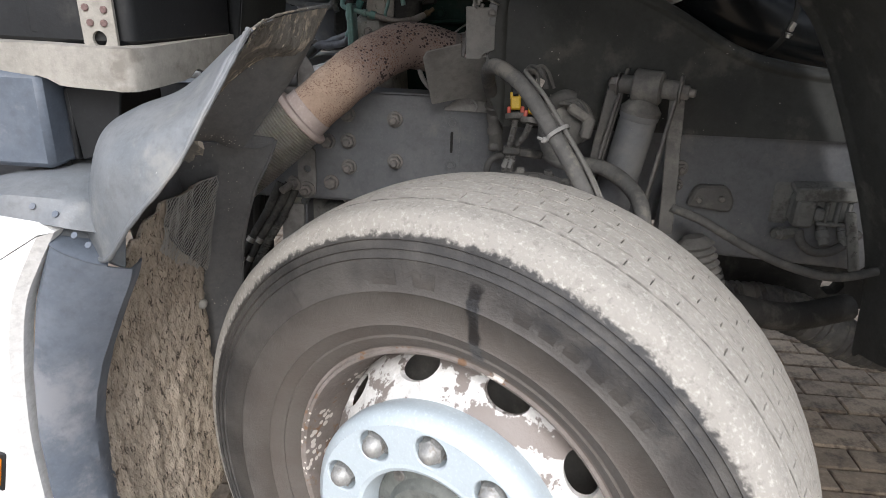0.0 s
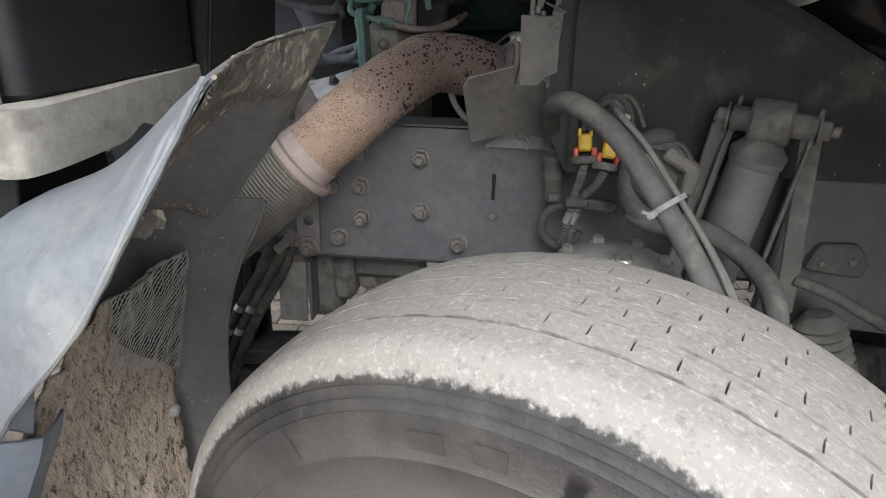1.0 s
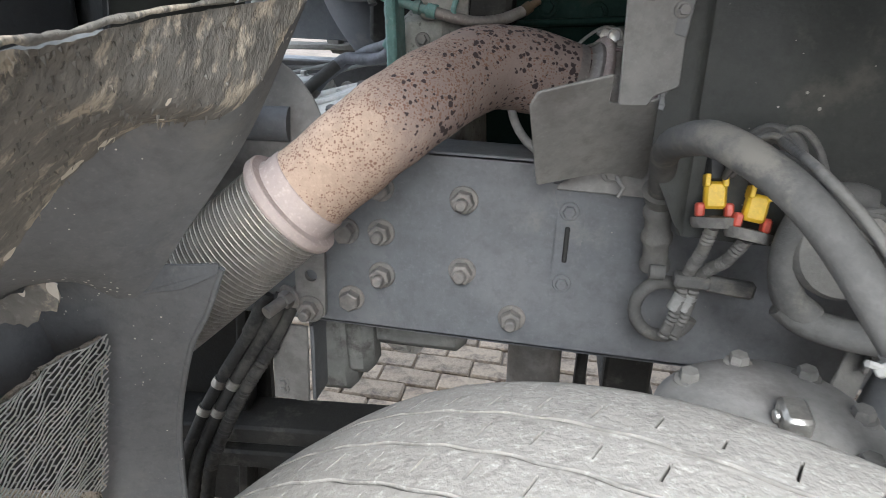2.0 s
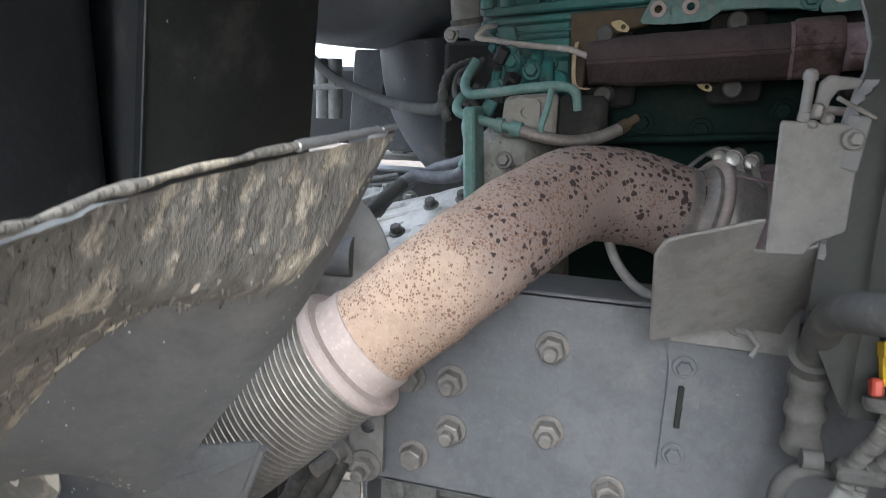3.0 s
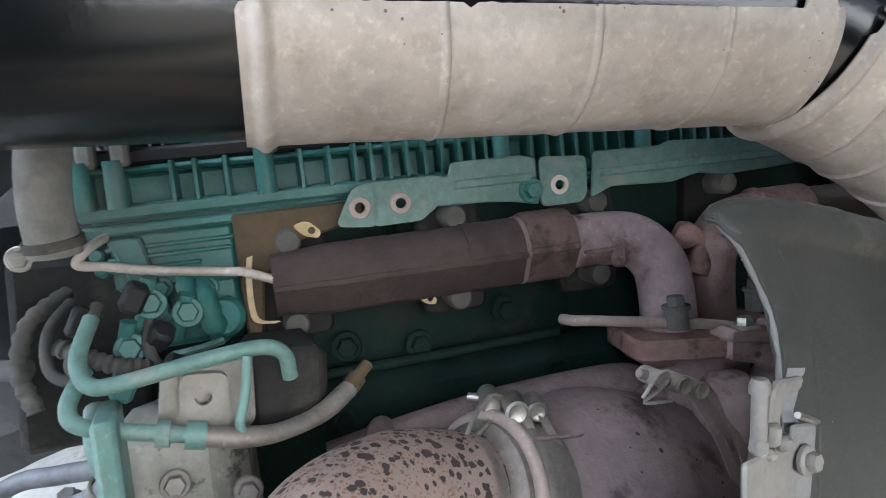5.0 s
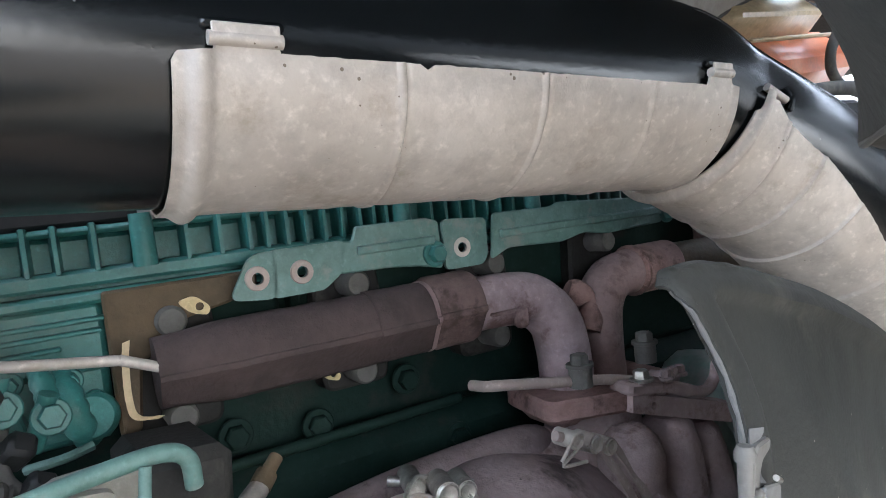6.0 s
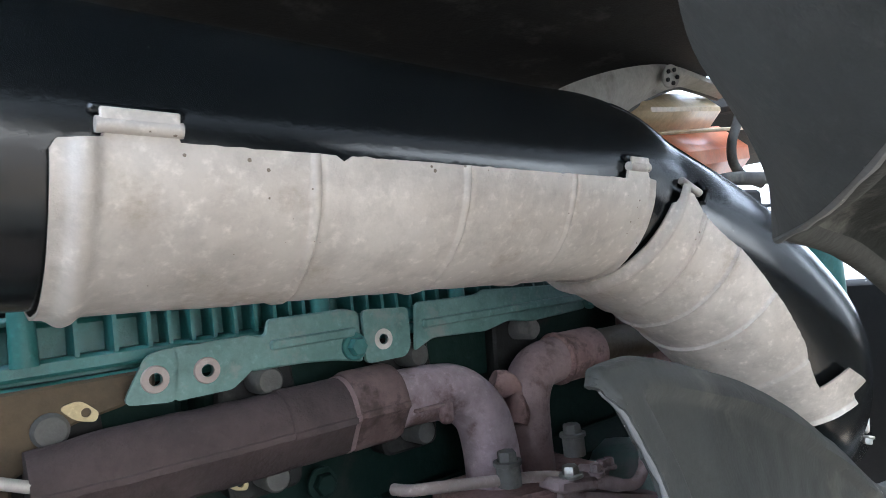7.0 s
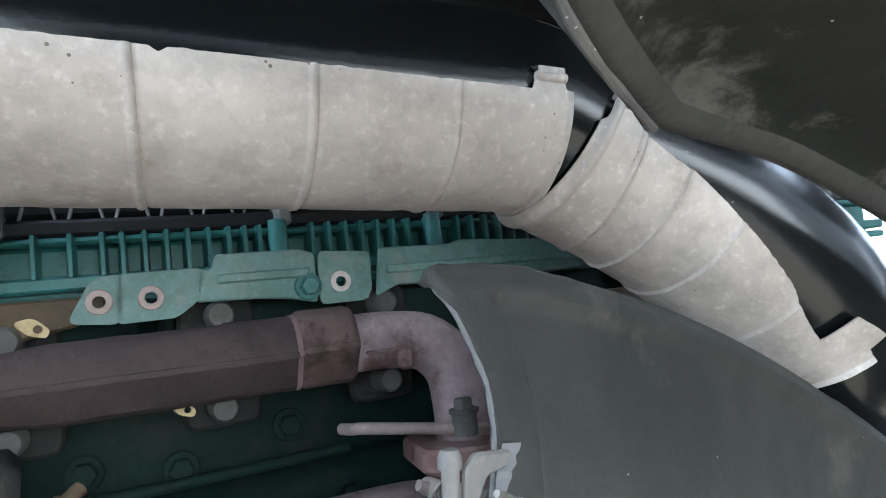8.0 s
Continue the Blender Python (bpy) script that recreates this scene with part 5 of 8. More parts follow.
for i, p in enumerate(tp):
    s = i / (len(tp) - 1)
    bottom = 1.035 if p.x > 0.16 else 1.035 + (0.16 - p.x) * 2.0
    lip = 0.1 + 0.9 * soft_ramp(reach[i], 0.0, 0.06)
    row = [(p.x + 0.004 * lip, 1.814 + 0.026 * lip, p.z - 0.004 * lip), (p.x + 0.002 * lip, 1.814 + 0.01 * lip, p.z + 0.001 * lip), (p.x, 1.814, p.z)]
    for k in range(1, 49):
        t = (k / 48) ** 1.6
        drop = (p.z - min(bottom, p.z - 0.02)) * t
        z = p.z - drop
        x, forward = p.x, 0.0
        for (z0, d0, e0), (z1, d1, e1) in zip(front_edge, front_edge[1:]):
            if z1 <= z <= z0:
                f = (z0 - z) / (z0 - z1)
                x += (d0 + (d1 - d0) * f) * max(0, 1 - reach[i] / 0.12)
                forward = (e0 + (e1 - e0) * f) * (1 - soft_ramp(reach[i], 0.02, 0.3))
        # a rolled top band, a flat border along the edge, and the dished middle between two creases
        border = 0.03 + 0.012 * t
        y = 1.812 - 0.006 * soft_ramp(drop, 0.0, 0.012) + 0.007 * soft_ramp(drop, 0.009, 0.022) * soft_ramp(reach[i], border - 0.004, border + 0.004) - 0.016 * soft_ramp(drop, 0.03, 0.16) * soft_ramp(reach[i], border, border + 0.1)
        row.append((x, y - forward + 0.0035 * noise.noise((x * 9, z * 9, 1)) + 0.0008 * noise.noise((x * 40, z * 40, 1)), z))
    rows.append(row)
g = Geo()
g.grid(rows, 0.004)
part("panel", g, "liner", liner)
g = Geo()
g.tube([Vector(r[2]) + Vector((0, -0.001, 0.001)) for r in rows[::2]], lambda s: 0.003 + 0.0006 * math.sin(s * 140), 10)
part("rolled_edge", g, "liner", liner)
g = Geo()
worn = [Vector(rows[0][k]) + Vector((0.0002, -0.0012, 0)) for k in range(3, 44, 2)]
g.tube(worn, lambda s: 0.0016 + 0.0004 * math.sin(s * 60), 8)
part("worn_edge", g, "dusty_plastic", liner, "pale worn edge")
g = Geo()
rnd = random.Random(77)
foil = [Vector(rows[0][k]) + Vector((rnd.uniform(-0.002, 0.002), -0.005, 0)) for k in range(24, 46, 2)]
g.grid([[p, p + Vector((rnd.uniform(0.003, 0.008), -0.002 + rnd.uniform(-0.002, 0.002), 0))] for p in spline(foil, 4)], 0.0012)
part("foil_edge", g, "dusty_plastic", liner, "crinkled pale foil along the edge")

# ---- cab floor above, cab back wall and far side ----
g = Geo()
g.box((1.3, 2.6, 0.06), at(0.35, 2.5, 1.82), 0.01)
g.box((0.7, 2.6, 0.06), at(1.6, 2.5, 1.82), 0.01)
cab_floor = single("ceiling", g, "dark_iron", "dark underside of the cab floor", "cab floor", kind="structure")
g = Geo()
g.box((2.3, 0.05, 1.5), at(0.85, 1.1, 2.4), 0.02)
# added out of view: keeps direct sun off the front frame bracket
g.box((1.06, 0.05, 1.0), at(1.47, 1.1, 1.14), 0.02)
cab_side = single("cab_side", g, "white_paint", "unseen white cab side panel that keeps the sun out", "cab panel", kind="structure")
g = Geo()
# added panels; the opening between them sets the intake pipe's highlight
g.box((0.05, 2.6, 1.09), at(2.0, 2.5, 0.87), 0.02)
g.box((0.05, 1.3, 0.37), at(2.0, 3.15, 1.602), 0.02)
g.box((0.05, 0.5, 0.37), at(2.0, 1.47, 1.602), 0.02)
cab_front = single("cab_front", g, "black_plastic", "dark cab front panels added round an opening for light", "cab panel", kind="structure")

g = Geo()
g.box((1.0, 0.04, 0.76), at(-0.18, 3.05, 1.43), 0.02)
g.box((1.66, 0.04, 1.3), at(1.15, 3.05, 1.15), 0.02)
far_side = single("far_side_panel", g, "black_plastic", "dark panel on the far side of the lorry", "panel", kind="structure")

# ---- rear mudguard ----
guard = thing("rear_mudguard", "grey plastic rear mudguard half with a muddy fibre lining", "mudguard", (-0.35, 1.4, 0.95))
joint = [(-0.46, 1.5, 0.975), (-0.43, 1.5, 1.005), (-0.385, 1.49, 1.035), (-0.34, 1.48, 1.07), (-0.275, 1.48, 1.14), (-0.218, 1.488, 1.18), (-0.163, 1.505, 1.191), (-0.129, 1.538, 1.254)]
ctrl = [
    [(-0.385, 1.245, 0.93), (-0.4, 1.26, 0.962), (-0.43, 1.34, 0.995)],
    [(-0.335, 1.2, 0.945), (-0.372, 1.235, 1.005), (-0.41, 1.33, 1.04)],
    [(-0.275, 1.165, 1.01), (-0.325, 1.2, 1.072), (-0.365, 1.3, 1.098)],
    [(-0.208, 1.155, 1.083), (-0.262, 1.19, 1.112), (-0.318, 1.3, 1.128)],
    [(-0.172, 1.175, 1.15), (-0.196, 1.2, 1.152), (-0.262, 1.31, 1.152)],
    [(-0.153, 1.212, 1.2), (-0.165, 1.222, 1.203), (-0.205, 1.34, 1.205)],
    [(-0.151, 1.242, 1.221), (-0.16, 1.275, 1.222), (-0.188, 1.37, 1.222)],
    [(-0.152, 1.265, 1.231), (-0.166, 1.34, 1.236), (-0.168, 1.42, 1.243)],
]
cols = [spline([r[c] for r in ctrl], 8) for c in range(3)] + [spline(joint, 8)]
rows = []
for i in range(len(cols[0])):
    line = spline([c[i] for c in cols], 12)
    rows.append(line)
g = Geo()
g.grid(rows[:-2], 0.004)
part("shell", g, "guard_grey", guard, "dusty blue-grey moulded plastic shell")


def offset_rows(rows, d, wob=0.0, freq=40.0):
    """The same net of points, moved off along its normals."""
    a, b = len(rows), len(rows[0])
    out = []
    for i in range(a):
        line = []
        for j in range(b):
            u = Vector(rows[min(i + 1, a - 1)][j]) - Vector(rows[max(i - 1, 0)][j])
            w = Vector(rows[i][min(j + 1, b - 1)]) - Vector(rows[i][max(j - 1, 0)])
            n = w.cross(u).normalized()
            p = Vector(rows[i][j])
            line.append(p + n * (d + wob * noise.noise(p * freq)))
        out.append(line)
    return out


def resample(rows, na, nb):
    """A finer net between the points of a coarse one."""
    a, b = len(rows), len(rows[0])
    out = []
    for i in range(na):
        s = i / (na - 1) * (a - 1)
        i0 = min(int(s), a - 2)
        fs = s - i0
        line = []
        for j in range(nb):
            t = j / (nb - 1) * (b - 1)
            j0 = min(int(t), b - 2)
            ft = t - j0
            q = [Vector(rows[i0 + x][j0 + y]) for x, y in ((0, 0), (0, 1), (1, 0), (1, 1))]
            line.append(q[0] * (1 - fs) * (1 - ft) + q[1] * (1 - fs) * ft + q[2] * fs * (1 - ft) + q[3] * fs * ft)
        out.append(line)
    return out


def flat(g, pts, thick, r=0.0, ch=0.0012):
    """A flat sheet through points that lie nearly in one plane; its corners may be rounded."""
    p = [Vector(q) for q in pts]
    c = sum(p, Vector()) / len(p)
    n = Vector()
    for i in range(len(p)):
        n += (p[i] - c).cross(p[(i + 1) % len(p)] - c)
    n.normalize()
    if n.y > 0:
        n = -n
    m = lay(c, n)
    inv = m.inverted()
    poly = [(inv @ q)[:2] for q in p]
    return g.prism(round_poly(poly, r) if r else [tuple(q) for q in poly], thick, m @ Matrix.Translation((0, 0, -thick / 2)), ch)


def fibres(g, rows, count, length, seed, off=0.0, down=(0.15, 0, -1)):
    """Short stiff fibres that stand off a surface and droop."""
    rnd = random.Random(seed)
    a, b = len(rows), len(rows[0])
    for _ in range(count):
        i, j = rnd.randrange(a - 1), rnd.randrange(b - 1)
        u = Vector(rows[i + 1][j]) - Vector(rows[i][j])
        w = Vector(rows[i][j + 1]) - Vector(rows[i][j])
        n = w.cross(u)
        if n.length < 1e-12:
            continue
        n.normalize()
        p = Vector(rows[i][j]) + u * rnd.random() + w * rnd.random() + n * off
        d = (n * rnd.uniform(0.15, 0.6) + Vector(down) * rnd.uniform(0.4, 1.0) + Vector((rnd.uniform(-0.3, 0.3), rnd.uniform(-0.3, 0.3), rnd.uniform(-0.2, 0.2)))).normalized()
        L = length * rnd.uniform(0.5, 1.2)
        s = d.cross(n).normalized() * rnd.uniform(0.0006, 0.0013)
        g.add([p - s, p + s, p + d * L * 0.6 + s * 0.7 + n * 0.001, p + d * L], [(0, 1, 2, 3)])
    return g


# mudguard: fibre lining below the shell, smooth wall on its inner side
up_rows = rows
mat_rows = offset_rows(resample([r[1:] for r in rows], 130, 110), 0.0058, 0.0016, 130)
g = Geo()
g.grid(mat_rows)
lining = part("fibre_lining", g, "lining", guard, "mud-brown clogged fibre lining", sharp=180)
g = Geo()
fibres(g, mat_rows, 2600, 0.005, 3, down=(-0.7, 0.1, -0.7))
tagged(part("felt_nap", g, "lining", lining, sharp=180), kind="stuff")
foot = spline([(-0.46, 1.54, 0.97), (-0.43, 1.545, 0.995), (-0.385, 1.552, 1.022), (-0.34, 1.555, 1.028), (-0.293, 1.556, 1.018), (-0.237, 1.553, 1.085), (-0.18, 1.55, 1.163), (-0.1275, 1.5395, 1.2555)], 8)
wall = []
for p, q in zip(cols[3], foot):
    wall.append([p.lerp(q, k / 12) + Vector((0.0, -0.006 * math.sin(math.pi * k / 12) + 0.0015 * noise.noise(p.lerp(q, k / 12) * 25), 0.0)) for k in range(13)])
g = Geo()
g.grid(wall, 0.004)
part("inner_wall", g, "dusty_plastic", guard, "dark grey dusty plastic inner wall")
# thin worn front lip of the shell
rim_pts = [p + Vector((0.001, -0.001, 0.0035)) for p in mat_rows[-1]]
g = Geo()
g.tube(rim_pts[:94:3], lambda s: 0.0021 - 0.0006 * s + 0.0004 * math.sin(s * 61) + 0.0003 * math.sin(s * 171), 12)
part("front_lip", g, "lining", guard, "mud-brown frayed lip")
g = Geo()
g.tube(rim_pts[92:], lambda s: 0.0024 - 0.001 * s, 10)
part("lip_tip", g, "dusty_plastic", guard)
g = Geo()
outer_edge = [r[0] for r in up_rows]
g.tube(outer_edge, lambda s: 0.0032 + 0.0007 * math.sin(s * 90), 8)
part("outer_lip", g, "guard_grey", guard)
g = Geo()
flat(g, [(-0.3, 1.557, 1.012), (-0.292, 1.59, 1.032), (-0.252, 1.623, 1.02), (-0.256, 1.622, 1.01), (-0.283, 1.6, 1.004)], 0.004, 0.003)
part("folded_tab", g, "dusty_plastic", guard)
g = Geo()
g.box((0.004, 0.2, 0.2), at(-0.445, 1.52, 0.98, 0, -8, 0), 0.001)
part("back_sheet", g, "dusty_plastic", guard)
# torn strip along the joint
g = Geo()
rnd = random.Random(21)
tear = spline([(-0.47, 1.47, 0.985), (-0.43, 1.5, 0.997), (-0.39, 1.535, 1.003), (-0.36, 1.55, 1.012)], 8)
g.grid([[p + Vector((0, 0, 0.012 + rnd.uniform(-0.004, 0.004))), p + Vector((0.006, -0.004, 0)), p + Vector((0.002, -0.006, -0.012 + rnd.uniform(-0.006, 0.006)))] for p in tear], 0.003)
part("torn_edge", g, "lining", guard)

inner_panel = thing("mudguard_inner_panel", "dark grey plastic splash panel specked with dried mud", "splash panel", (-0.4, 1.65, 0.3))
right = spline([(-0.252, 1.623, 1.016), (-0.275, 1.628, 0.965), (-0.303, 1.636, 0.916), (-0.338, 1.655, 0.82), (-0.358, 1.672, 0.72), (-0.366, 1.68, 0.6), (-0.368, 1.68, 0.45), (-0.365, 1.68, 0.25)], 6)
g = Geo()
pr = []
for i, p in enumerate(right):
    left = Vector((-0.47, 1.60 + 0.1 * max(0, 1 - p.z), p.z))
    if i == 0:
        left.z = 1.0
    pr.append([left.lerp(p, k / 12) + Vector((0, -0.012 * math.sin(math.pi * k / 12), 0)) for k in range(13)])
g.grid(pr, 0.004)
part("panel", g, "dusty_plastic", inner_panel)
g = Geo()
g.tube([q for q in right], 0.0032, 8)
part("rolled_edge", g, "dusty_plastic", inner_panel)

# lower fibre panel beside the wheel
def trim_right(z):
    t = [(1.0, -0.29), (0.943, -0.309), (0.9, -0.33), (0.826, -0.363), (0.77, -0.382), (0.713, -0.394), (0.63, -0.398), (0.549, -0.395), (0.45, -0.385), (0.3, -0.36), (0.1, -0.33)]
    for (z1, x1), (z2, x2) in zip(t, t[1:]):
        if z <= z1 and z >= z2:
            return x1 + (x2 - x1) * (z1 - z) / (z1 - z2)
    return t[-1][1]


def trim_left(z):
    t = [(1.0, -0.4), (0.94, -0.425), (0.87, -0.452), (0.78, -0.473), (0.664, -0.487), (0.539, -0.488), (0.4, -0.478), (0.1, -0.45)]
    for (z1, x1), (z2, x2) in zip(t, t[1:]):
        if z <= z1 and z >= z2:
            return x1 + (x2 - x1) * (z1 - z) / (z1 - z2)
    return t[-1][1]


def deeper(p, share):
    """Sets a point of the trim's inner edge back behind its outer face."""
    return Vector((p.x - 0.036 * share * (0.158 - p.x) / 0.459, p.y + 0.058 * share, p.z - 0.027 * share * (1.283 - p.z) / 0.348))


spray = thing("spray_mat", "mud-brown fibre spray suppression mat with torn plastic net", "spray mat", (-0.38, 1.4, 0.22))
nz, ny = 150, 80
mrows = []
for i in range(nz):
    s = i / (nz - 1)
    row = []
    for j in range(ny):
        t = j / (ny - 1)
        topz = 0.948 + 0.012 * noise.noise((t * 6, 0, 0)) - 0.03 * max(0, 0.2 - t) * 3
        z = topz + (0.24 - topz) * s
        x0 = trim_right(z)
        x1 = -0.362 - 0.05 * min(1, (0.95 - z) * 4)
        y = 1.195 + (1.592 - 1.195) * t + 0.02 * s * t
        x = x0 + (x1 - x0) * t - 0.03 * math.sin(math.pi * t)
        bumpy = 0.0055 * noise.noise((y * 60, z * 38, x * 40)) + 0.006 * noise.noise((y * 17, z * 13, 4))
        row.append(deeper(Vector((x + bumpy, y, z)), 1 - t))
    mrows.append(row)
g = Geo()
g.grid(mrows, 0.004)
mat_part = part("mat", g, "fibre", spray, sharp=180)
g = Geo()
fibres(g, [[q for q in r] for r in mrows[::-1]], 6500, 0.012, 5, off=0.0, down=(0.1, 0.0, -1))
tagged(part("felt_nap", g, "fibre", mat_part, sharp=180), kind="stuff")


def net_geo():
    """A diamond net of thin plastic strands over the upper inner corner of the mat."""
    g = Geo()

    def at_(u, v):
        fi, fj = min(nz - 1.001, max(0.0, v * (nz - 1))), min(ny - 1.001, max(0.0, u * (ny - 1)))
        i, j = int(fi), int(fj)
        a0, a1 = mrows[i][j].lerp(mrows[i][j + 1], fj - j), mrows[i + 1][j].lerp(mrows[i + 1][j + 1], fj - j)
        return a0.lerp(a1, fi - i) + Vector((0.008, -0.002, 0.004))
    du, dv_ = 0.024, 0.0105
    for a in range(18):
        for b in range(38):
            u, v = 0.57 + a * du, -0.004 + b * dv_
            if u > 0.985:
                continue
            if v > 0.12 + 0.3 * (u - 0.55) * 1.2:
                continue
            p, q, r = at_(u, v), at_(u + du / 2, v + dv_ / 2), at_(u + du, v)
            s = at_(u + du / 2, v - dv_ / 2)
            for e, f in ((p, q), (q, r), (p, s)):
                if (f - e).length > 1e-5:
                    g.tube([e, f], 0.0008, 4, caps=False)
    return g


g = Geo()
back = []
for i in range(0, 46):
    back.append([mrows[i][j] + Vector((0.0062, -0.0015, 0.003)) for j in range(46, 79)])
g.grid([[row[j] for row in back[:10 + j]] + [back[9 + j][j]] * (46 - 10 - j) for j in range(33)])
part("net_backing", g, "dark_iron", spray, "dark sheet behind the net")
part("net", net_geo(), "net", spray, "torn grey plastic net")
g = Geo()
p = mrows[55][76] + Vector((0.006, 0.0, 0))
g.lathe([(0.0001, 0.008), (0.006, 0.007), (0.01, 0.003), (0.0105, 0)], lay(p, (0.9, -0.4, 0)), 18)
part("rivet", g, "net", spray)

# outer trim round the wheel opening
trim = thing("wheel_arch_trim", "scuffed blue-grey plastic wheel arch trim", "arch trim", (-0.43, 1.2, 0.15))
tr = []
for i in range(60):
    z = 0.965 - 0.82 * i / 59
    a, b = trim_left(z), trim_right(z)
    row = [Vector((a - 0.004, 1.235, z)), Vector((a, 1.205, z))]
    for k in range(1, 9):
        t = k / 9
        row.append(Vector((a + (b - a) * t, 1.198 - 0.022 * math.sin(math.pi * t) ** 0.7, z - 0.03 * t)))
    row += [Vector((b, 1.197, z - 0.03)), Vector((b - 0.002, 1.22, z - 0.03)), Vector((b - 0.006, 1.235, z - 0.03))]
    tr.append([deeper(q, k / (len(row) - 1)) + Vector((0.0012 * noise.noise(q * 30), 0, 0)) for k, q in enumerate(row)])
g = Geo()
g.grid(tr, 0.003)
g.grid([tr[0][1:9], [q + Vector((-0.004, 0.02, 0.01)) for q in tr[0][1:9]], [q + Vector((-0.012, 0.05, 0.018)) for q in tr[0][1:9]]], 0.003)
part("moulding", g, "trim_blue", trim)
g = Geo()
flat(g, [(-0.425, 1.203, 0.966), (-0.346, 1.253, 0.909), (-0.36, 1.285, 0.955), (-0.4, 1.245, 0.985)], 0.008, 0.004)
part("top_ledge", g, "guard_grey", trim, "pale dusty ledge")
g = Geo()
lg = [[(-0.53, 1.205, 0.985), (-0.46, 1.205, 0.99), (-0.393, 1.2, 0.984), (-0.34, 1.23, 0.965)], [(-0.53, 1.215, 1.012), (-0.455, 1.21, 1.018), (-0.375, 1.225, 1.01), (-0.335, 1.26, 0.985)],
      [(-0.52, 1.27, 1.022), (-0.45, 1.27, 1.03), (-0.39, 1.28, 1.03), (-0.36, 1.31, 1.0)], [(-0.5, 1.45, 1.01), (-0.45, 1.45, 1.02), (-0.41, 1.45, 1.02), (-0.39, 1.45, 0.99)]]
g.grid(resample(lg, 16, 16), 0.004)
part("shelf", g, "guard_grey", trim, "dusty blue-grey plastic shelf")
for x, y, z in ((-0.43, 1.207, 1.008), (-0.4, 1.206, 1.0), (-0.375, 1.2, 0.975), (-0.355, 1.195, 0.965)):
    g = Geo()
    g.disc(0.0045, 0.0015, lay((x, y, z), (0, -0.8, 0.6)), 12, 0.0005)
    part("stain_plug", g, "trim_blue", trim)

# white side skirt with its marker lamp
skirt = thing("side_skirt", "glossy white painted side skirt panel of the lorry", "side skirt", (-0.9, 1.21, 0.2))
pts = spline([(-0.395, 0, 0.978), (-0.425, 0, 0.93), (-0.456, 0, 0.87), (-0.478, 0, 0.78), (-0.493, 0, 0.664), (-0.495, 0, 0.539), (-0.486, 0, 0.4), (-0.47, 0, 0.22)], 6)
poly = [(q.x - 0.006, q.z) for q in pts] + [(-1.6, 0.22), (-1.6, 1.06), (-0.6, 1.005), (-0.42, 0.99)]
g = Geo()
g.prism(poly, 0.045, face(1.232), 0.012)
part("panel", g, "white_paint", skirt)
g = Geo()
g.box((0.036, 0.014, 0.06), at(-0.566, 1.184, 0.595, 0, 14, 0), 0.005)
lamp = part("marker_lamp", g, "amber", skirt, "amber side marker lamp")
g = Geo()
g.box((0.05, 0.008, 0.075), at(-0.568, 1.188, 0.595, 0, 14, 0), 0.003)
part("lamp_base", g, "black_plastic", lamp)

# dusty support beam with the tank that stands on it
beam = thing("support_beam", "dusty beige steel support beam bent round a corner", "beam", (-0.5, 1.3, 1.15))
bp = spline([(-1.2, 1.325, 0), (-0.8, 1.31, 0), (-0.5, 1.296, 0), (-0.36, 1.272, 0), (-0.318, 1.266, 0), (-0.303, 1.29, 0), (-0.297, 1.38, 0), (-0.291, 1.46, 0), (-0.286, 1.54, 0)], 8)
rows_b = []
for i, p in enumerate(bp):
    notch = 0.014 * math.exp(-((p.x + 0.445) / 0.018) ** 2) if p.y < 1.31 else 0.012 * math.exp(-((p.y - 1.42) / 0.02) ** 2)
    tz = 1.199 + 0.012 * max(0, p.y - 1.3)
    bz = 1.152 + notch + 0.02 * max(0, p.y - 1.3)
    rows_b.append([p + Vector((-0.02, 0.02, tz)), p + Vector((0, 0, tz)), p + Vector((0, 0, (tz + bz) / 2)), p + Vector((0, 0, bz)), p + Vector((-0.02, 0.02, bz))])
g = Geo()
g.grid(rows_b, 0.004)
part("channel", g, "beam", beam)
g = Geo()
holed(g, round_poly([(-0.374, 1.196), (-0.33, 1.199), (-0.332, 1.3), (-0.377, 1.3)], 0.004), (-0.353, 1.211), 0.0095, 0.005, face(1.288), n=28)
strap = part("strap_foot", g, "beam", beam, "beige strap foot with an oval hole")
for x, z in ((-0.366, 1.248), (-0.342, 1.246), (-0.362, 1.23), (-0.344, 1.23)):
    g = Geo()
    g.disc(0.0045, 0.003, lay((x, 1.283, z), (0, -1, 0)), 14, 0.001)
    part("rivet", g, "sleeve_rust", strap)

tank = thing("air_tank_box", "large black plastic tank standing on the beige beam", "tank", (-0.7, 1.42, 1.2))
fp = [(-1.2, 1.335), (-0.6, 1.318), (-0.36, 1.29), (-0.318, 1.3), (-0.308, 1.36), (-0.286, 1.538), (-0.33, 1.575), (-1.2, 1.62)]
g = Geo()
g.prism(round_poly(fp, 0.012), 0.55, Matrix.Translation((0, 0, 1.196)), 0.012)
body_t = part("body", g, "black_plastic", tank)
for x in (-0.45, -0.62, -0.8):
    g = Geo()
    g.box((0.02, 0.012, 0.5), at(x, 1.306 - (x + 0.45) * 0.04, 1.46), 0.005)
    part("rib", g, "black_plastic", body_t)

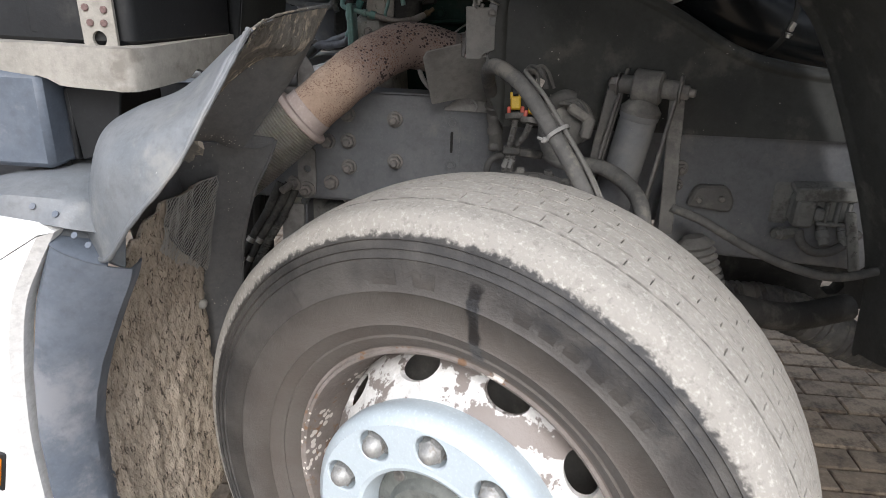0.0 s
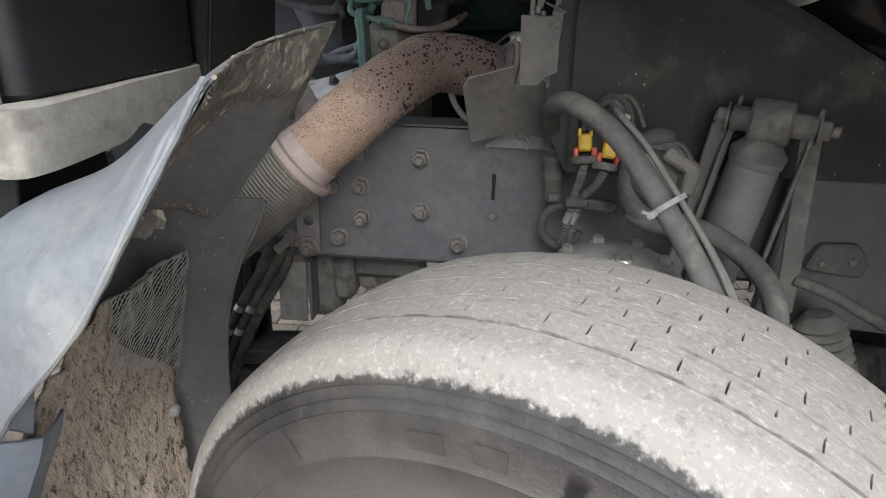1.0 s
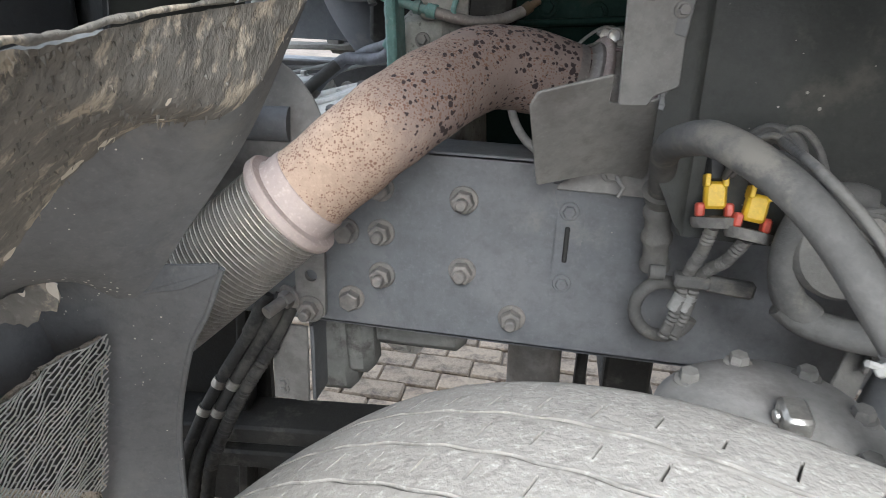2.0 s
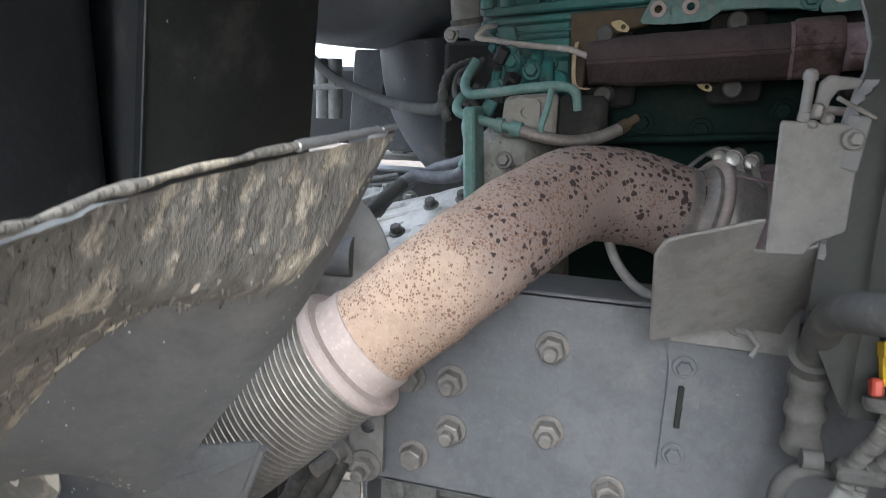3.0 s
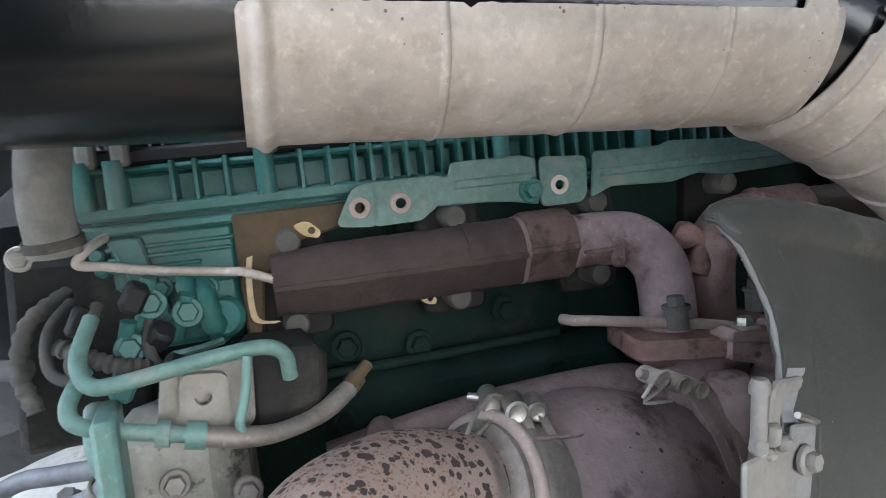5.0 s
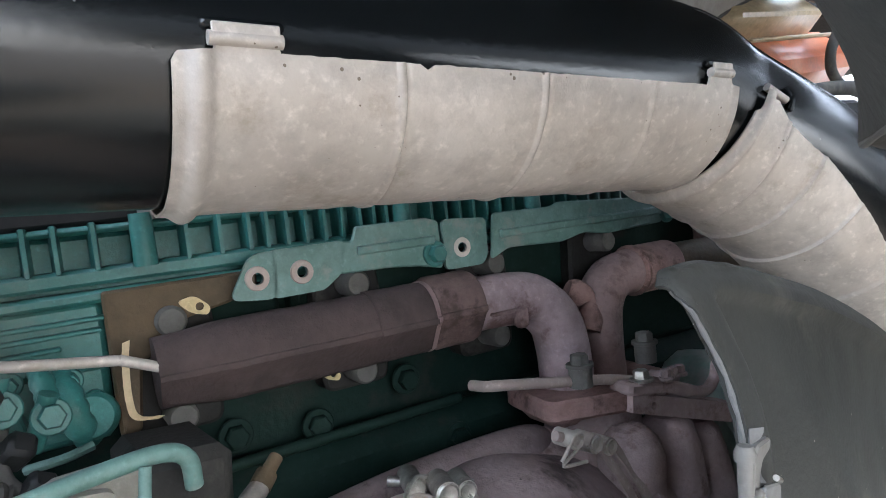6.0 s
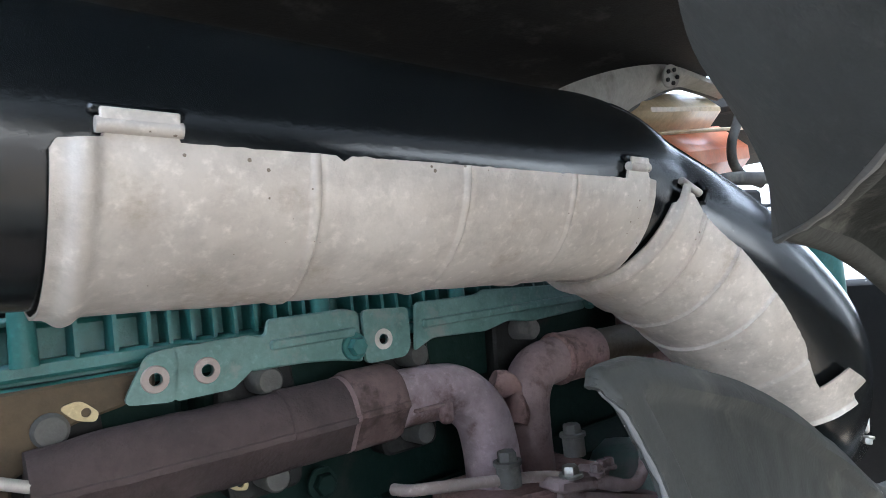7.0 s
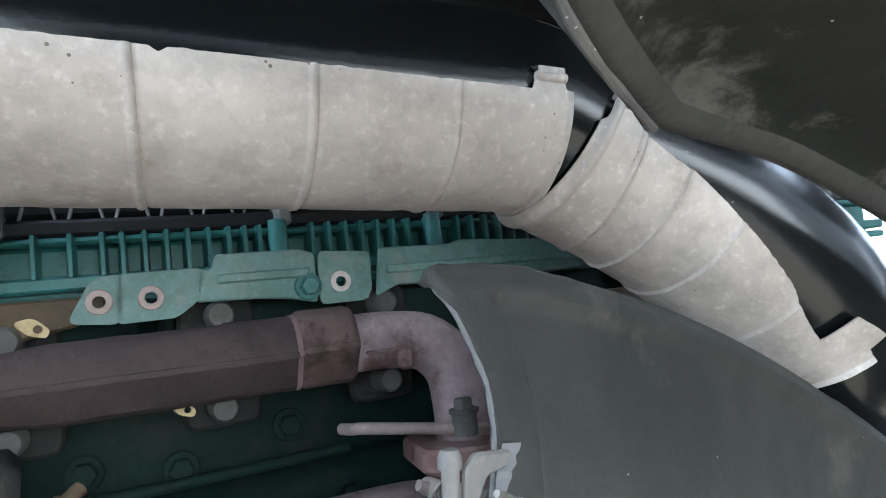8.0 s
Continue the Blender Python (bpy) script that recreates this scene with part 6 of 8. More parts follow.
side_panel = thing("side_deflector", "matt black panel hanging behind the cab mount", "deflector panel", (-0.25, 1.62, 1.18))
sp = []
for k in range(17):
    t = k / 16
    low = 1.166 + 0.024 * t
    col = []
    for q in range(17):
        z = low + (1.755 - low) * q / 16
        near_x, far_x = -0.279 + 0.135 * min(z - 1.166, 0.19), -0.249 + 0.09 * min(z - 1.19, 0.2)
        col.append(Vector((near_x + (far_x - near_x) * t + 0.003 * math.sin(math.pi * t), 1.545 + 0.147 * t - (0.012 * (1 - (z - low) / 0.03) ** 2 if z - low < 0.03 and t > 0.99 else 0), z)))
    sp.append(col)
g = Geo()
g.grid(sp, 0.004)
part("panel", g, "deflector", side_panel)
g = Geo()
g.grid([[q + Vector((-0.2 * k / 6, 0.012 + 0.03 * k / 6, 0)) if k else q for q in sp[0]] for k in range(7)], 0.004)
part("return_wall", g, "black_plastic", side_panel)
g = Geo()
g.tube([q for q in sp[0]], 0.001, 8)
part("edge_bead", g, "black_plastic", side_panel)

# boxes below the beam
low_box = thing("battery_box", "blue-grey plastic box below the beige beam", "box", (-0.8, 1.4, 1.03))
g = Geo()
g.box((0.76, 0.3, 0.13), at(-0.828, 1.435, 1.1), 0.008)
part("body", g, "trim_blue", low_box)
g = Geo()
g.prism(round_poly([(-0.44, 1.142), (-0.36, 1.142), (-0.375, 1.06), (-0.43, 1.04)], 0.004), 0.006, face(1.33), 0.0015)
g.box((0.008, 0.25, 0.1), at(-0.44, 1.45, 1.09), 0.002)
part("side_plate", g, "black_plastic", low_box)
g = Geo()
g.tube([(-0.46, 1.33, 1.16), (-0.46, 1.33, 1.02)], 0.007, 12)
part("bracket_rod", g, "dark_iron", low_box)
# slanted bar and curved shield behind the mudguard
g = Geo()
d = Vector((-0.33, 1.75, 1.095)) - Vector((-0.5, 1.72, 0.975))
g.box((0.03, 0.05, 0.26), lay(Vector((-0.415, 1.735, 1.035)), d), 0.004)
slant = thing("stay_bar", "grey steel stay bar behind the mudguard", "stay bar", (-0.5, 1.72, 0.975))
part("bar", g, "frame_grey", slant)
g = Geo()
g.bolt(lay((-0.35, 1.722, 1.08), (0, -1, 0)), 0.009, 0.008)
part("bolt", g, "bolt", slant)
g = Geo()
g.tube([(-0.46, 1.8, 1.105), (-0.27, 1.83, 1.105)], 0.02, 18)
single("air_line_pipe", g, "frame_grey", "short grey pipe along the frame rail", "pipe")
shield_rows = []
tops = spline([(-0.42, 1.85, 1.17), (-0.336, 1.85, 1.18), (-0.318, 1.85, 1.183), (-0.276, 1.848, 1.163), (-0.25, 1.845, 1.135), (-0.238, 1.842, 1.112)], 6)
for p in tops:
    shield_rows.append([p + (Vector((p.x, 1.83, 0.985)) - p) * (k / 10) + Vector((0, -0.012 * math.sin(math.pi * k / 10), 0)) for k in range(11)])
g = Geo()
g.grid(shield_rows, 0.003)
curved = thing("curved_shield", "curved grey sheet shield behind the exhaust pipe", "heat shield", (-0.33, 1.84, 0.985))
part("sheet", g, "plate_grey", curved)
g = Geo()
g.tube([r[0] for r in shield_rows], 0.0022, 8)
part("rolled_edge", g, "plate_grey", curved)

# ---- bracket plate on the rail and its slotted foot ----
plate = thing("liner_bracket", "bent grey steel bracket plate bolted to the frame rail", "bracket", (0.08, 1.87, 0.92))
g = Geo()
wing = [(0.017, 1.803, 1.062), (0.006, 1.715, 1.163), (0.012, 1.708, 1.178), (0.071, 1.735, 1.202), (0.0745, 1.752, 1.168), (0.08, 1.754, 1.166), (0.113, 1.766, 1.164), (0.128, 1.77, 1.17), (0.141, 1.776, 1.179), (0.1375, 1.8, 1.14), (0.137, 1.83, 1.1), (0.133, 1.862, 1.06), (0.085, 1.842, 1.085), (0.06, 1.83, 1.082)]
flat(g, wing, 0.003, 0.004)
part("wing", g, "plate_grey", plate)
g = Geo()
flat(g, [(0.079, 1.752, 1.258), (0.134, 1.765, 1.257), (0.136, 1.768, 1.181), (0.114, 1.763, 1.172), (0.11, 1.762, 1.163), (0.084, 1.754, 1.163)], 0.003, 0.003)
strip = part("upper_strip", g, "plate_grey", plate)
g = Geo()
g.bolt(lay((0.127, 1.76, 1.247), (0.2, -1, 0.1)), 0.005, 0.004)
part("bolt", g, "plate_grey", strip)
g = Geo()
flat(g, [(0.036, 1.868, 1.05), (0.082, 1.868, 1.084), (0.144, 1.868, 1.084), (0.146, 1.868, 1.044), (0.036, 1.868, 1.045)], 0.004, 0.002)
part("foot", g, "plate_grey", plate)
g = Geo()
g.bolt(lay((0.095, 1.865, 1.072), (0, -1, 0)), 0.009, 0.008)
g.tube([(0.098, 1.858, 1.07), (0.108, 1.842, 1.06), (0.103, 1.84, 1.05)], 0.0025, 8)
part("bolt", g, "plate_grey", plate)
g = Geo()
m = face(1.879)
outl = round_poly([(0.04, 0.905), (0.07, 0.905), (0.072, 1.02), (0.082, 1.035), (0.082, 1.05), (0.032, 1.05), (0.032, 1.035), (0.04, 1.02)], 0.003)
holed(g, outl, (0.054, 0.975), 0.0032, 0.005, m)
foot2 = part("slotted_strip", g, "frame_grey", plate)
g = Geo()
g.box((0.006, 0.003, 0.046), at(0.0535, 1.874, 0.975), 0.0014)
part("slot", g, "dark_iron", foot2)
for z in (1.018, 0.925):
    g = Geo()
    g.bolt(lay((0.0535, 1.874, z), (0, -1, 0)), 0.008, 0.004)
    part("bolt", g, "frame_grey", foot2)
# hinge that joins the liner to the bracket
clip_ob = thing("hinge_clip", "worn metal hinge clip joining liner and bracket", "clip", (0.11, 1.757, 1.26))
g = Geo()
g.tube([(0.0945, 1.757, 1.262), (0.0945, 1.757, 1.289)], 0.0036, 12)
g.lathe([(0.0001, 0.004), (0.0035, 0.003), (0.0048, 0.0), (0.0048, -0.004)], lay((0.0945, 1.757, 1.289), (0, 0, 1)), 14)
part("pin", g, "plate_grey", clip_ob)
for x, z, h in ((0.0945, 1.261, 0.009), (0.102, 1.265, 0.011), (0.109, 1.26, 0.008), (0.1, 1.256, 0.006)):
    g = Geo()
    g.box((0.0075, 0.008, h), at(x, 1.757, z, 0, 6, 0), 0.002)
    part("knuckle", g, "plate_grey", clip_ob)
g = Geo()
flat(g, [(0.1, 1.758, 1.266), (0.101, 1.758, 1.284), (0.107, 1.759, 1.289), (0.128, 1.764, 1.287), (0.126, 1.764, 1.281), (0.113, 1.761, 1.279), (0.109, 1.76, 1.272), (0.109, 1.76, 1.266)], 0.004, 0.002)
part("leaf", g, "plate_grey", clip_ob)
g = Geo()
g.prism(round_poly([(0.121, 1.227), (0.135, 1.224), (0.138, 1.262), (0.122, 1.264)], 0.003), 0.003, lay((0, 1.765, 0), (0, -1, 0)), 0.001)
part("strip", g, "dusty_plastic", clip_ob)
g = Geo()
g.tube([(0.112, 1.752, 1.274), (0.14, 1.764, 1.262)], 0.0016, 8)
part("split_pin", g, "zinc", clip_ob)

# ---- brake hoses and electrical plugs ----
hose = thing("brake_hose", "thick dusty rubber hose with two thin cables tied to it", "hose", (0.15, 1.83, 0.97))
hp = spline([(0.151, 1.828, 0.978), (0.146, 1.818, 1.025), (0.141, 1.803, 1.073), (0.13, 1.74, 1.125), (0.13, 1.66, 1.155), (0.148, 1.6, 1.167), (0.192, 1.545, 1.142), (0.242, 1.5, 1.078), (0.285, 1.473, 1.015), (0.31, 1.455, 0.96), (0.318, 1.45, 0.88)], 8)
g = Geo()
g.tube(hp[14:], 0.013, 20)
part("hose", g, "rubber", hose)
g = Geo()
g.tube(hp[:17], lambda s: 0.0135 + (0.003 if int(s * 9) % 3 == 0 else 0.0) + (0.0025 if s > 0.85 else 0), 20)
part("crimp_fitting", g, "dusty_iron", hose)
for k, off in enumerate((Vector((0.014, -0.002, 0.012)), Vector((0.022, -0.004, 0.002)))):
    g = Geo()
    run = [p + off for p in hp[44:]]
    run = [hp[40] + Vector((0.05, 0.05, -0.005 - 0.01 * k)), hp[42] + Vector((0.03, 0.02, 0.01 - 0.008 * k))] + run
    g.tube(spline(run[::4] + [run[-1]], 5), 0.0036, 10)
    part("cable", g, "dusty_iron", hose)
g = Geo()
dzip = (hp[57] - hp[55]).normalized()
g.lathe([(0.0185, -0.003), (0.0205, -0.003), (0.0205, 0.003), (0.0185, 0.003)], lay(hp[56] + Vector((0.006, -0.001, 0.003)), dzip), 20, close=True)
g.box((0.012, 0.01, 0.008), lay(hp[56] + Vector((-0.014, -0.014, -0.006)), dzip), 0.002)
g.tube([hp[56] + Vector((-0.014, -0.014, -0.006)), hp[56] + Vector((-0.026, -0.018, -0.002))], 0.0022, 6)
part("cable_tie", g, "cable", hose, "pale plastic cable tie")

g = Geo()
g.tube(spline([(0.25, 1.72, 1.0), (0.27, 1.715, 0.987), (0.3, 1.70, 0.985), (0.35, 1.685, 0.985), (0.388, 1.64, 0.972), (0.408, 1.575, 0.95), (0.412, 1.54, 0.9), (0.41, 1.53, 0.8)], 8), 0.0145, 18)
single("air_hose", g, "rubber", "dusty black rubber air hose curving down", "hose")
g = Geo()
g.tube(spline([(0.29, 1.70, 1.105), (0.27, 1.70, 1.108), (0.25, 1.71, 1.09), (0.243, 1.715, 1.05), (0.252, 1.715, 1.01), (0.275, 1.715, 0.99)], 8), 0.0145, 18)
single("bent_hose", g, "rubber", "dusty bent rubber hose behind the plugs", "hose")
hubp = thing("slack_sensor", "dusty round sensor housing behind the hoses", "sensor", (0.26, 1.68, 1.03))
g = Geo()
g.lathe([(0.0001, 0.03), (0.02, 0.03), (0.03, 0.024), (0.042, 0.02), (0.046, 0.012), (0.046, -0.02), (0.0001, -0.02)], lay((0.285, 1.72, 1.06), (0.1, -1, 0.15)), 28)
part("housing", g, "dusty_iron", hubp)
g = Geo()
g.box((0.05, 0.03, 0.02), at(0.3, 1.68, 1.085, 0, 30, 0), 0.005)
g.box((0.02, 0.025, 0.04), at(0.315, 1.675, 1.06, 0, 10, 0), 0.004)
part("lever", g, "dusty_iron", hubp)
for i in range(3):
    g = Geo()
    g.tube(spline([(0.262, 1.68, 1.1), (0.282 + 0.006 * i, 1.672, 1.1 + 0.004 * i), (0.305 + 0.004 * i, 1.67, 1.085), (0.318, 1.672, 1.07)], 6), 0.003, 8)
    part("wire", g, "rubber", hubp)
wires = thing("wire_bundle", "bundle of dusty black wires looped above the plugs", "wires", (0.215, 1.72, 1.1))
rnd = random.Random(12)
for i in range(6):
    g = Geo()
    o = Vector((rnd.uniform(-0.012, 0.012), rnd.uniform(-0.01, 0.01), rnd.uniform(-0.006, 0.01)))
    g.tube(spline([Vector((0.19, 1.755, 1.105)) + o * 0.3, Vector((0.198, 1.735, 1.135)) + o, Vector((0.213, 1.715, 1.155)) + o, Vector((0.228, 1.705, 1.145)) + o, Vector((0.235, 1.7, 1.115)) + o * 1.5], 6), 0.003, 8)
    part("wire", g, "rubber", wires)
g = Geo()
g.box((0.016, 0.006, 0.022), at(0.222, 1.7, 1.13, 0, 25, 0), 0.002)
part("tag", g, "shield", wires)


def plug(x, y, z, lean):
    t = thing("electrical_plug", "yellow and red electrical plug on a ribbed cable", "plug", (x, y, z - 0.02), "plugs by the frame rail")
    m0 = at(x, y, z, -18, lean, 0)
    g = Geo()
    g.box((0.02, 0.014, 0.026), m0, 0.003)
    g.box((0.005, 0.016, 0.012), m0 @ Matrix.Translation((-0.008, -0.001, 0.014)), 0.001)
    g.box((0.005, 0.016, 0.012), m0 @ Matrix.Translation((0.008, -0.001, 0.014)), 0.001)
    part("yellow_lock", g, "yellow", t)
    for s in (-1, 1):
        g = Geo()
        g.box((0.008, 0.012, 0.014), m0 @ Matrix.Translation((0.013 * s, 0.0, -0.014)), 0.002)
        part("red_clip", g, "red", t)
    g = Geo()
    g.box((0.018, 0.02, 0.03), m0 @ Matrix.Translation((0, 0.004, 0.027)), 0.004)
    part("plug_body", g, "black_plastic", t)
    g = Geo()
    g.lathe([(0.0001, -0.004), (0.019, -0.004), (0.021, 0), (0.021, 0.006), (0.0001, 0.008)], m0 @ Matrix.Translation((0, 0.001, -0.027)), 22)
    part("collar", g, "dusty_iron", t)
    top = m0 @ Vector((0, 0.001, -0.03))
    low_ = Vector((0.178 + (x - 0.184) * 0.3, 1.787, 0.985))
    g = Geo()
    g.tube(spline([top, top.lerp(low_, 0.35) + Vector((0, 0, -0.006)), top.lerp(low_, 0.7), low_, low_ + Vector((-0.004, 0, -0.035)), low_ + Vector((-0.012, 0.002, -0.07))], 14), lambda s: 0.0062 + 0.0008 * math.sin(s * 240), 12)
    part("ribbed_cable", g, "dusty_iron", t)
    g = Geo()
    g.tube([low_ + Vector((-0.002, 0, -0.018)), low_ + Vector((-0.008, 0, -0.036))], 0.0068, 12)
    part("white_sleeve", g, "cable", t)
    return t


plug(0.184, 1.763, 1.084, -4)
plug(0.219, 1.752, 1.078, 8)
g = Geo()
g.box((0.036, 0.02, 0.014), at(0.183, 1.785, 0.985), 0.003)
g.box((0.05, 0.012, 0.018), at(0.222, 1.79, 0.98, 0, 5, 0), 0.003)
g.tube([(0.14, 1.785, 0.99), (0.155, 1.785, 0.99)], 0.008, 12)
single("cable_clamp", g, "rubber", "black plastic cable clamp block", "clamp")
g = Geo()
ringpts = [(0.166 + 0.031 * math.cos(a), 1.815, 0.934 + 0.033 * math.sin(a)) for a in [radians(70 + 12 * k) for k in range(24)]]
g.tube(ringpts, 0.0075, 12)
single("cable_loop", g, "rubber", "black rubber hose looped against the frame rail", "hose")

# ---- shock absorber between two flat struts ----
shock = thing("shock_absorber", "dusty grey shock absorber on a cross pin between two struts", "shock absorber", (0.37, 1.75, 0.7))
sl, sr = Vector((0.374, 1.745, 1.132)), Vector((0.478, 1.706, 1.128))
pd = (sr - sl).normalized()
eye_c = Vector((0.424, 1.727, 1.131))
g = Geo()
g.lathe([(0.0001, -0.027), (0.026, -0.027), (0.031, -0.023), (0.031, 0.023), (0.026, 0.027), (0.0001, 0.027)], lay(eye_c, pd), 30)
part("eye", g, "dusty_iron", shock)
g = Geo()
g.tube([sl - pd * 0.005, sr + pd * 0.012], 0.0105, 18)
g.tube([eye_c - pd * 0.05, eye_c - pd * 0.026], 0.017, 18)
g.tube([eye_c + pd * 0.026, eye_c + pd * 0.055], 0.0175, 18)
pin = part("cross_pin", g, "dusty_iron", shock)
for p, s in ((sl, -1), (sr, 1)):
    g = Geo()
    g.bolt(lay(p, pd * s), 0.0145, 0.013, True, 0.012 if s > 0 else 0.004)
    part("nut", g, "bolt", pin)
bd = Vector((0.362, 1.755, 0.7)) - eye_c
bd.normalize()
g = Geo()
g.lathe([(0.0001, 0.03), (0.02, 0.03), (0.022, 0.036), (0.034, 0.04), (0.0365, 0.045), (0.0365, 0.058), (0.034, 0.062), (0.035, 0.068), (0.035, 0.3), (0.031, 0.31), (0.0001, 0.31)], lay(eye_c, bd), 36)
part("cylinder", g, "frame_grey", shock)
g = Geo()
g.lathe([(0.02, 0.02), (0.032, 0.035), (0.038, 0.042), (0.0375, 0.05), (0.02, 0.05)], lay(eye_c, bd), 36)
part("dust_cap", g, "dusty_iron", shock)
for top_, bot_, w in (((0.385, 1.755, 1.15), (0.342, 1.742, 0.93), 0.024), ((0.476, 1.712, 1.145), (0.446, 1.735, 0.88), 0.03)):
    a, b = Vector(top_), Vector(bot_)
    d = (b - a).normalized()
    side = pd
    nrm = d.cross(side).normalized()
    g = Geo()
    L = (b - a).length
    mm = Matrix((nrm, d, side)).transposed().to_4x4()
    mm.translation = a
    g.prism(round_poly([(-w / 2, -0.012), (w / 2, -0.012), (w / 2, 0.045), (w / 2 + 0.006, 0.06), (w / 2 + 0.006, L), (-w / 2 - 0.006, L), (-w / 2 - 0.006, 0.06), (-w / 2, 0.045)], 0.008), 0.006, mm, 0.0015)
    part("strut", g, "dusty_iron", shock)
for y, outline in ((1.752, [(0.354, 1.122), (0.362, 1.128), (0.387, 1.126), (0.36, 0.967), (0.344, 0.86), (0.317, 0.86), (0.333, 0.967)]), (1.722, [(0.464, 1.112), (0.492, 1.113), (0.505, 0.935), (0.51, 0.85), (0.482, 0.85), (0.477, 0.935)])):
    g = Geo()
    g.prism(round_poly(outline, 0.004), 0.006, face(y), 0.0015)
    part("strut_flange", g, "dusty_iron", shock)

# ---- brake chamber behind the tyre ----
brake = thing("brake_chamber", "dusty round brake chamber lid with bolts behind the tyre", "brake chamber", (0.21, 1.575, 0.8))
bm_ = lay((0.212, 1.575, 0.955), (-0.05, -0.12, 1))
g = Geo()
g.lathe([(0.0001, 0.022), (0.03, 0.024), (0.05, 0.02), (0.075, 0.014), (0.082, 0.008), (0.086, 0.004), (0.086, -0.02), (0.08, -0.03), (0.07, -0.16), (0.0001, -0.16)], bm_, 40)
part("housing", g, "plate_grey", brake)
for k in range(8):
    a = radians(45 * k + 10)
    g = Geo()
    g.bolt(bm_ @ Matrix.Translation((0.066 * math.cos(a), 0.066 * math.sin(a), 0.014)), 0.008, 0.008)
    part("bolt", g, "dusty_iron", brake)
g = Geo()
g.box((0.028, 0.02, 0.018), bm_ @ Matrix.Translation((0.012, 0.01, 0.03)), 0.003)
g.disc(0.005, 0.003, bm_ @ Matrix.Translation((0.012, -0.001, 0.03)) @ pose(0, 0, 0, 90, 0, 0), 12, 0.001)
part("fitting", g, "zinc", brake, "bright metal square fitting")

# ---- front of the frame: bracket plate, valve, hoses, boot ----
front = thing("front_frame_bracket", "dusty grey cast bracket plate on the frame front", "bracket", (0.68, 1.8, 0.75))
g = Geo()
g.prism(round_poly([(0.5, 0.78), (0.95, 0.76), (0.96, 0.95), (0.85, 1.04), (0.52, 1.036)], 0.02), 0.03, face(1.85), 0.004)
part("plate", g, "frame_grey", front)
for x, z, r in ((0.531, 0.96, 0.012), (0.53, 0.925, 0.009), (0.575, 0.9, 0.012), (0.62, 0.905, 0.012)):
    g = Geo()
    g.bolt(lay((x, 1.819, z), (0, -1, 0)), r, 0.012, True, 0.01)
    part("bolt", g, "bolt", front)
g = Geo()
g.prism(round_poly([(0.552, 0.885), (0.568, 0.93), (0.63, 0.932), (0.648, 0.9), (0.642, 0.875)], 0.012), 0.02, face(1.82), 0.004)
part("lug", g, "dusty_iron", front)
valve = thing("relay_valve", "dusty grey air relay valve with ports and fittings", "valve", (0.83, 1.85, 0.78))
g = Geo()
g.box((0.125, 0.07, 0.065), at(0.822, 1.836, 0.893), 0.01)
g.box((0.045, 0.06, 0.095), at(0.747, 1.845, 0.9), 0.008)
part("body", g, "valve", valve)
g = Geo()
g.box((0.122, 0.09, 0.012), at(0.817, 1.83, 0.946, 14, -3, 0), 0.004)
g.box((0.122, 0.012, 0.03), at(0.82, 1.79, 0.93, 0, -3, 0), 0.004)
lid_v = part("lid", g, "valve", valve, "dusty flat lid")
for x in (0.772, 0.817, 0.862):
    g = Geo()
    g.bolt(at(x, 1.835, 0.953, 14, 0, 0), 0.008, 0.008)
    part("screw", g, "bolt", lid_v)
g = Geo()
g.box((0.04, 0.03, 0.06), at(0.783, 1.795, 0.889), 0.006)
g.box((0.02, 0.03, 0.026), at(0.81, 1.79, 0.89), 0.005)
part("solenoid", g, "valve", valve)
for x, h in ((0.828, 0.05), (0.85, 0.058), (0.872, 0.05)):
    g = Geo()
    g.box((0.008, 0.016, h), at(x, 1.797, 0.888), 0.003)
    part("rib", g, "valve", valve)
g = Geo()
g.box((0.075, 0.014, 0.009), at(0.85, 1.795, 0.868), 0.003)
part("rib", g, "valve", valve)
for x, z, r, d in ((0.772, 0.842, 0.014, (-1, -0.35, -0.05)), (0.83, 0.858, 0.013, (0.1, -0.7, -1)), (0.87, 0.86, 0.012, (0.2, -0.6, -1))):
    g = Geo()
    g.lathe([(0.0001, 0.04), (r * 0.7, 0.04), (r * 0.8, 0.036), (r * 0.8, 0.028), (r, 0.026), (r, 0.01), (r * 0.85, 0.008), (r * 0.85, -0.012), (0.0001, -0.012)], lay((x, 1.805, z), d), 6 if r > 0.0135 else 16)
    part("port", g, "valve", valve)
g = Geo()
g.tube(spline([(0.785, 1.8, 0.848), (0.792, 1.79, 0.825), (0.815, 1.785, 0.81), (0.845, 1.785, 0.81), (0.877, 1.79, 0.827), (0.91, 1.81, 0.845)], 6), 0.0095, 14)
part("elbow_hose", g, "rubber", valve)
g = Geo()
strap = [(0.855, 0.9), (0.877, 0.9), (0.915, 0.775), (0.893, 0.772)]
g.prism(round_poly(strap, 0.004), 0.006, face(1.782), 0.001)
clip_v = part("strap", g, "valve", valve, "slotted steel strap")
for f in (0.2, 0.45, 0.7):
    g = Geo()
    g.box((0.008, 0.004, 0.016), at(0.866 + 0.038 * f, 1.778, 0.9 - 0.126 * f, 0, 17, 0), 0.001)
    part("slot", g, "dark_iron", clip_v)
g = Geo()
g.tube(spline([(0.5, 1.72, 0.905), (0.56, 1.71, 0.885), (0.64, 1.7, 0.845), (0.74, 1.7, 0.805), (0.83, 1.7, 0.79), (0.92, 1.71, 0.81), (1.0, 1.75, 0.83)], 8), 0.009, 14)
single("cable_conduit", g, "rubber", "dusty black cable conduit sagging across the frame", "cable")
g = Geo()
prof = [(0.0001, 0.0)]
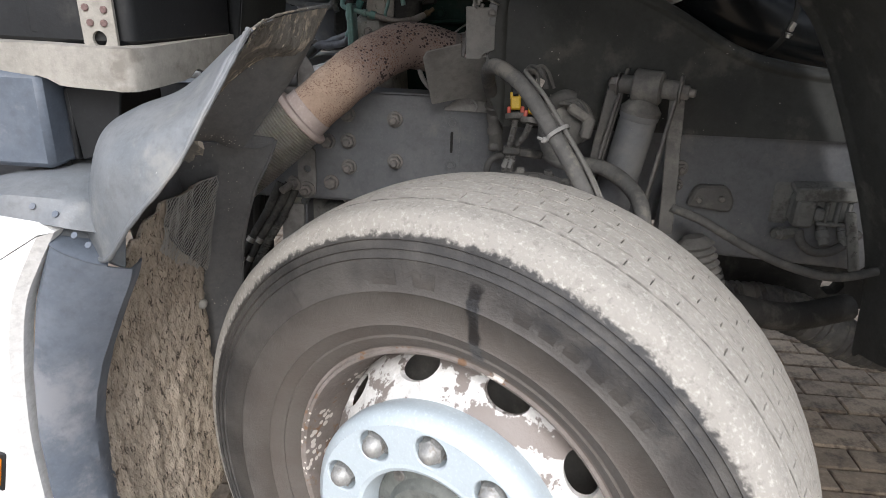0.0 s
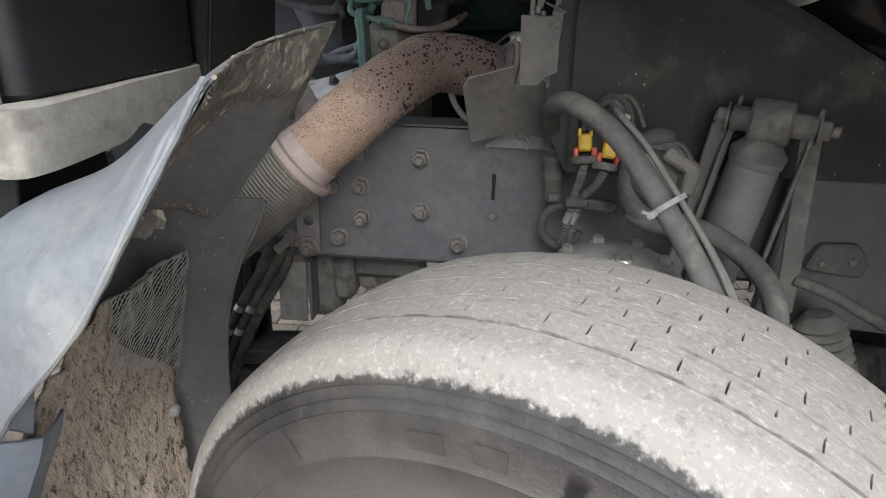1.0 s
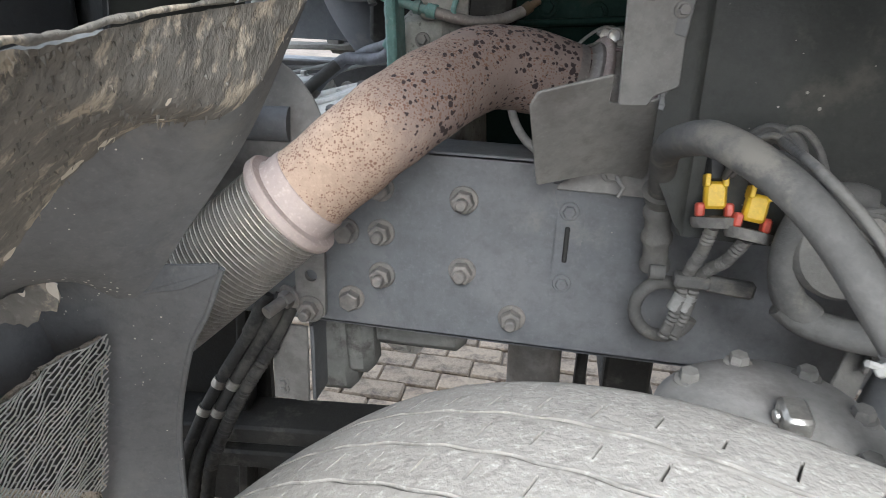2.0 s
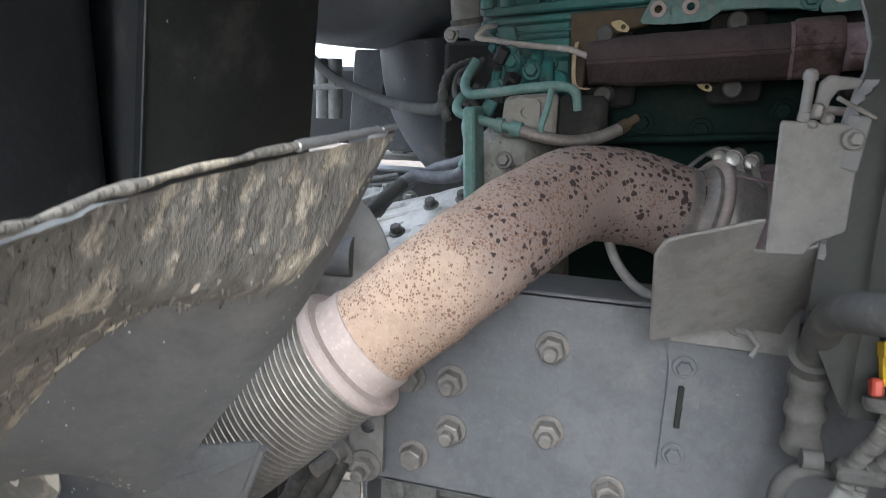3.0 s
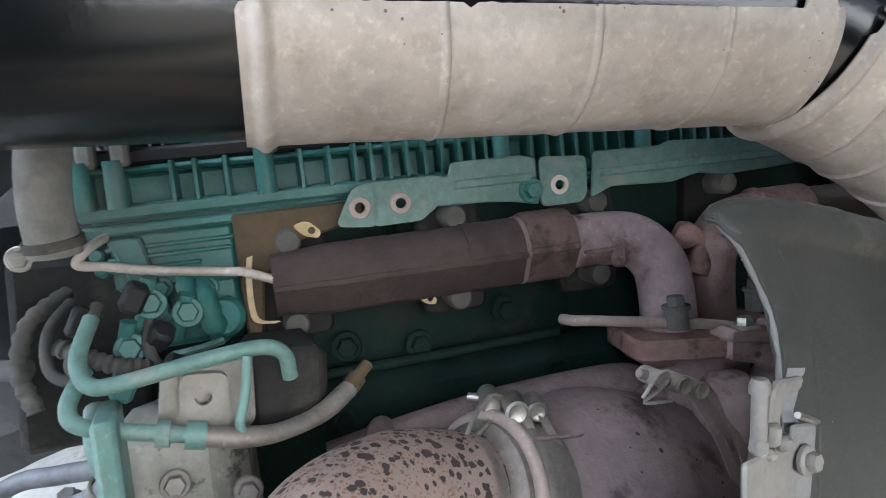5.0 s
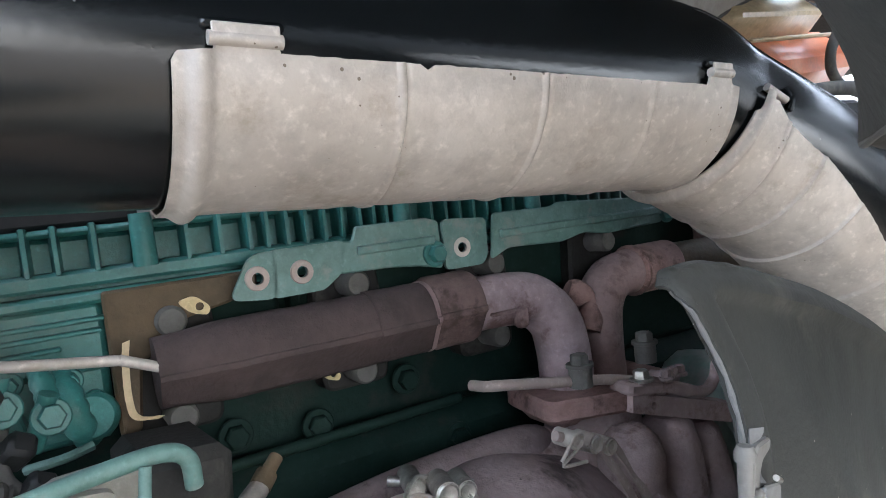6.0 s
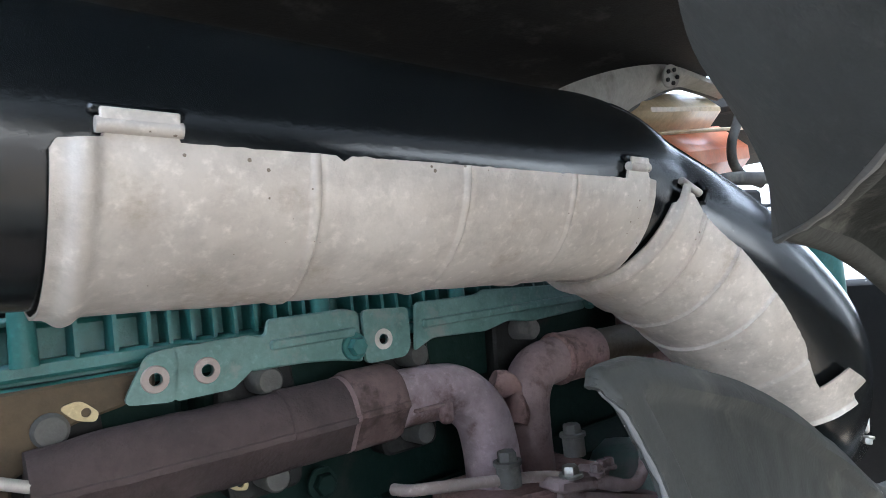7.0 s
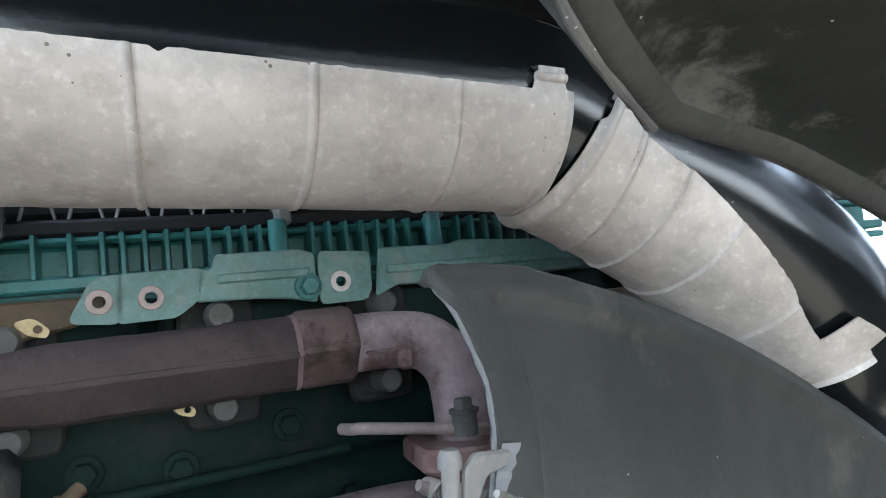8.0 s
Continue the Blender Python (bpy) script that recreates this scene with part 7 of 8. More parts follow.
for k in range(7):
    prof += [(0.05 - 0.002 * k, 0.004 + 0.014 * k), (0.042 - 0.002 * k, 0.011 + 0.014 * k)]
prof += [(0.02, 0.105), (0.0001, 0.106)]
g.lathe(prof, lay((0.585, 1.73, 0.74), (-0.25, 0.1, 1)), 30)
single("rubber_boot", g, "dusty_iron", "dusty ribbed rubber boot", "boot")
boot2 = thing("steering_arm", "dusty cast steering arm and joint behind the wheel", "steering arm", (0.6, 1.7, 0.6))
g = Geo()
g.box((0.12, 0.09, 0.12), at(0.57, 1.74, 0.74, 10, 20, 10), 0.03)
g.tube(spline([(0.5, 1.7, 0.72), (0.65, 1.72, 0.7), (0.8, 1.78, 0.66), (0.95, 1.85, 0.66)], 6), 0.03, 18)
part("casting", g, "dark_iron", boot2)
g = Geo()
pts_k = spline([(0.76, 2.05, 0.56), (0.86, 2.05, 0.56), (0.96, 2.05, 0.535), (1.08, 2.05, 0.48), (1.2, 2.05, 0.46), (1.35, 2.05, 0.5)], 14)
g.tube(pts_k, lambda s: 0.055 + 0.004 * math.sin(s * 190), 22)
single("ribbed_duct", g, "rubber", "black ribbed rubber duct low across the chassis", "duct")
g = Geo()
holed(g, [(0.75, 0.53), (1.45, 0.53), (1.45, 1.03), (0.75, 1.03)], (1.062, 0.594), 0.03, 0.05, face(2.185), n=7)
single("cross_member", g, "dark_iron", "dark dusty front cross member", "cross member")

# ---- tab, post and lines below the rail ----
tab = thing("rail_tab", "grey steel tab with an oval hole bolted to the rail", "bracket", (-0.273, 1.87, 0.83))
g = Geo()
holed(g, round_poly([(-0.293, 0.835), (-0.252, 0.835), (-0.25, 0.945), (-0.291, 0.945)], 0.012), (-0.27, 0.898), 0.0085, 0.008, face(1.876), n=26)
part("tab", g, "plate_grey", tab)
g = Geo()
g.bolt(lay((-0.272, 1.866, 0.85), (0, -1, 0)), 0.0135, 0.012, True, 0.014)
part("bolt", g, "bolt", tab)
g = Geo()
g.tube([(-0.285, 1.9, 0.872), (-0.318, 1.83, 0.855)], 0.0085, 14)
g.bolt(lay((-0.3, 1.868, 0.864), (-0.42, -0.9, -0.2)), 0.0125, 0.012)
part("long_stud", g, "bolt", tab)
post = thing("angle_post", "dusty grey steel angle post below the rail", "post", (-0.31, 1.88, 0.68))
g = Geo()
g.prism(round_poly([(-0.343, 0.683), (-0.289, 0.683), (-0.287, 0.808), (-0.34, 0.808)], 0.002), 0.006, face(1.892), 0.0015)
part("front_face", g, "plate_grey", post)
g = Geo()
g.box((0.006, 0.06, 0.125), at(-0.283, 1.922, 0.745), 0.0015)
part("side_face", g, "frame_grey", post)
g = Geo()
g.bolt(lay((-0.327, 1.886, 0.7), (0, -1, 0)), 0.006, 0.004)
g.bolt(lay((-0.327, 1.886, 0.712), (0, -1, 0)), 0.006, 0.004)
part("rivet", g, "plate_grey", post)
lines = thing("hydraulic_lines", "pair of black hydraulic hoses with bright fittings", "hoses", (-0.45, 1.83, 0.5))
for k in range(3):
    o = Vector((0.019 * k, 0.004 * k, -0.002 * k))
    run = spline([Vector((-0.335, 1.875, 0.86)) + o, Vector((-0.362, 1.86, 0.80)) + o, Vector((-0.401, 1.838, 0.73)) + o, Vector((-0.43, 1.825, 0.67)) + o, Vector((-0.46, 1.81, 0.58)) + o, Vector((-0.48, 1.8, 0.4)) + o], 8)
    g = Geo()
    g.tube(spline(run, 3), (lambda s: 0.0112 if s < 0.2 else 0.0095 if s < 0.36 else 0.0085) if k < 2 else (lambda s: 0.008 if s < 0.22 else 0.0098 + 0.0011 * math.sin(s * 330)), 16)
    part("hose", g, "hose_dark", lines)
    if k < 2:
        for i in (16, 22):
            g = Geo()
            d = (run[i + 1] - run[i]).normalized()
            g.tube([run[i] - d * 0.006, run[i] + d * 0.006], 0.0102, 14)
            part("fitting", g, "zinc", lines)
g = Geo()
g.box((0.3, 0.03, 0.5), at(-0.572, 2.02, 0.58, 0, 0, 8), 0.006)
g.box((0.02, 0.05, 0.5), at(-0.45, 1.995, 0.58, 0, 4, 8), 0.004)
single("splash_plate", g, "dark_iron", "dark dirty steel plate behind the hydraulic hoses", "plate")
spring = thing("spring_beam", "dark leaf spring beam below the frame", "leaf spring", (-0.3, 2.0, 0.5))
for k in range(2):
    g = Geo()
    a, b = Vector((-0.75, 1.93, 0.565 - 0.05 * k)), Vector((0.15, 2.06, 0.555 - 0.05 * k))
    g.box((0.09, 0.035, (b - a).length - 0.2 * k), lay((a + b) / 2, b - a), 0.005)
    part("leaf", g, "dark_iron", spring)
lump = thing("spring_hanger", "rough dark cast hanger below the rail", "hanger", (-0.25, 1.97, 0.65))
rnd = random.Random(31)
for x, y, z, sx, sz in ((-0.275, 1.97, 0.74, 0.07, 0.15), (-0.235, 1.97, 0.75, 0.05, 0.1), (-0.15, 2.0, 0.765, 0.15, 0.05)):
    g = Geo()
    g.box((sx, 0.06, sz), at(x, y, z, 0, rnd.uniform(-5, 5), 0), 0.015)
    part("lug", g, "valve", lump)
strut = thing("cross_post", "grey round post under the engine", "post", (0.03, 2.25, 0.0))
g = Geo()
g.tube([(0.02, 2.25, 0.85), (0.03, 2.25, 0.35)], 0.052, 28)
part("tube", g, "plate_grey", strut)
for x in (0.115, 0.2):
    g = Geo()
    g.box((0.02 if x < 0.15 else 0.085, 0.06, 0.5), at(x, 2.25, 0.6), 0.006)
    part("upright", g, "dark_iron", strut)

# front axle beam below the frame
axle = thing("front_axle", "dark dusty forged front axle beam", "axle", (0.2, 2.3, 0.4))
g = Geo()
g.tube(spline([(0.2, 1.55, 0.5), (0.22, 1.75, 0.47), (0.24, 2.0, 0.38), (0.25, 2.3, 0.36), (0.24, 2.6, 0.38), (0.2, 3.0, 0.5)], 6), 0.06, 20)
part("beam", g, "dark_iron", axle)
g = Geo()
g.tube([(0.2, 1.6, 0.3), (0.21, 1.6, 0.7)], 0.06, 24)
part("knuckle", g, "dark_iron", axle)

# ---- gearbox and bell housing behind the engine ----
gearbox = thing("gearbox", "pale cast aluminium gearbox with a bolted top cover", "gearbox", (-0.6, 2.3, 0.6))
g = Geo()
g.box((0.5, 0.42, 0.42), at(-0.72, 2.3, 0.84), 0.03)
part("case", g, "cast_alu", gearbox)
g = Geo()
g.box((0.36, 0.34, 0.022), at(-0.63, 2.28, 1.062, 0, 0, -6), 0.006)
lid_g = part("top_cover", g, "cast_alu", gearbox, "bright aluminium top cover")
rnd = random.Random(9)
for k in range(9):
    for s in (-1, 1):
        g = Geo()
        g.bolt(at(-0.79 + 0.042 * k, 2.28 + 0.158 * s + 0.006 * (4 - k), 1.073), 0.0075, 0.007)
        part("bolt", g, "zinc", lid_g)
for k in range(6):
    g = Geo()
    g.box((0.02, 0.04, 0.05), at(-0.47, 2.1 + 0.06 * k, 1.05, 0, 10, 12), 0.006)
    part("flange_lug", g, "cast_alu", gearbox)
for k in range(5):
    g = Geo()
    g.box((0.36, 0.014, 0.02), at(-0.66, 2.085, 1.03 - 0.03 * k), 0.004)
    part("case_rib", g, "cast_alu", gearbox)
bell = thing("bell_housing", "pale cast aluminium clutch bell housing with ribs", "bell housing", (-0.3, 2.3, 0.6))
g = Geo()
prof = [(0.0001, 0.0), (0.2, 0.0), (0.205, 0.03), (0.225, 0.09), (0.248, 0.15), (0.262, 0.2), (0.275, 0.225), (0.275, 0.25), (0.0001, 0.25)]
g.lathe(prof, lay((-0.45, 2.3, 0.845), (1, 0.0, 0.03)), 56)
part("cone", g, "cast_alu", bell)
for k in range(7):
    a = radians(60 + 13 * k)
    c, s = math.cos(a), math.sin(a)
    p = Vector((-0.44, 2.3 - 0.207 * c, 0.845 + 0.207 * s))
    q = Vector((-0.21, 2.3 - 0.285 * c, 0.845 + 0.272 * s))
    g = Geo()
    g.tube([p, q], 0.006, 8)
    part("rib", g, "cast_alu", bell)
g = Geo()
g.lathe([(0.022, 0.0), (0.034, 0.0), (0.036, 0.004), (0.036, 0.05), (0.03, 0.056), (0.022, 0.056), (0.022, 0.02)], lay((-0.275, 2.06, 1.055), (0.95, -0.25, 0.1)), 28, close=True)
part("port_sleeve", g, "cast_alu", bell)
g = Geo()
g.disc(0.0225, 0.03, lay((-0.27, 2.059, 1.055), (0.95, -0.25, 0.1)), 24)
part("port_bore", g, "dark_iron", bell)
g = Geo()
g.tube(spline([(-0.39, 1.99, 1.04), (-0.36, 1.99, 1.045), (-0.33, 2.0, 1.06)], 6), 0.012, 12)
part("stub", g, "cast_alu", bell)
g = Geo()
g.tube(spline([(-0.25, 2.03, 1.085), (-0.21, 2.0, 1.075), (-0.18, 1.97, 1.05)], 10), lambda s: 0.009 + 0.0012 * math.sin(s * 120), 12)
part("breather_hose", g, "rubber", bell)
for x, y, z in ((-0.33, 2.13, 1.06), (-0.29, 2.09, 1.035), (-0.3, 2.2, 1.09), (-0.25, 2.2, 1.105)):
    g = Geo()
    g.bolt(lay((x, y, z), (-0.2, -0.5, 1)), 0.0085, 0.01)
    part("bolt", g, "bolt", bell)

# flywheel casing, starter and mounting parts at the engine's rear
casing = thing("flywheel_casing", "greenish grey cast flywheel casing at the engine's rear", "casing", (-0.13, 2.1, 0.7))
g = Geo()
g.box((0.1, 0.3, 0.32), at(-0.135, 2.13, 1.045, -14, -4, -6), 0.025)
part("body", g, "cast_pale", casing)
g = Geo()
g.box((0.014, 0.05, 0.3), at(-0.183, 1.985, 1.1, 0, -3, 0), 0.003)
part("edge_flange", g, "pale_green", casing, "pale turquoise green edge flange")
for x, y, z in ((-0.155, 1.998, 1.19), (-0.11, 1.99, 1.18), (-0.1, 2.0, 1.1), (-0.15, 1.985, 1.06)):
    g = Geo()
    g.bolt(lay((x, y, z), (0, -1, 0.2)), 0.007, 0.007)
    part("bolt", g, "bolt", casing)
g = Geo()
g.lathe([(0.0001, 0.045), (0.014, 0.044), (0.018, 0.036), (0.019, 0.0), (0.0001, 0.0)], lay((-0.125, 1.99, 1.155), (0.9, -0.45, 0.05)), 22)
part("starter_nose", g, "cast_pale", casing)
g = Geo()
g.lathe([(0.0001, 0.03), (0.012, 0.03), (0.014, 0.024), (0.014, 0.0), (0.0001, 0.0)], lay((-0.185, 1.965, 1.12), (-1, -0.2, 0)), 18)
g.tube([(-0.19, 1.965, 1.12), (-0.15, 1.965, 1.12)], 0.017, 18)
part("boss", g, "cast_pale", casing)
g = Geo()
g.prism(round_poly([(-0.165, 1.215), (-0.1, 1.215), (-0.1, 1.268), (-0.16, 1.262)], 0.01), 0.03, face(2.04), 0.004)
part("sensor_block", g, "beam", casing, "pale cast sensor bracket")
g = Geo()
holed(g, round_poly([(-0.15, 1.222), (-0.117, 1.222), (-0.118, 1.26), (-0.148, 1.262)], 0.007), (-0.134, 1.245), 0.0055, 0.008, face(2.008), n=22)
part("sensor_tab", g, "beam", casing)
g = Geo()
g.box((0.06, 0.08, 0.06), at(-0.075, 2.06, 1.235), 0.008)
part("dark_block", g, "dark_iron", casing)

fuel = thing("fuel_pipes", "turquoise painted fuel pipes with a braided steel hose", "pipes", (-0.15, 2.0, 1.2))
g = Geo()
g.tube(spline([(-0.2, 2.03, 1.3), (-0.207, 2.01, 1.278), (-0.2, 1.995, 1.264), (-0.18, 1.992, 1.264), (-0.13, 1.995, 1.272), (-0.095, 1.998, 1.275), (-0.08, 2.0, 1.268), (-0.076, 2.003, 1.25)], 8), 0.0054, 14)
part("pipe", g, "pale_green", fuel)
g = Geo()
g.tube(spline([(-0.205, 2.02, 1.268), (-0.213, 2.0, 1.252), (-0.208, 1.99, 1.242), (-0.185, 1.985, 1.236), (-0.155, 1.982, 1.23), (-0.138, 1.98, 1.227)], 8), 0.0054, 14)
part("pipe", g, "pale_green", fuel)
g = Geo()
g.tube([(-0.163, 1.983, 1.231), (-0.155, 1.982, 1.23)], 0.0085, 14)
g.tube([(-0.146, 1.981, 1.228), (-0.134, 1.98, 1.226)], 0.009, 14)
part("union_nut", g, "pale_green", fuel)
g = Geo()
g.tube(spline([(-0.136, 1.98, 1.226), (-0.11, 1.982, 1.22), (-0.085, 1.99, 1.217), (-0.055, 2.005, 1.22), (-0.03, 2.022, 1.23)], 10), lambda s: 0.0068 + 0.0005 * math.sin(s * 260), 14)
part("braided_hose", g, "steel_dull", fuel, "braided steel hose")
g = Geo()
g.tube([(-0.03, 2.022, 1.23), (-0.022, 2.028, 1.236)], 0.0075, 12)
g.tube([(-0.022, 2.028, 1.236), (-0.012, 2.035, 1.243)], 0.005, 12)
part("brass_end", g, "brown_paint", fuel)
g = Geo()
g.tube(spline([(-0.105, 1.99, 1.272), (-0.108, 1.985, 1.25), (-0.113, 1.98, 1.23), (-0.11, 1.98, 1.222)], 6), 0.0035, 10)
part("drain_pipe", g, "pale_green", fuel)
g = Geo()
g.tube(spline([(-0.2, 2.02, 1.24), (-0.197, 1.99, 1.225), (-0.19, 1.985, 1.2), (-0.2, 1.99, 1.18)], 6), 0.008, 12)
part("pipe", g, "pale_green", fuel)

dip = thing("dipstick_tube", "pale bent metal tube across the engine corner", "tube", (-0.15, 2.06, 1.31))
g = Geo()
g.tube(spline(ep((-0.2, 0.01, -0.001), (-0.206, -0.016, -0.006), (-0.2145, -0.02, -0.015), (-0.211, -0.02, -0.0185), (-0.195, -0.02, -0.021), (-0.163, -0.02, -0.0285), (-0.105, -0.02, -0.0375), (-0.098, -0.02, -0.039), (-0.063, -0.0195, -0.054)), 6), 0.0037, 12)
part("tube", g, "shield", dip)

loom = thing("wiring_loom", "tangle of dark ribbed cables at the engine's rear corner", "wiring", (-0.2, 2.04, 1.25))
rnd = random.Random(44)
runs = [
    [(-0.225, 2.1, 1.32), (-0.235, 2.06, 1.305), (-0.232, 2.04, 1.28), (-0.21, 2.03, 1.27)],
    [(-0.225, 2.03, 1.3), (-0.205, 2.02, 1.292), (-0.185, 2.015, 1.285), (-0.165, 2.02, 1.28)],
    [(-0.23, 2.12, 1.325), (-0.25, 2.08, 1.31), (-0.255, 2.06, 1.28), (-0.245, 2.05, 1.25)],
    [(-0.2, 2.04, 1.325), (-0.205, 2.02, 1.31), (-0.215, 2.01, 1.29), (-0.2, 2.02, 1.27)],
    [(-0.165, 2.05, 1.315), (-0.168, 2.03, 1.295), (-0.16, 2.02, 1.28), (-0.14, 2.03, 1.275)],
]
for i, r in enumerate(runs):
    r = [(x, y + 0.025, z - 0.022) for x, y, z in r]
    g = Geo()
    rib = i in (1, 2)
    g.tube(spline(r, 12), (lambda s: 0.0062 + 0.0009 * math.sin(s * 160)) if rib else 0.0042, 12)
    part("cable", g, "rubber", loom)
for x, y, z, rx in ((-0.152, 2.015, 1.278, 30), (-0.21, 2.035, 1.315, -20), (-0.175, 2.03, 1.33, 10), (-0.16, 2.03, 1.3, 50), (-0.185, 2.02, 1.27, 0)):
    g = Geo()
    g.box((0.016, 0.016, 0.022), at(x, y + 0.025, z - 0.022, rx, 25, 10), 0.003)
    part("connector", g, "black_plastic" if rx else "engine_green", loom)
for x, y, z, h in ((-0.175, 2.08, 1.27, 0.05), (-0.15, 2.08, 1.27, 0.035), (-0.19, 2.07, 1.24, 0.05)):
    g = Geo()
    g.tube([(x, y, z), (x + 0.01, y - 0.008, z + h)], 0.006, 12)
    g.bolt(lay((x + 0.01, y - 0.01, z + h * 0.6), (0, -1, 0.2)), 0.008, 0.008)
    part("fitting", g, "engine_green", loom)
g = Geo()
g.bolt(lay((-0.255, 2.12, 1.335), (0, -1, 0)), 0.007, 0.006)
part("bright_bolt", g, "zinc", loom)

cool = thing("coolant_hoses", "dusty blue-grey rubber hoses over the bell housing", "hoses", (-0.3, 2.05, 1.0))
g = Geo()
g.tube(spline([(-0.19, 2.0, 1.2), (-0.205, 2.03, 1.178), (-0.225, 2.06, 1.16), (-0.26, 2.08, 1.152), (-0.295, 2.1, 1.15), (-0.32, 2.1, 1.13), (-0.345, 2.09, 1.1), (-0.38, 2.06, 1.06), (-0.42, 2.03, 1.0)], 8), 0.0085, 16)
part("hose", g, "hose_blue", cool)
g = Geo()
g.tube(spline([(-0.205, 2.06, 1.185), (-0.24, 2.1, 1.17), (-0.28, 2.13, 1.155), (-0.33, 2.12, 1.12), (-0.37, 2.08, 1.08), (-0.41, 2.06, 1.03)], 8), 0.0075, 16)
part("hose", g, "hose_blue", cool)
g = Geo()
g.tube(spline([(-0.31, 2.1, 1.14), (-0.36, 2.06, 1.09), (-0.405, 2.02, 1.02), (-0.43, 2.0, 0.95)], 8), 0.009, 14)
part("hose", g, "rubber", cool)
for p, d in (((-0.345, 2.09, 1.1), (-0.6, -0.2, -0.7)), ((-0.2, 2.02, 1.185), (-0.3, 0.5, -0.8))):
    g = Geo()
    g.lathe([(0.0085, -0.006), (0.0105, -0.006), (0.0105, 0.006), (0.0085, 0.006)], lay(p, d), 18, close=True)
    part("clamp_band", g, "steel_dull", cool)

# ---- air cleaner and duct on the far side ----
cleaner = thing("air_cleaner", "large round dark grey plastic air cleaner housing", "air cleaner", (-0.45, 2.4, 1.3))
dm = lay((-0.44, 2.12, 1.515), (0.12, -1, -0.05))
g = Geo()
g.lathe([(0.0001, -0.04), (0.08, -0.04), (0.085, -0.03), (0.1, -0.03), (0.106, -0.012), (0.12, -0.004), (0.13, -0.012), (0.15, -0.02), (0.175, -0.024), (0.19, -0.036), (0.196, -0.06), (0.2, -0.2), (0.205, -0.42), (0.0001, -0.42)], dm, 64)
part("drum", g, "drum", cleaner)
for a in (200, 250, 330):
    g = Geo()
    c, s = math.cos(radians(a)), math.sin(radians(a))
    mm = dm @ Matrix.Translation((0.178 * c, 0.178 * s, -0.024))
    g.box((0.03, 0.02, 0.012), mm, 0.004)
    g.bolt(mm @ Matrix.Translation((0, 0, 0.005)), 0.006, 0.006)
    part("latch", g, "dark_iron", cleaner)
g = Geo()
g.tube(spline([(-0.385, 2.42, 1.34), (-0.375, 2.42, 1.26), (-0.35, 2.43, 1.2), (-0.32, 2.45, 1.15)], 8), lambda s: 0.082 - 0.012 * s, 30)
part("duct", g, "drum", cleaner)
g = Geo()
g.prism(round_poly([(-0.56, 1.14), (-0.42, 1.14), (-0.42, 1.33), (-0.545, 1.33)], 0.008), 0.012, face(2.49), 0.002)
part("mount_plate", g, "frame_grey", cleaner)
g = Geo()
g.prism(round_poly([(-0.486, 1.225), (-0.468, 1.225), (-0.468, 1.268), (-0.486, 1.268)], 0.008), 0.004, face(2.477), 0.001)
part("slot", g, "dark_iron", cleaner)
g = Geo()
g.tube(spline([(-0.62, 2.4, 1.33), (-0.56, 2.4, 1.28), (-0.48, 2.38, 1.25), (-0.4, 2.32, 1.235), (-0.3, 2.2, 1.235), (-0.26, 2.12, 1.25)], 8), 0.009, 12)
part("cable", g, "rubber", cleaner)
for x in (-0.56, -0.585):
    g = Geo()
    g.tube([(x, 2.42, 1.2), (x, 2.42, 1.31)], 0.014, 14)
    g.tube([(x - 0.03, 2.41, 1.255), (x + 0.03, 2.41, 1.262)], 0.005, 10)
    part("fitting", g, "cable", cleaner)
g = Geo()
g.tube(spline([(-0.225, 2.08, 1.34), (-0.228, 2.075, 1.38), (-0.225, 2.075, 1.42), (-0.215, 2.08, 1.46)], 6), 0.018, 18)
cap = thing("breather_cap", "pale grey rounded breather cover beside the valve cover", "cover", (-0.225, 2.08, 1.34))
part("cover", g, "cable", cap)
g = Geo()
g.tube([(-0.225, 2.08, 1.345), (-0.226, 2.079, 1.352)], 0.0205, 18)
part("band", g, "rubber", cap)
g = Geo()
g.box((0.42, 0.06, 0.012), at(-0.55, 2.56, 1.118, 0, -1, 8), 0.003)
g.box((0.03, 0.03, 0.06), at(-0.48, 2.57, 1.145), 0.004)
single("far_bracket", g, "beam", "pale dusty bracket strip above the far frame rail", "bracket")
g = Geo()
g.box((0.63, 0.03, 0.17), at(-0.585, 2.66, 1.215), 0.01)
single("far_bulkhead", g, "black_plastic", "black plastic bulkhead behind the air cleaner", "bulkhead")
arcs = thing("cable_run", "grey cables hanging along the far frame rail", "cables", (-0.5, 2.6, 1.06))
for i, r in enumerate(([(-0.7, 2.6, 1.08), (-0.6, 2.57, 1.05), (-0.5, 2.55, 1.06), (-0.4, 2.5, 1.09), (-0.33, 2.46, 1.105)], [(-0.62, 2.52, 1.115), (-0.61, 2.51, 1.08), (-0.57, 2.5, 1.065), (-0.52, 2.5, 1.075), (-0.46, 2.5, 1.09)], [(-0.75, 2.6, 1.05), (-0.6, 2.58, 1.065), (-0.45, 2.56, 1.075)])):
    g = Geo()
    g.tube(spline(r, 8), 0.0045, 10)
    part("cable", g, "cable", arcs)
g = Geo()
g.tube(spline([(-0.032, 1.945, 1.128), (-0.02, 1.92, 1.105), (0.0, 1.905, 1.085), (0.03, 1.9, 1.07)], 8), 0.0052, 12)
single("thin_line", g, "cable", "thin pale hose behind the exhaust pipe", "hose")

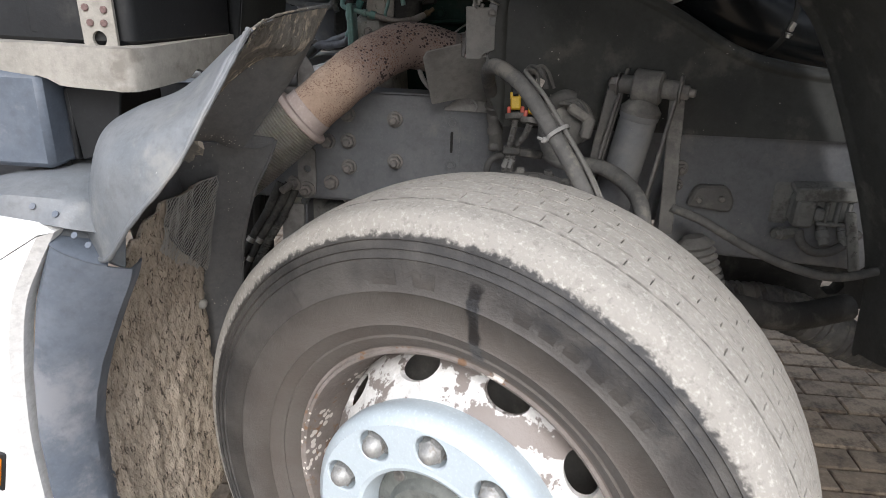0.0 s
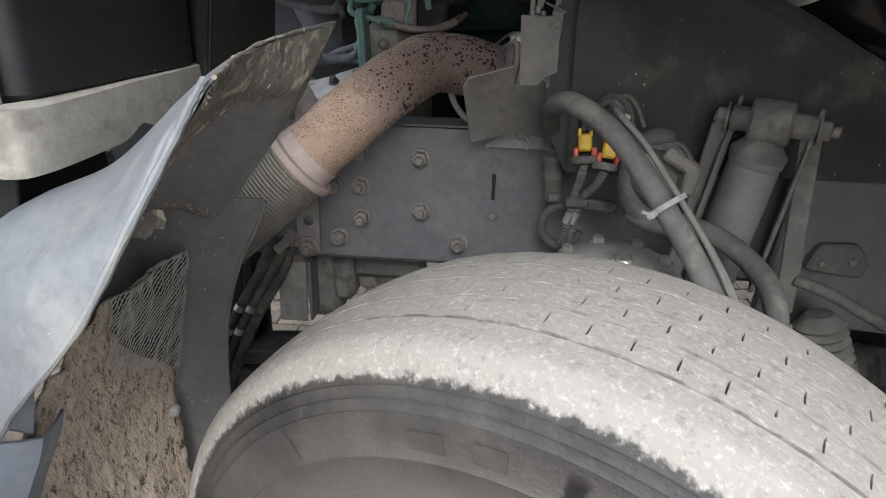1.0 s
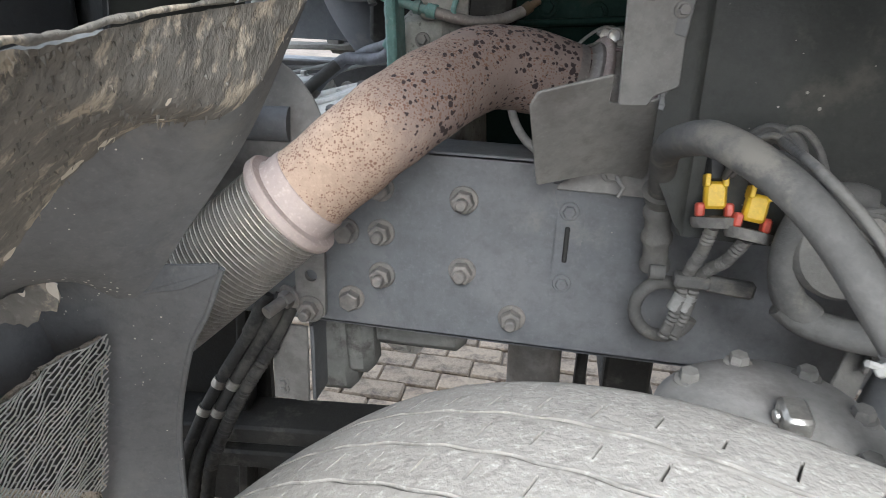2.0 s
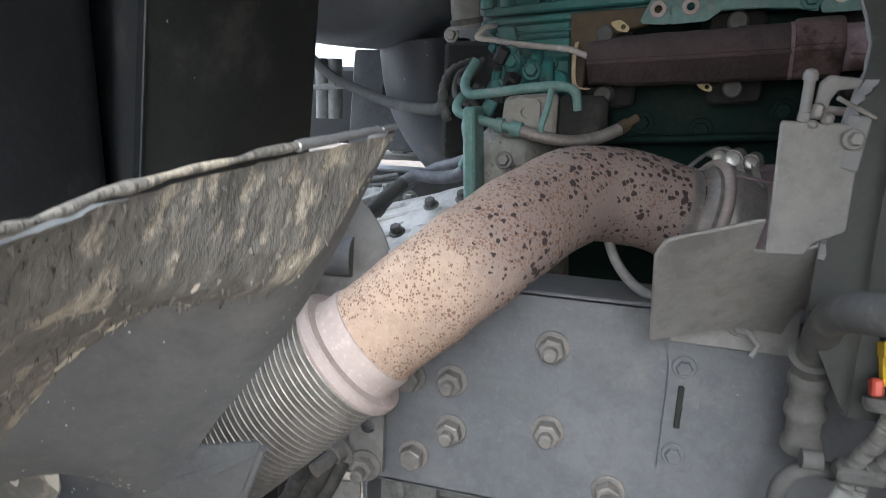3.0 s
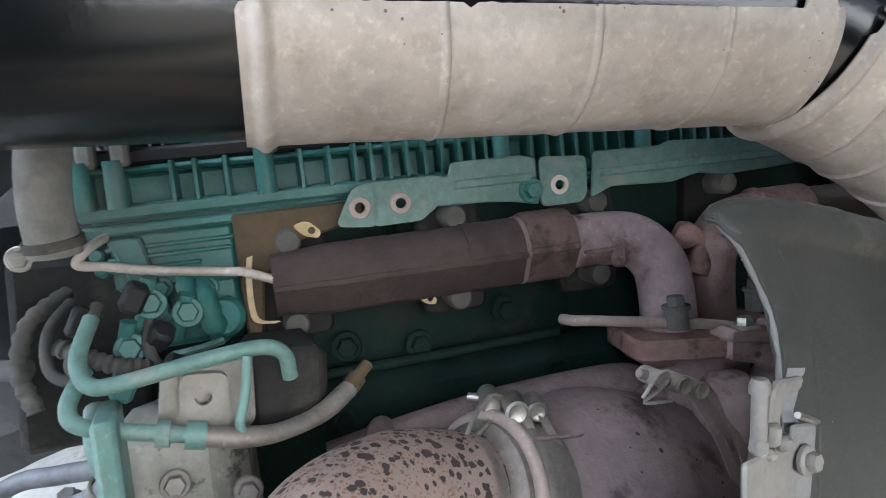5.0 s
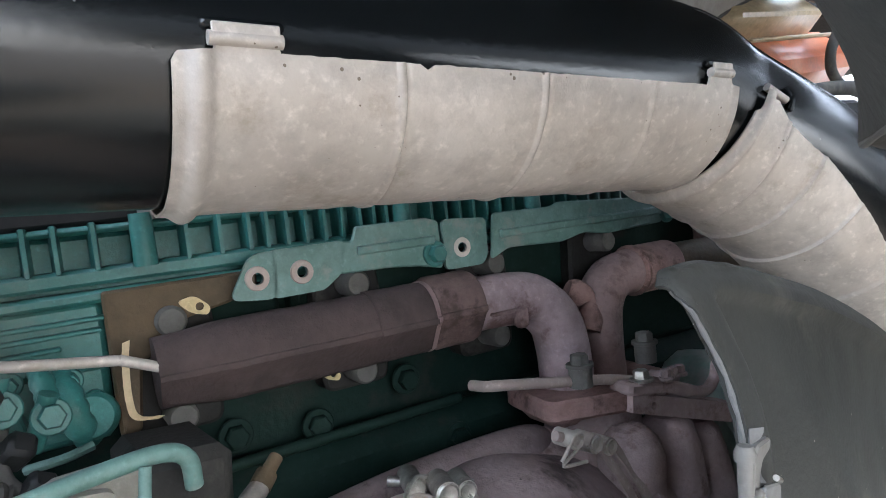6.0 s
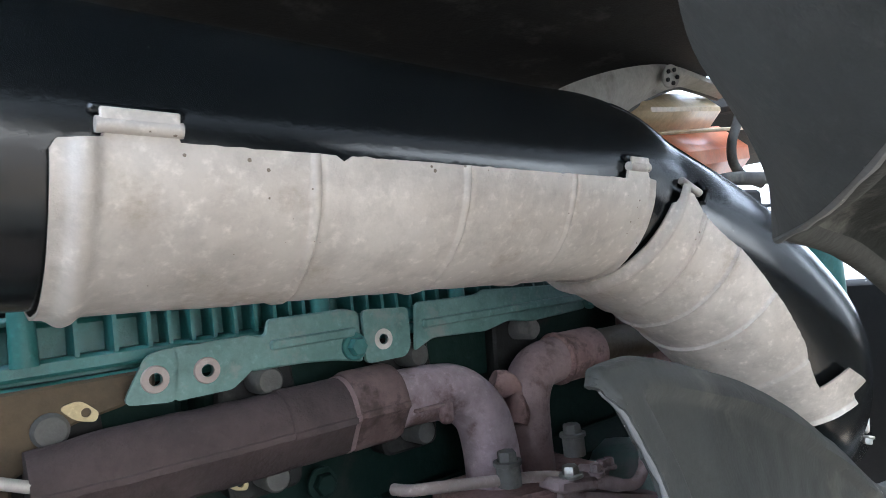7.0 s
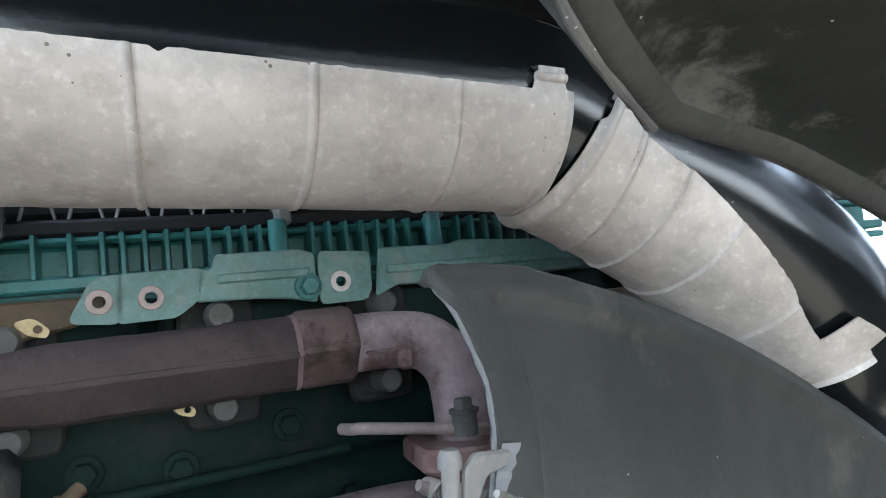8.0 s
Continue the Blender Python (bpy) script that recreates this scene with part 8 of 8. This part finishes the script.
# second band clamp with its T-bolt, weld seam on the turbine outlet
g = Geo()
c2 = cp + dv * 0.222
g.lathe([(0.094, -0.016), (0.108, -0.012), (0.116, -0.006), (0.116, 0.008), (0.108, 0.012), (0.094, 0.016)], lay(c2, dv), 56)
clamp2 = part("v_band_clamp", g, "turbo", turbo, "rusty band clamp on the turbine housing")
tb0, tb1 = Vector((0.218, 1.978, 1.216)), Vector((0.263, 1.98, 1.2))
g = Geo()
g.tube([tb0 + Vector((-0.014, 0, 0.005)), tb1 + Vector((0.01, 0, -0.004))], 0.0042, 12)
part("t_bolt", g, "collar", clamp2)
for p, r in ((tb0, 0.0075), (tb0.lerp(tb1, 0.55), 0.0085), (tb1, 0.0078)):
    g = Geo()
    g.tube([p + Vector((0, -0.011, 0)), p + Vector((0, 0.011, 0))], r, 16)
    g.lathe([(r * 0.5, 0.0), (r * 0.8, 0.002), (r * 0.8, 0.0)], lay(p + Vector((0, -0.011, 0)), (0, -1, 0)), 14)
    part("trunnion", g, "shield", clamp2)
for off in (-0.008, 0.009):
    g = Geo()
    g.grid([[p + Vector((-0.005, 0, 0)), p + Vector((0.005, 0, 0))] for p in spline([tb1 + Vector((off, -0.006, 0)), tb1 + Vector((off + 0.012, -0.022, -0.03)), tb1 + Vector((off + 0.022, -0.035, -0.07)), tb1 + Vector((off + 0.026, -0.04, -0.12))], 6)], 0.002)
    part("strap_leg", g, "collar", clamp2)
g = Geo()
g.tube(spline([tb0 + Vector((-0.02, -0.012, -0.012)), tb0 + Vector((-0.004, -0.014, 0.007)), tb0 + Vector((0.006, -0.012, 0.004)), tb0 + Vector((0.0, -0.01, -0.008)), tb0 + Vector((-0.018, -0.012, -0.016)), tb0 + Vector((0.008, -0.014, -0.018))], 6), 0.0016, 8)
part("spring_clip", g, "shield", clamp2)
g = Geo()
weld = [cp + dv * (0.03 + 0.17 * k / 30) + Vector((0.0, -0.034 - 0.012 * k / 30, 0.062 + 0.022 * k / 30 + 0.0006 * math.sin(k * 2.1))) for k in range(31)]
g.tube(weld, lambda s: 0.0018 + 0.0005 * math.sin(s * 90), 8)
part("weld_seam", g, "turbo", turbo)
g = Geo()
g.box((0.07, 0.012, 0.05), lay(cp + dv * 0.17 + Vector((0.02, -0.085, -0.01)), (0.2, -1, 0.15)), 0.003)
part("mount_pad", g, "turbo", turbo)
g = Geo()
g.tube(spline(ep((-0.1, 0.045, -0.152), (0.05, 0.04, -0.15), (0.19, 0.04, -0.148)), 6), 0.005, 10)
part("seam", g, "engine_shaded", block)
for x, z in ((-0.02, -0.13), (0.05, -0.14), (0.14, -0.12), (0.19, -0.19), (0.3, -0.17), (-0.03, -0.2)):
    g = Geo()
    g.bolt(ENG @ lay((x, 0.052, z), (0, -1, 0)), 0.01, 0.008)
    part("bolt", g, "engine_shaded", block)

# ---- header tank and front parts past the intake bend ----
header = thing("coolant_header_tank", "orange and cream translucent coolant tank at the cab front", "tank", (1.0, 2.15, 1.58))
g = Geo()
g.box((0.42, 0.16, 0.125), at(1.0, 2.19, 1.645, 0, -10, 0), 0.05)
part("reservoir", g, "tank_orange", header, "orange coolant in the lower tank half")
g = Geo()
g.box((0.34, 0.15, 0.074), at(0.93, 2.195, 1.722, 0, -10, 0), 0.034)
part("upper_half", g, "tank_cream", header, "cream upper half of the tank")
g = Geo()
g.box((0.4, 0.012, 0.006), at(0.985, 2.108, 1.69, 0, -10, 0), 0.002)
part("seam", g, "tank_cream", header)
g = Geo()
g.tube(spline([(1.075, 2.08, 1.76), (1.03, 2.08, 1.7), (1.0, 2.08, 1.66), (1.002, 2.08, 1.625), (1.05, 2.08, 1.605), (1.12, 2.08, 1.6)], 6), 0.0085, 12)
part("hose", g, "rubber", header)
g = Geo()
g.tube(spline([(0.86, 2.06, 1.575), (0.95, 2.06, 1.59), (1.05, 2.06, 1.6), (1.2, 2.08, 1.62)], 6), 0.012, 12)
part("hose", g, "rubber", header)
g = Geo()
g.tube([(1.36, 2.06, 1.2), (1.33, 2.06, 1.58)], 0.045, 26)
part("front_cylinder", g, "engine_green", engine, "turquoise green cylinder at the engine front")
flare = thing("headlamp_surround", "pale grey moulded arch above the coolant tank", "surround", (0.9, 2.12, 1.6))
oc = spline([(0.5, 2.11, 1.655), (0.546, 2.11, 1.685), (0.681, 2.11, 1.736), (0.829, 2.11, 1.775), (0.963, 2.11, 1.784), (1.1, 2.11, 1.786)], 6)
ic = spline([(0.68, 2.14, 1.6), (0.732, 2.14, 1.677), (0.802, 2.14, 1.718), (0.919, 2.14, 1.765), (1.0, 2.14, 1.775), (1.1, 2.14, 1.779)], 6)
g = Geo()
g.grid([[p.lerp(q, k / 6) + Vector((0, -0.012 * math.sin(math.pi * k / 6), 0)) for k in range(7)] for p, q in zip(oc, ic)], 0.004)
part("moulding", g, "beam", flare)
g = Geo()
g.tube(ic, 0.006, 10)
part("bead", g, "rubber", flare)
g = Geo()
plug_m = lay((0.815, 2.094, 1.749), (-0.3, -1, -0.2))
g.disc(0.019, 0.004, plug_m, 24, 0.0015)
vent = part("vent_plug", g, "beam", flare, "pale round vent plug")
for k in range(5):
    g = Geo()
    g.disc(0.0035, 0.003, plug_m @ Matrix.Translation((0.011 * math.cos(k * 1.257), 0.011 * math.sin(k * 1.257), 0.004)), 10, 0.0008)
    part("slot", g, "dark_iron", vent)

# cross beam that ties the two rails together behind
cross = thing("chassis_cross_beam", "dark steel cross beam between the frame rails", "cross beam", (-2.4, 2.3, 0.85))
g = Geo()
g.box((0.08, 0.84, 0.16), at(-2.4, 2.31, 0.95), 0.006)
part("beam", g, "frame_grey", cross)
for y in (1.894, 2.726):
    g = Geo()
    g.box((0.16, 0.012, 0.2), at(-2.4, y, 0.95), 0.003)
    part("end_plate", g, "frame_grey", cross)

# added dark block that keeps bright ground from showing through the loom
g = Geo()
g.box((0.1, 0.03, 0.16), at(-0.225, 2.17, 1.25, 0, 0, 8), 0.006)
part("rear_plate", g, "dark_iron", casing)

# ---- concrete block paving ----
rnd = random.Random(2)
variants = []
for k in range(6):
    g = Geo()
    g.box((0.196 + rnd.uniform(-0.003, 0.003), 0.096 + rnd.uniform(-0.003, 0.002), 0.06), at(0, 0, -0.03), rnd.uniform(0.004, 0.008))
    g.v = [(x + 0.004 * noise.noise((x * 40 + k, y * 40, z * 40)), y + 0.004 * noise.noise((x * 40, y * 40 + k, 7)), z + (0.004 * noise.noise((x * 30, y * 30, k)) if z > -0.02 else 0)) for x, y, z in g.v]
    me = g.mesh("paver")
    me.materials.append(MAT["paver"])
    variants.append(me)
paving = tagged(new("pavement"), "weathered beige concrete block paving in running bond", "paving", kind="structure")
rest = Geo()
made = 0
for r in range(-30, 62):
    for c in range(-22, 26):
        x = c * 0.2 + (0.1 if r % 2 else 0)
        y = 1.0 + r * 0.1
        tz = rnd.uniform(-0.004, 0.002)
        near = (-0.9 < x < 0.7 and 2.5 < y < 3.7) or (1.1 < x < 2.1 and 2.2 < y < 3.3)
        m = at(x + rnd.uniform(-0.002, 0.002), y, tz, rnd.uniform(-1.2, 1.2), rnd.uniform(-1.0, 1.0), rnd.uniform(-0.8, 0.8))
        if near and made < 300:
            ob = new("paver", variants[rnd.randrange(6)])
            ob.parent = paving
            ob.matrix_basis = m
            made += 1
        else:
            rest.box((0.195, 0.095, 0.06), m @ Matrix.Translation((0, 0, -0.03)), 0.005)
me = rest.mesh("paver_field")
me.materials.append(MAT["paver"])
ob = new("paver_field", me)
ob.parent = paving
tagged(ob, kind="stuff")
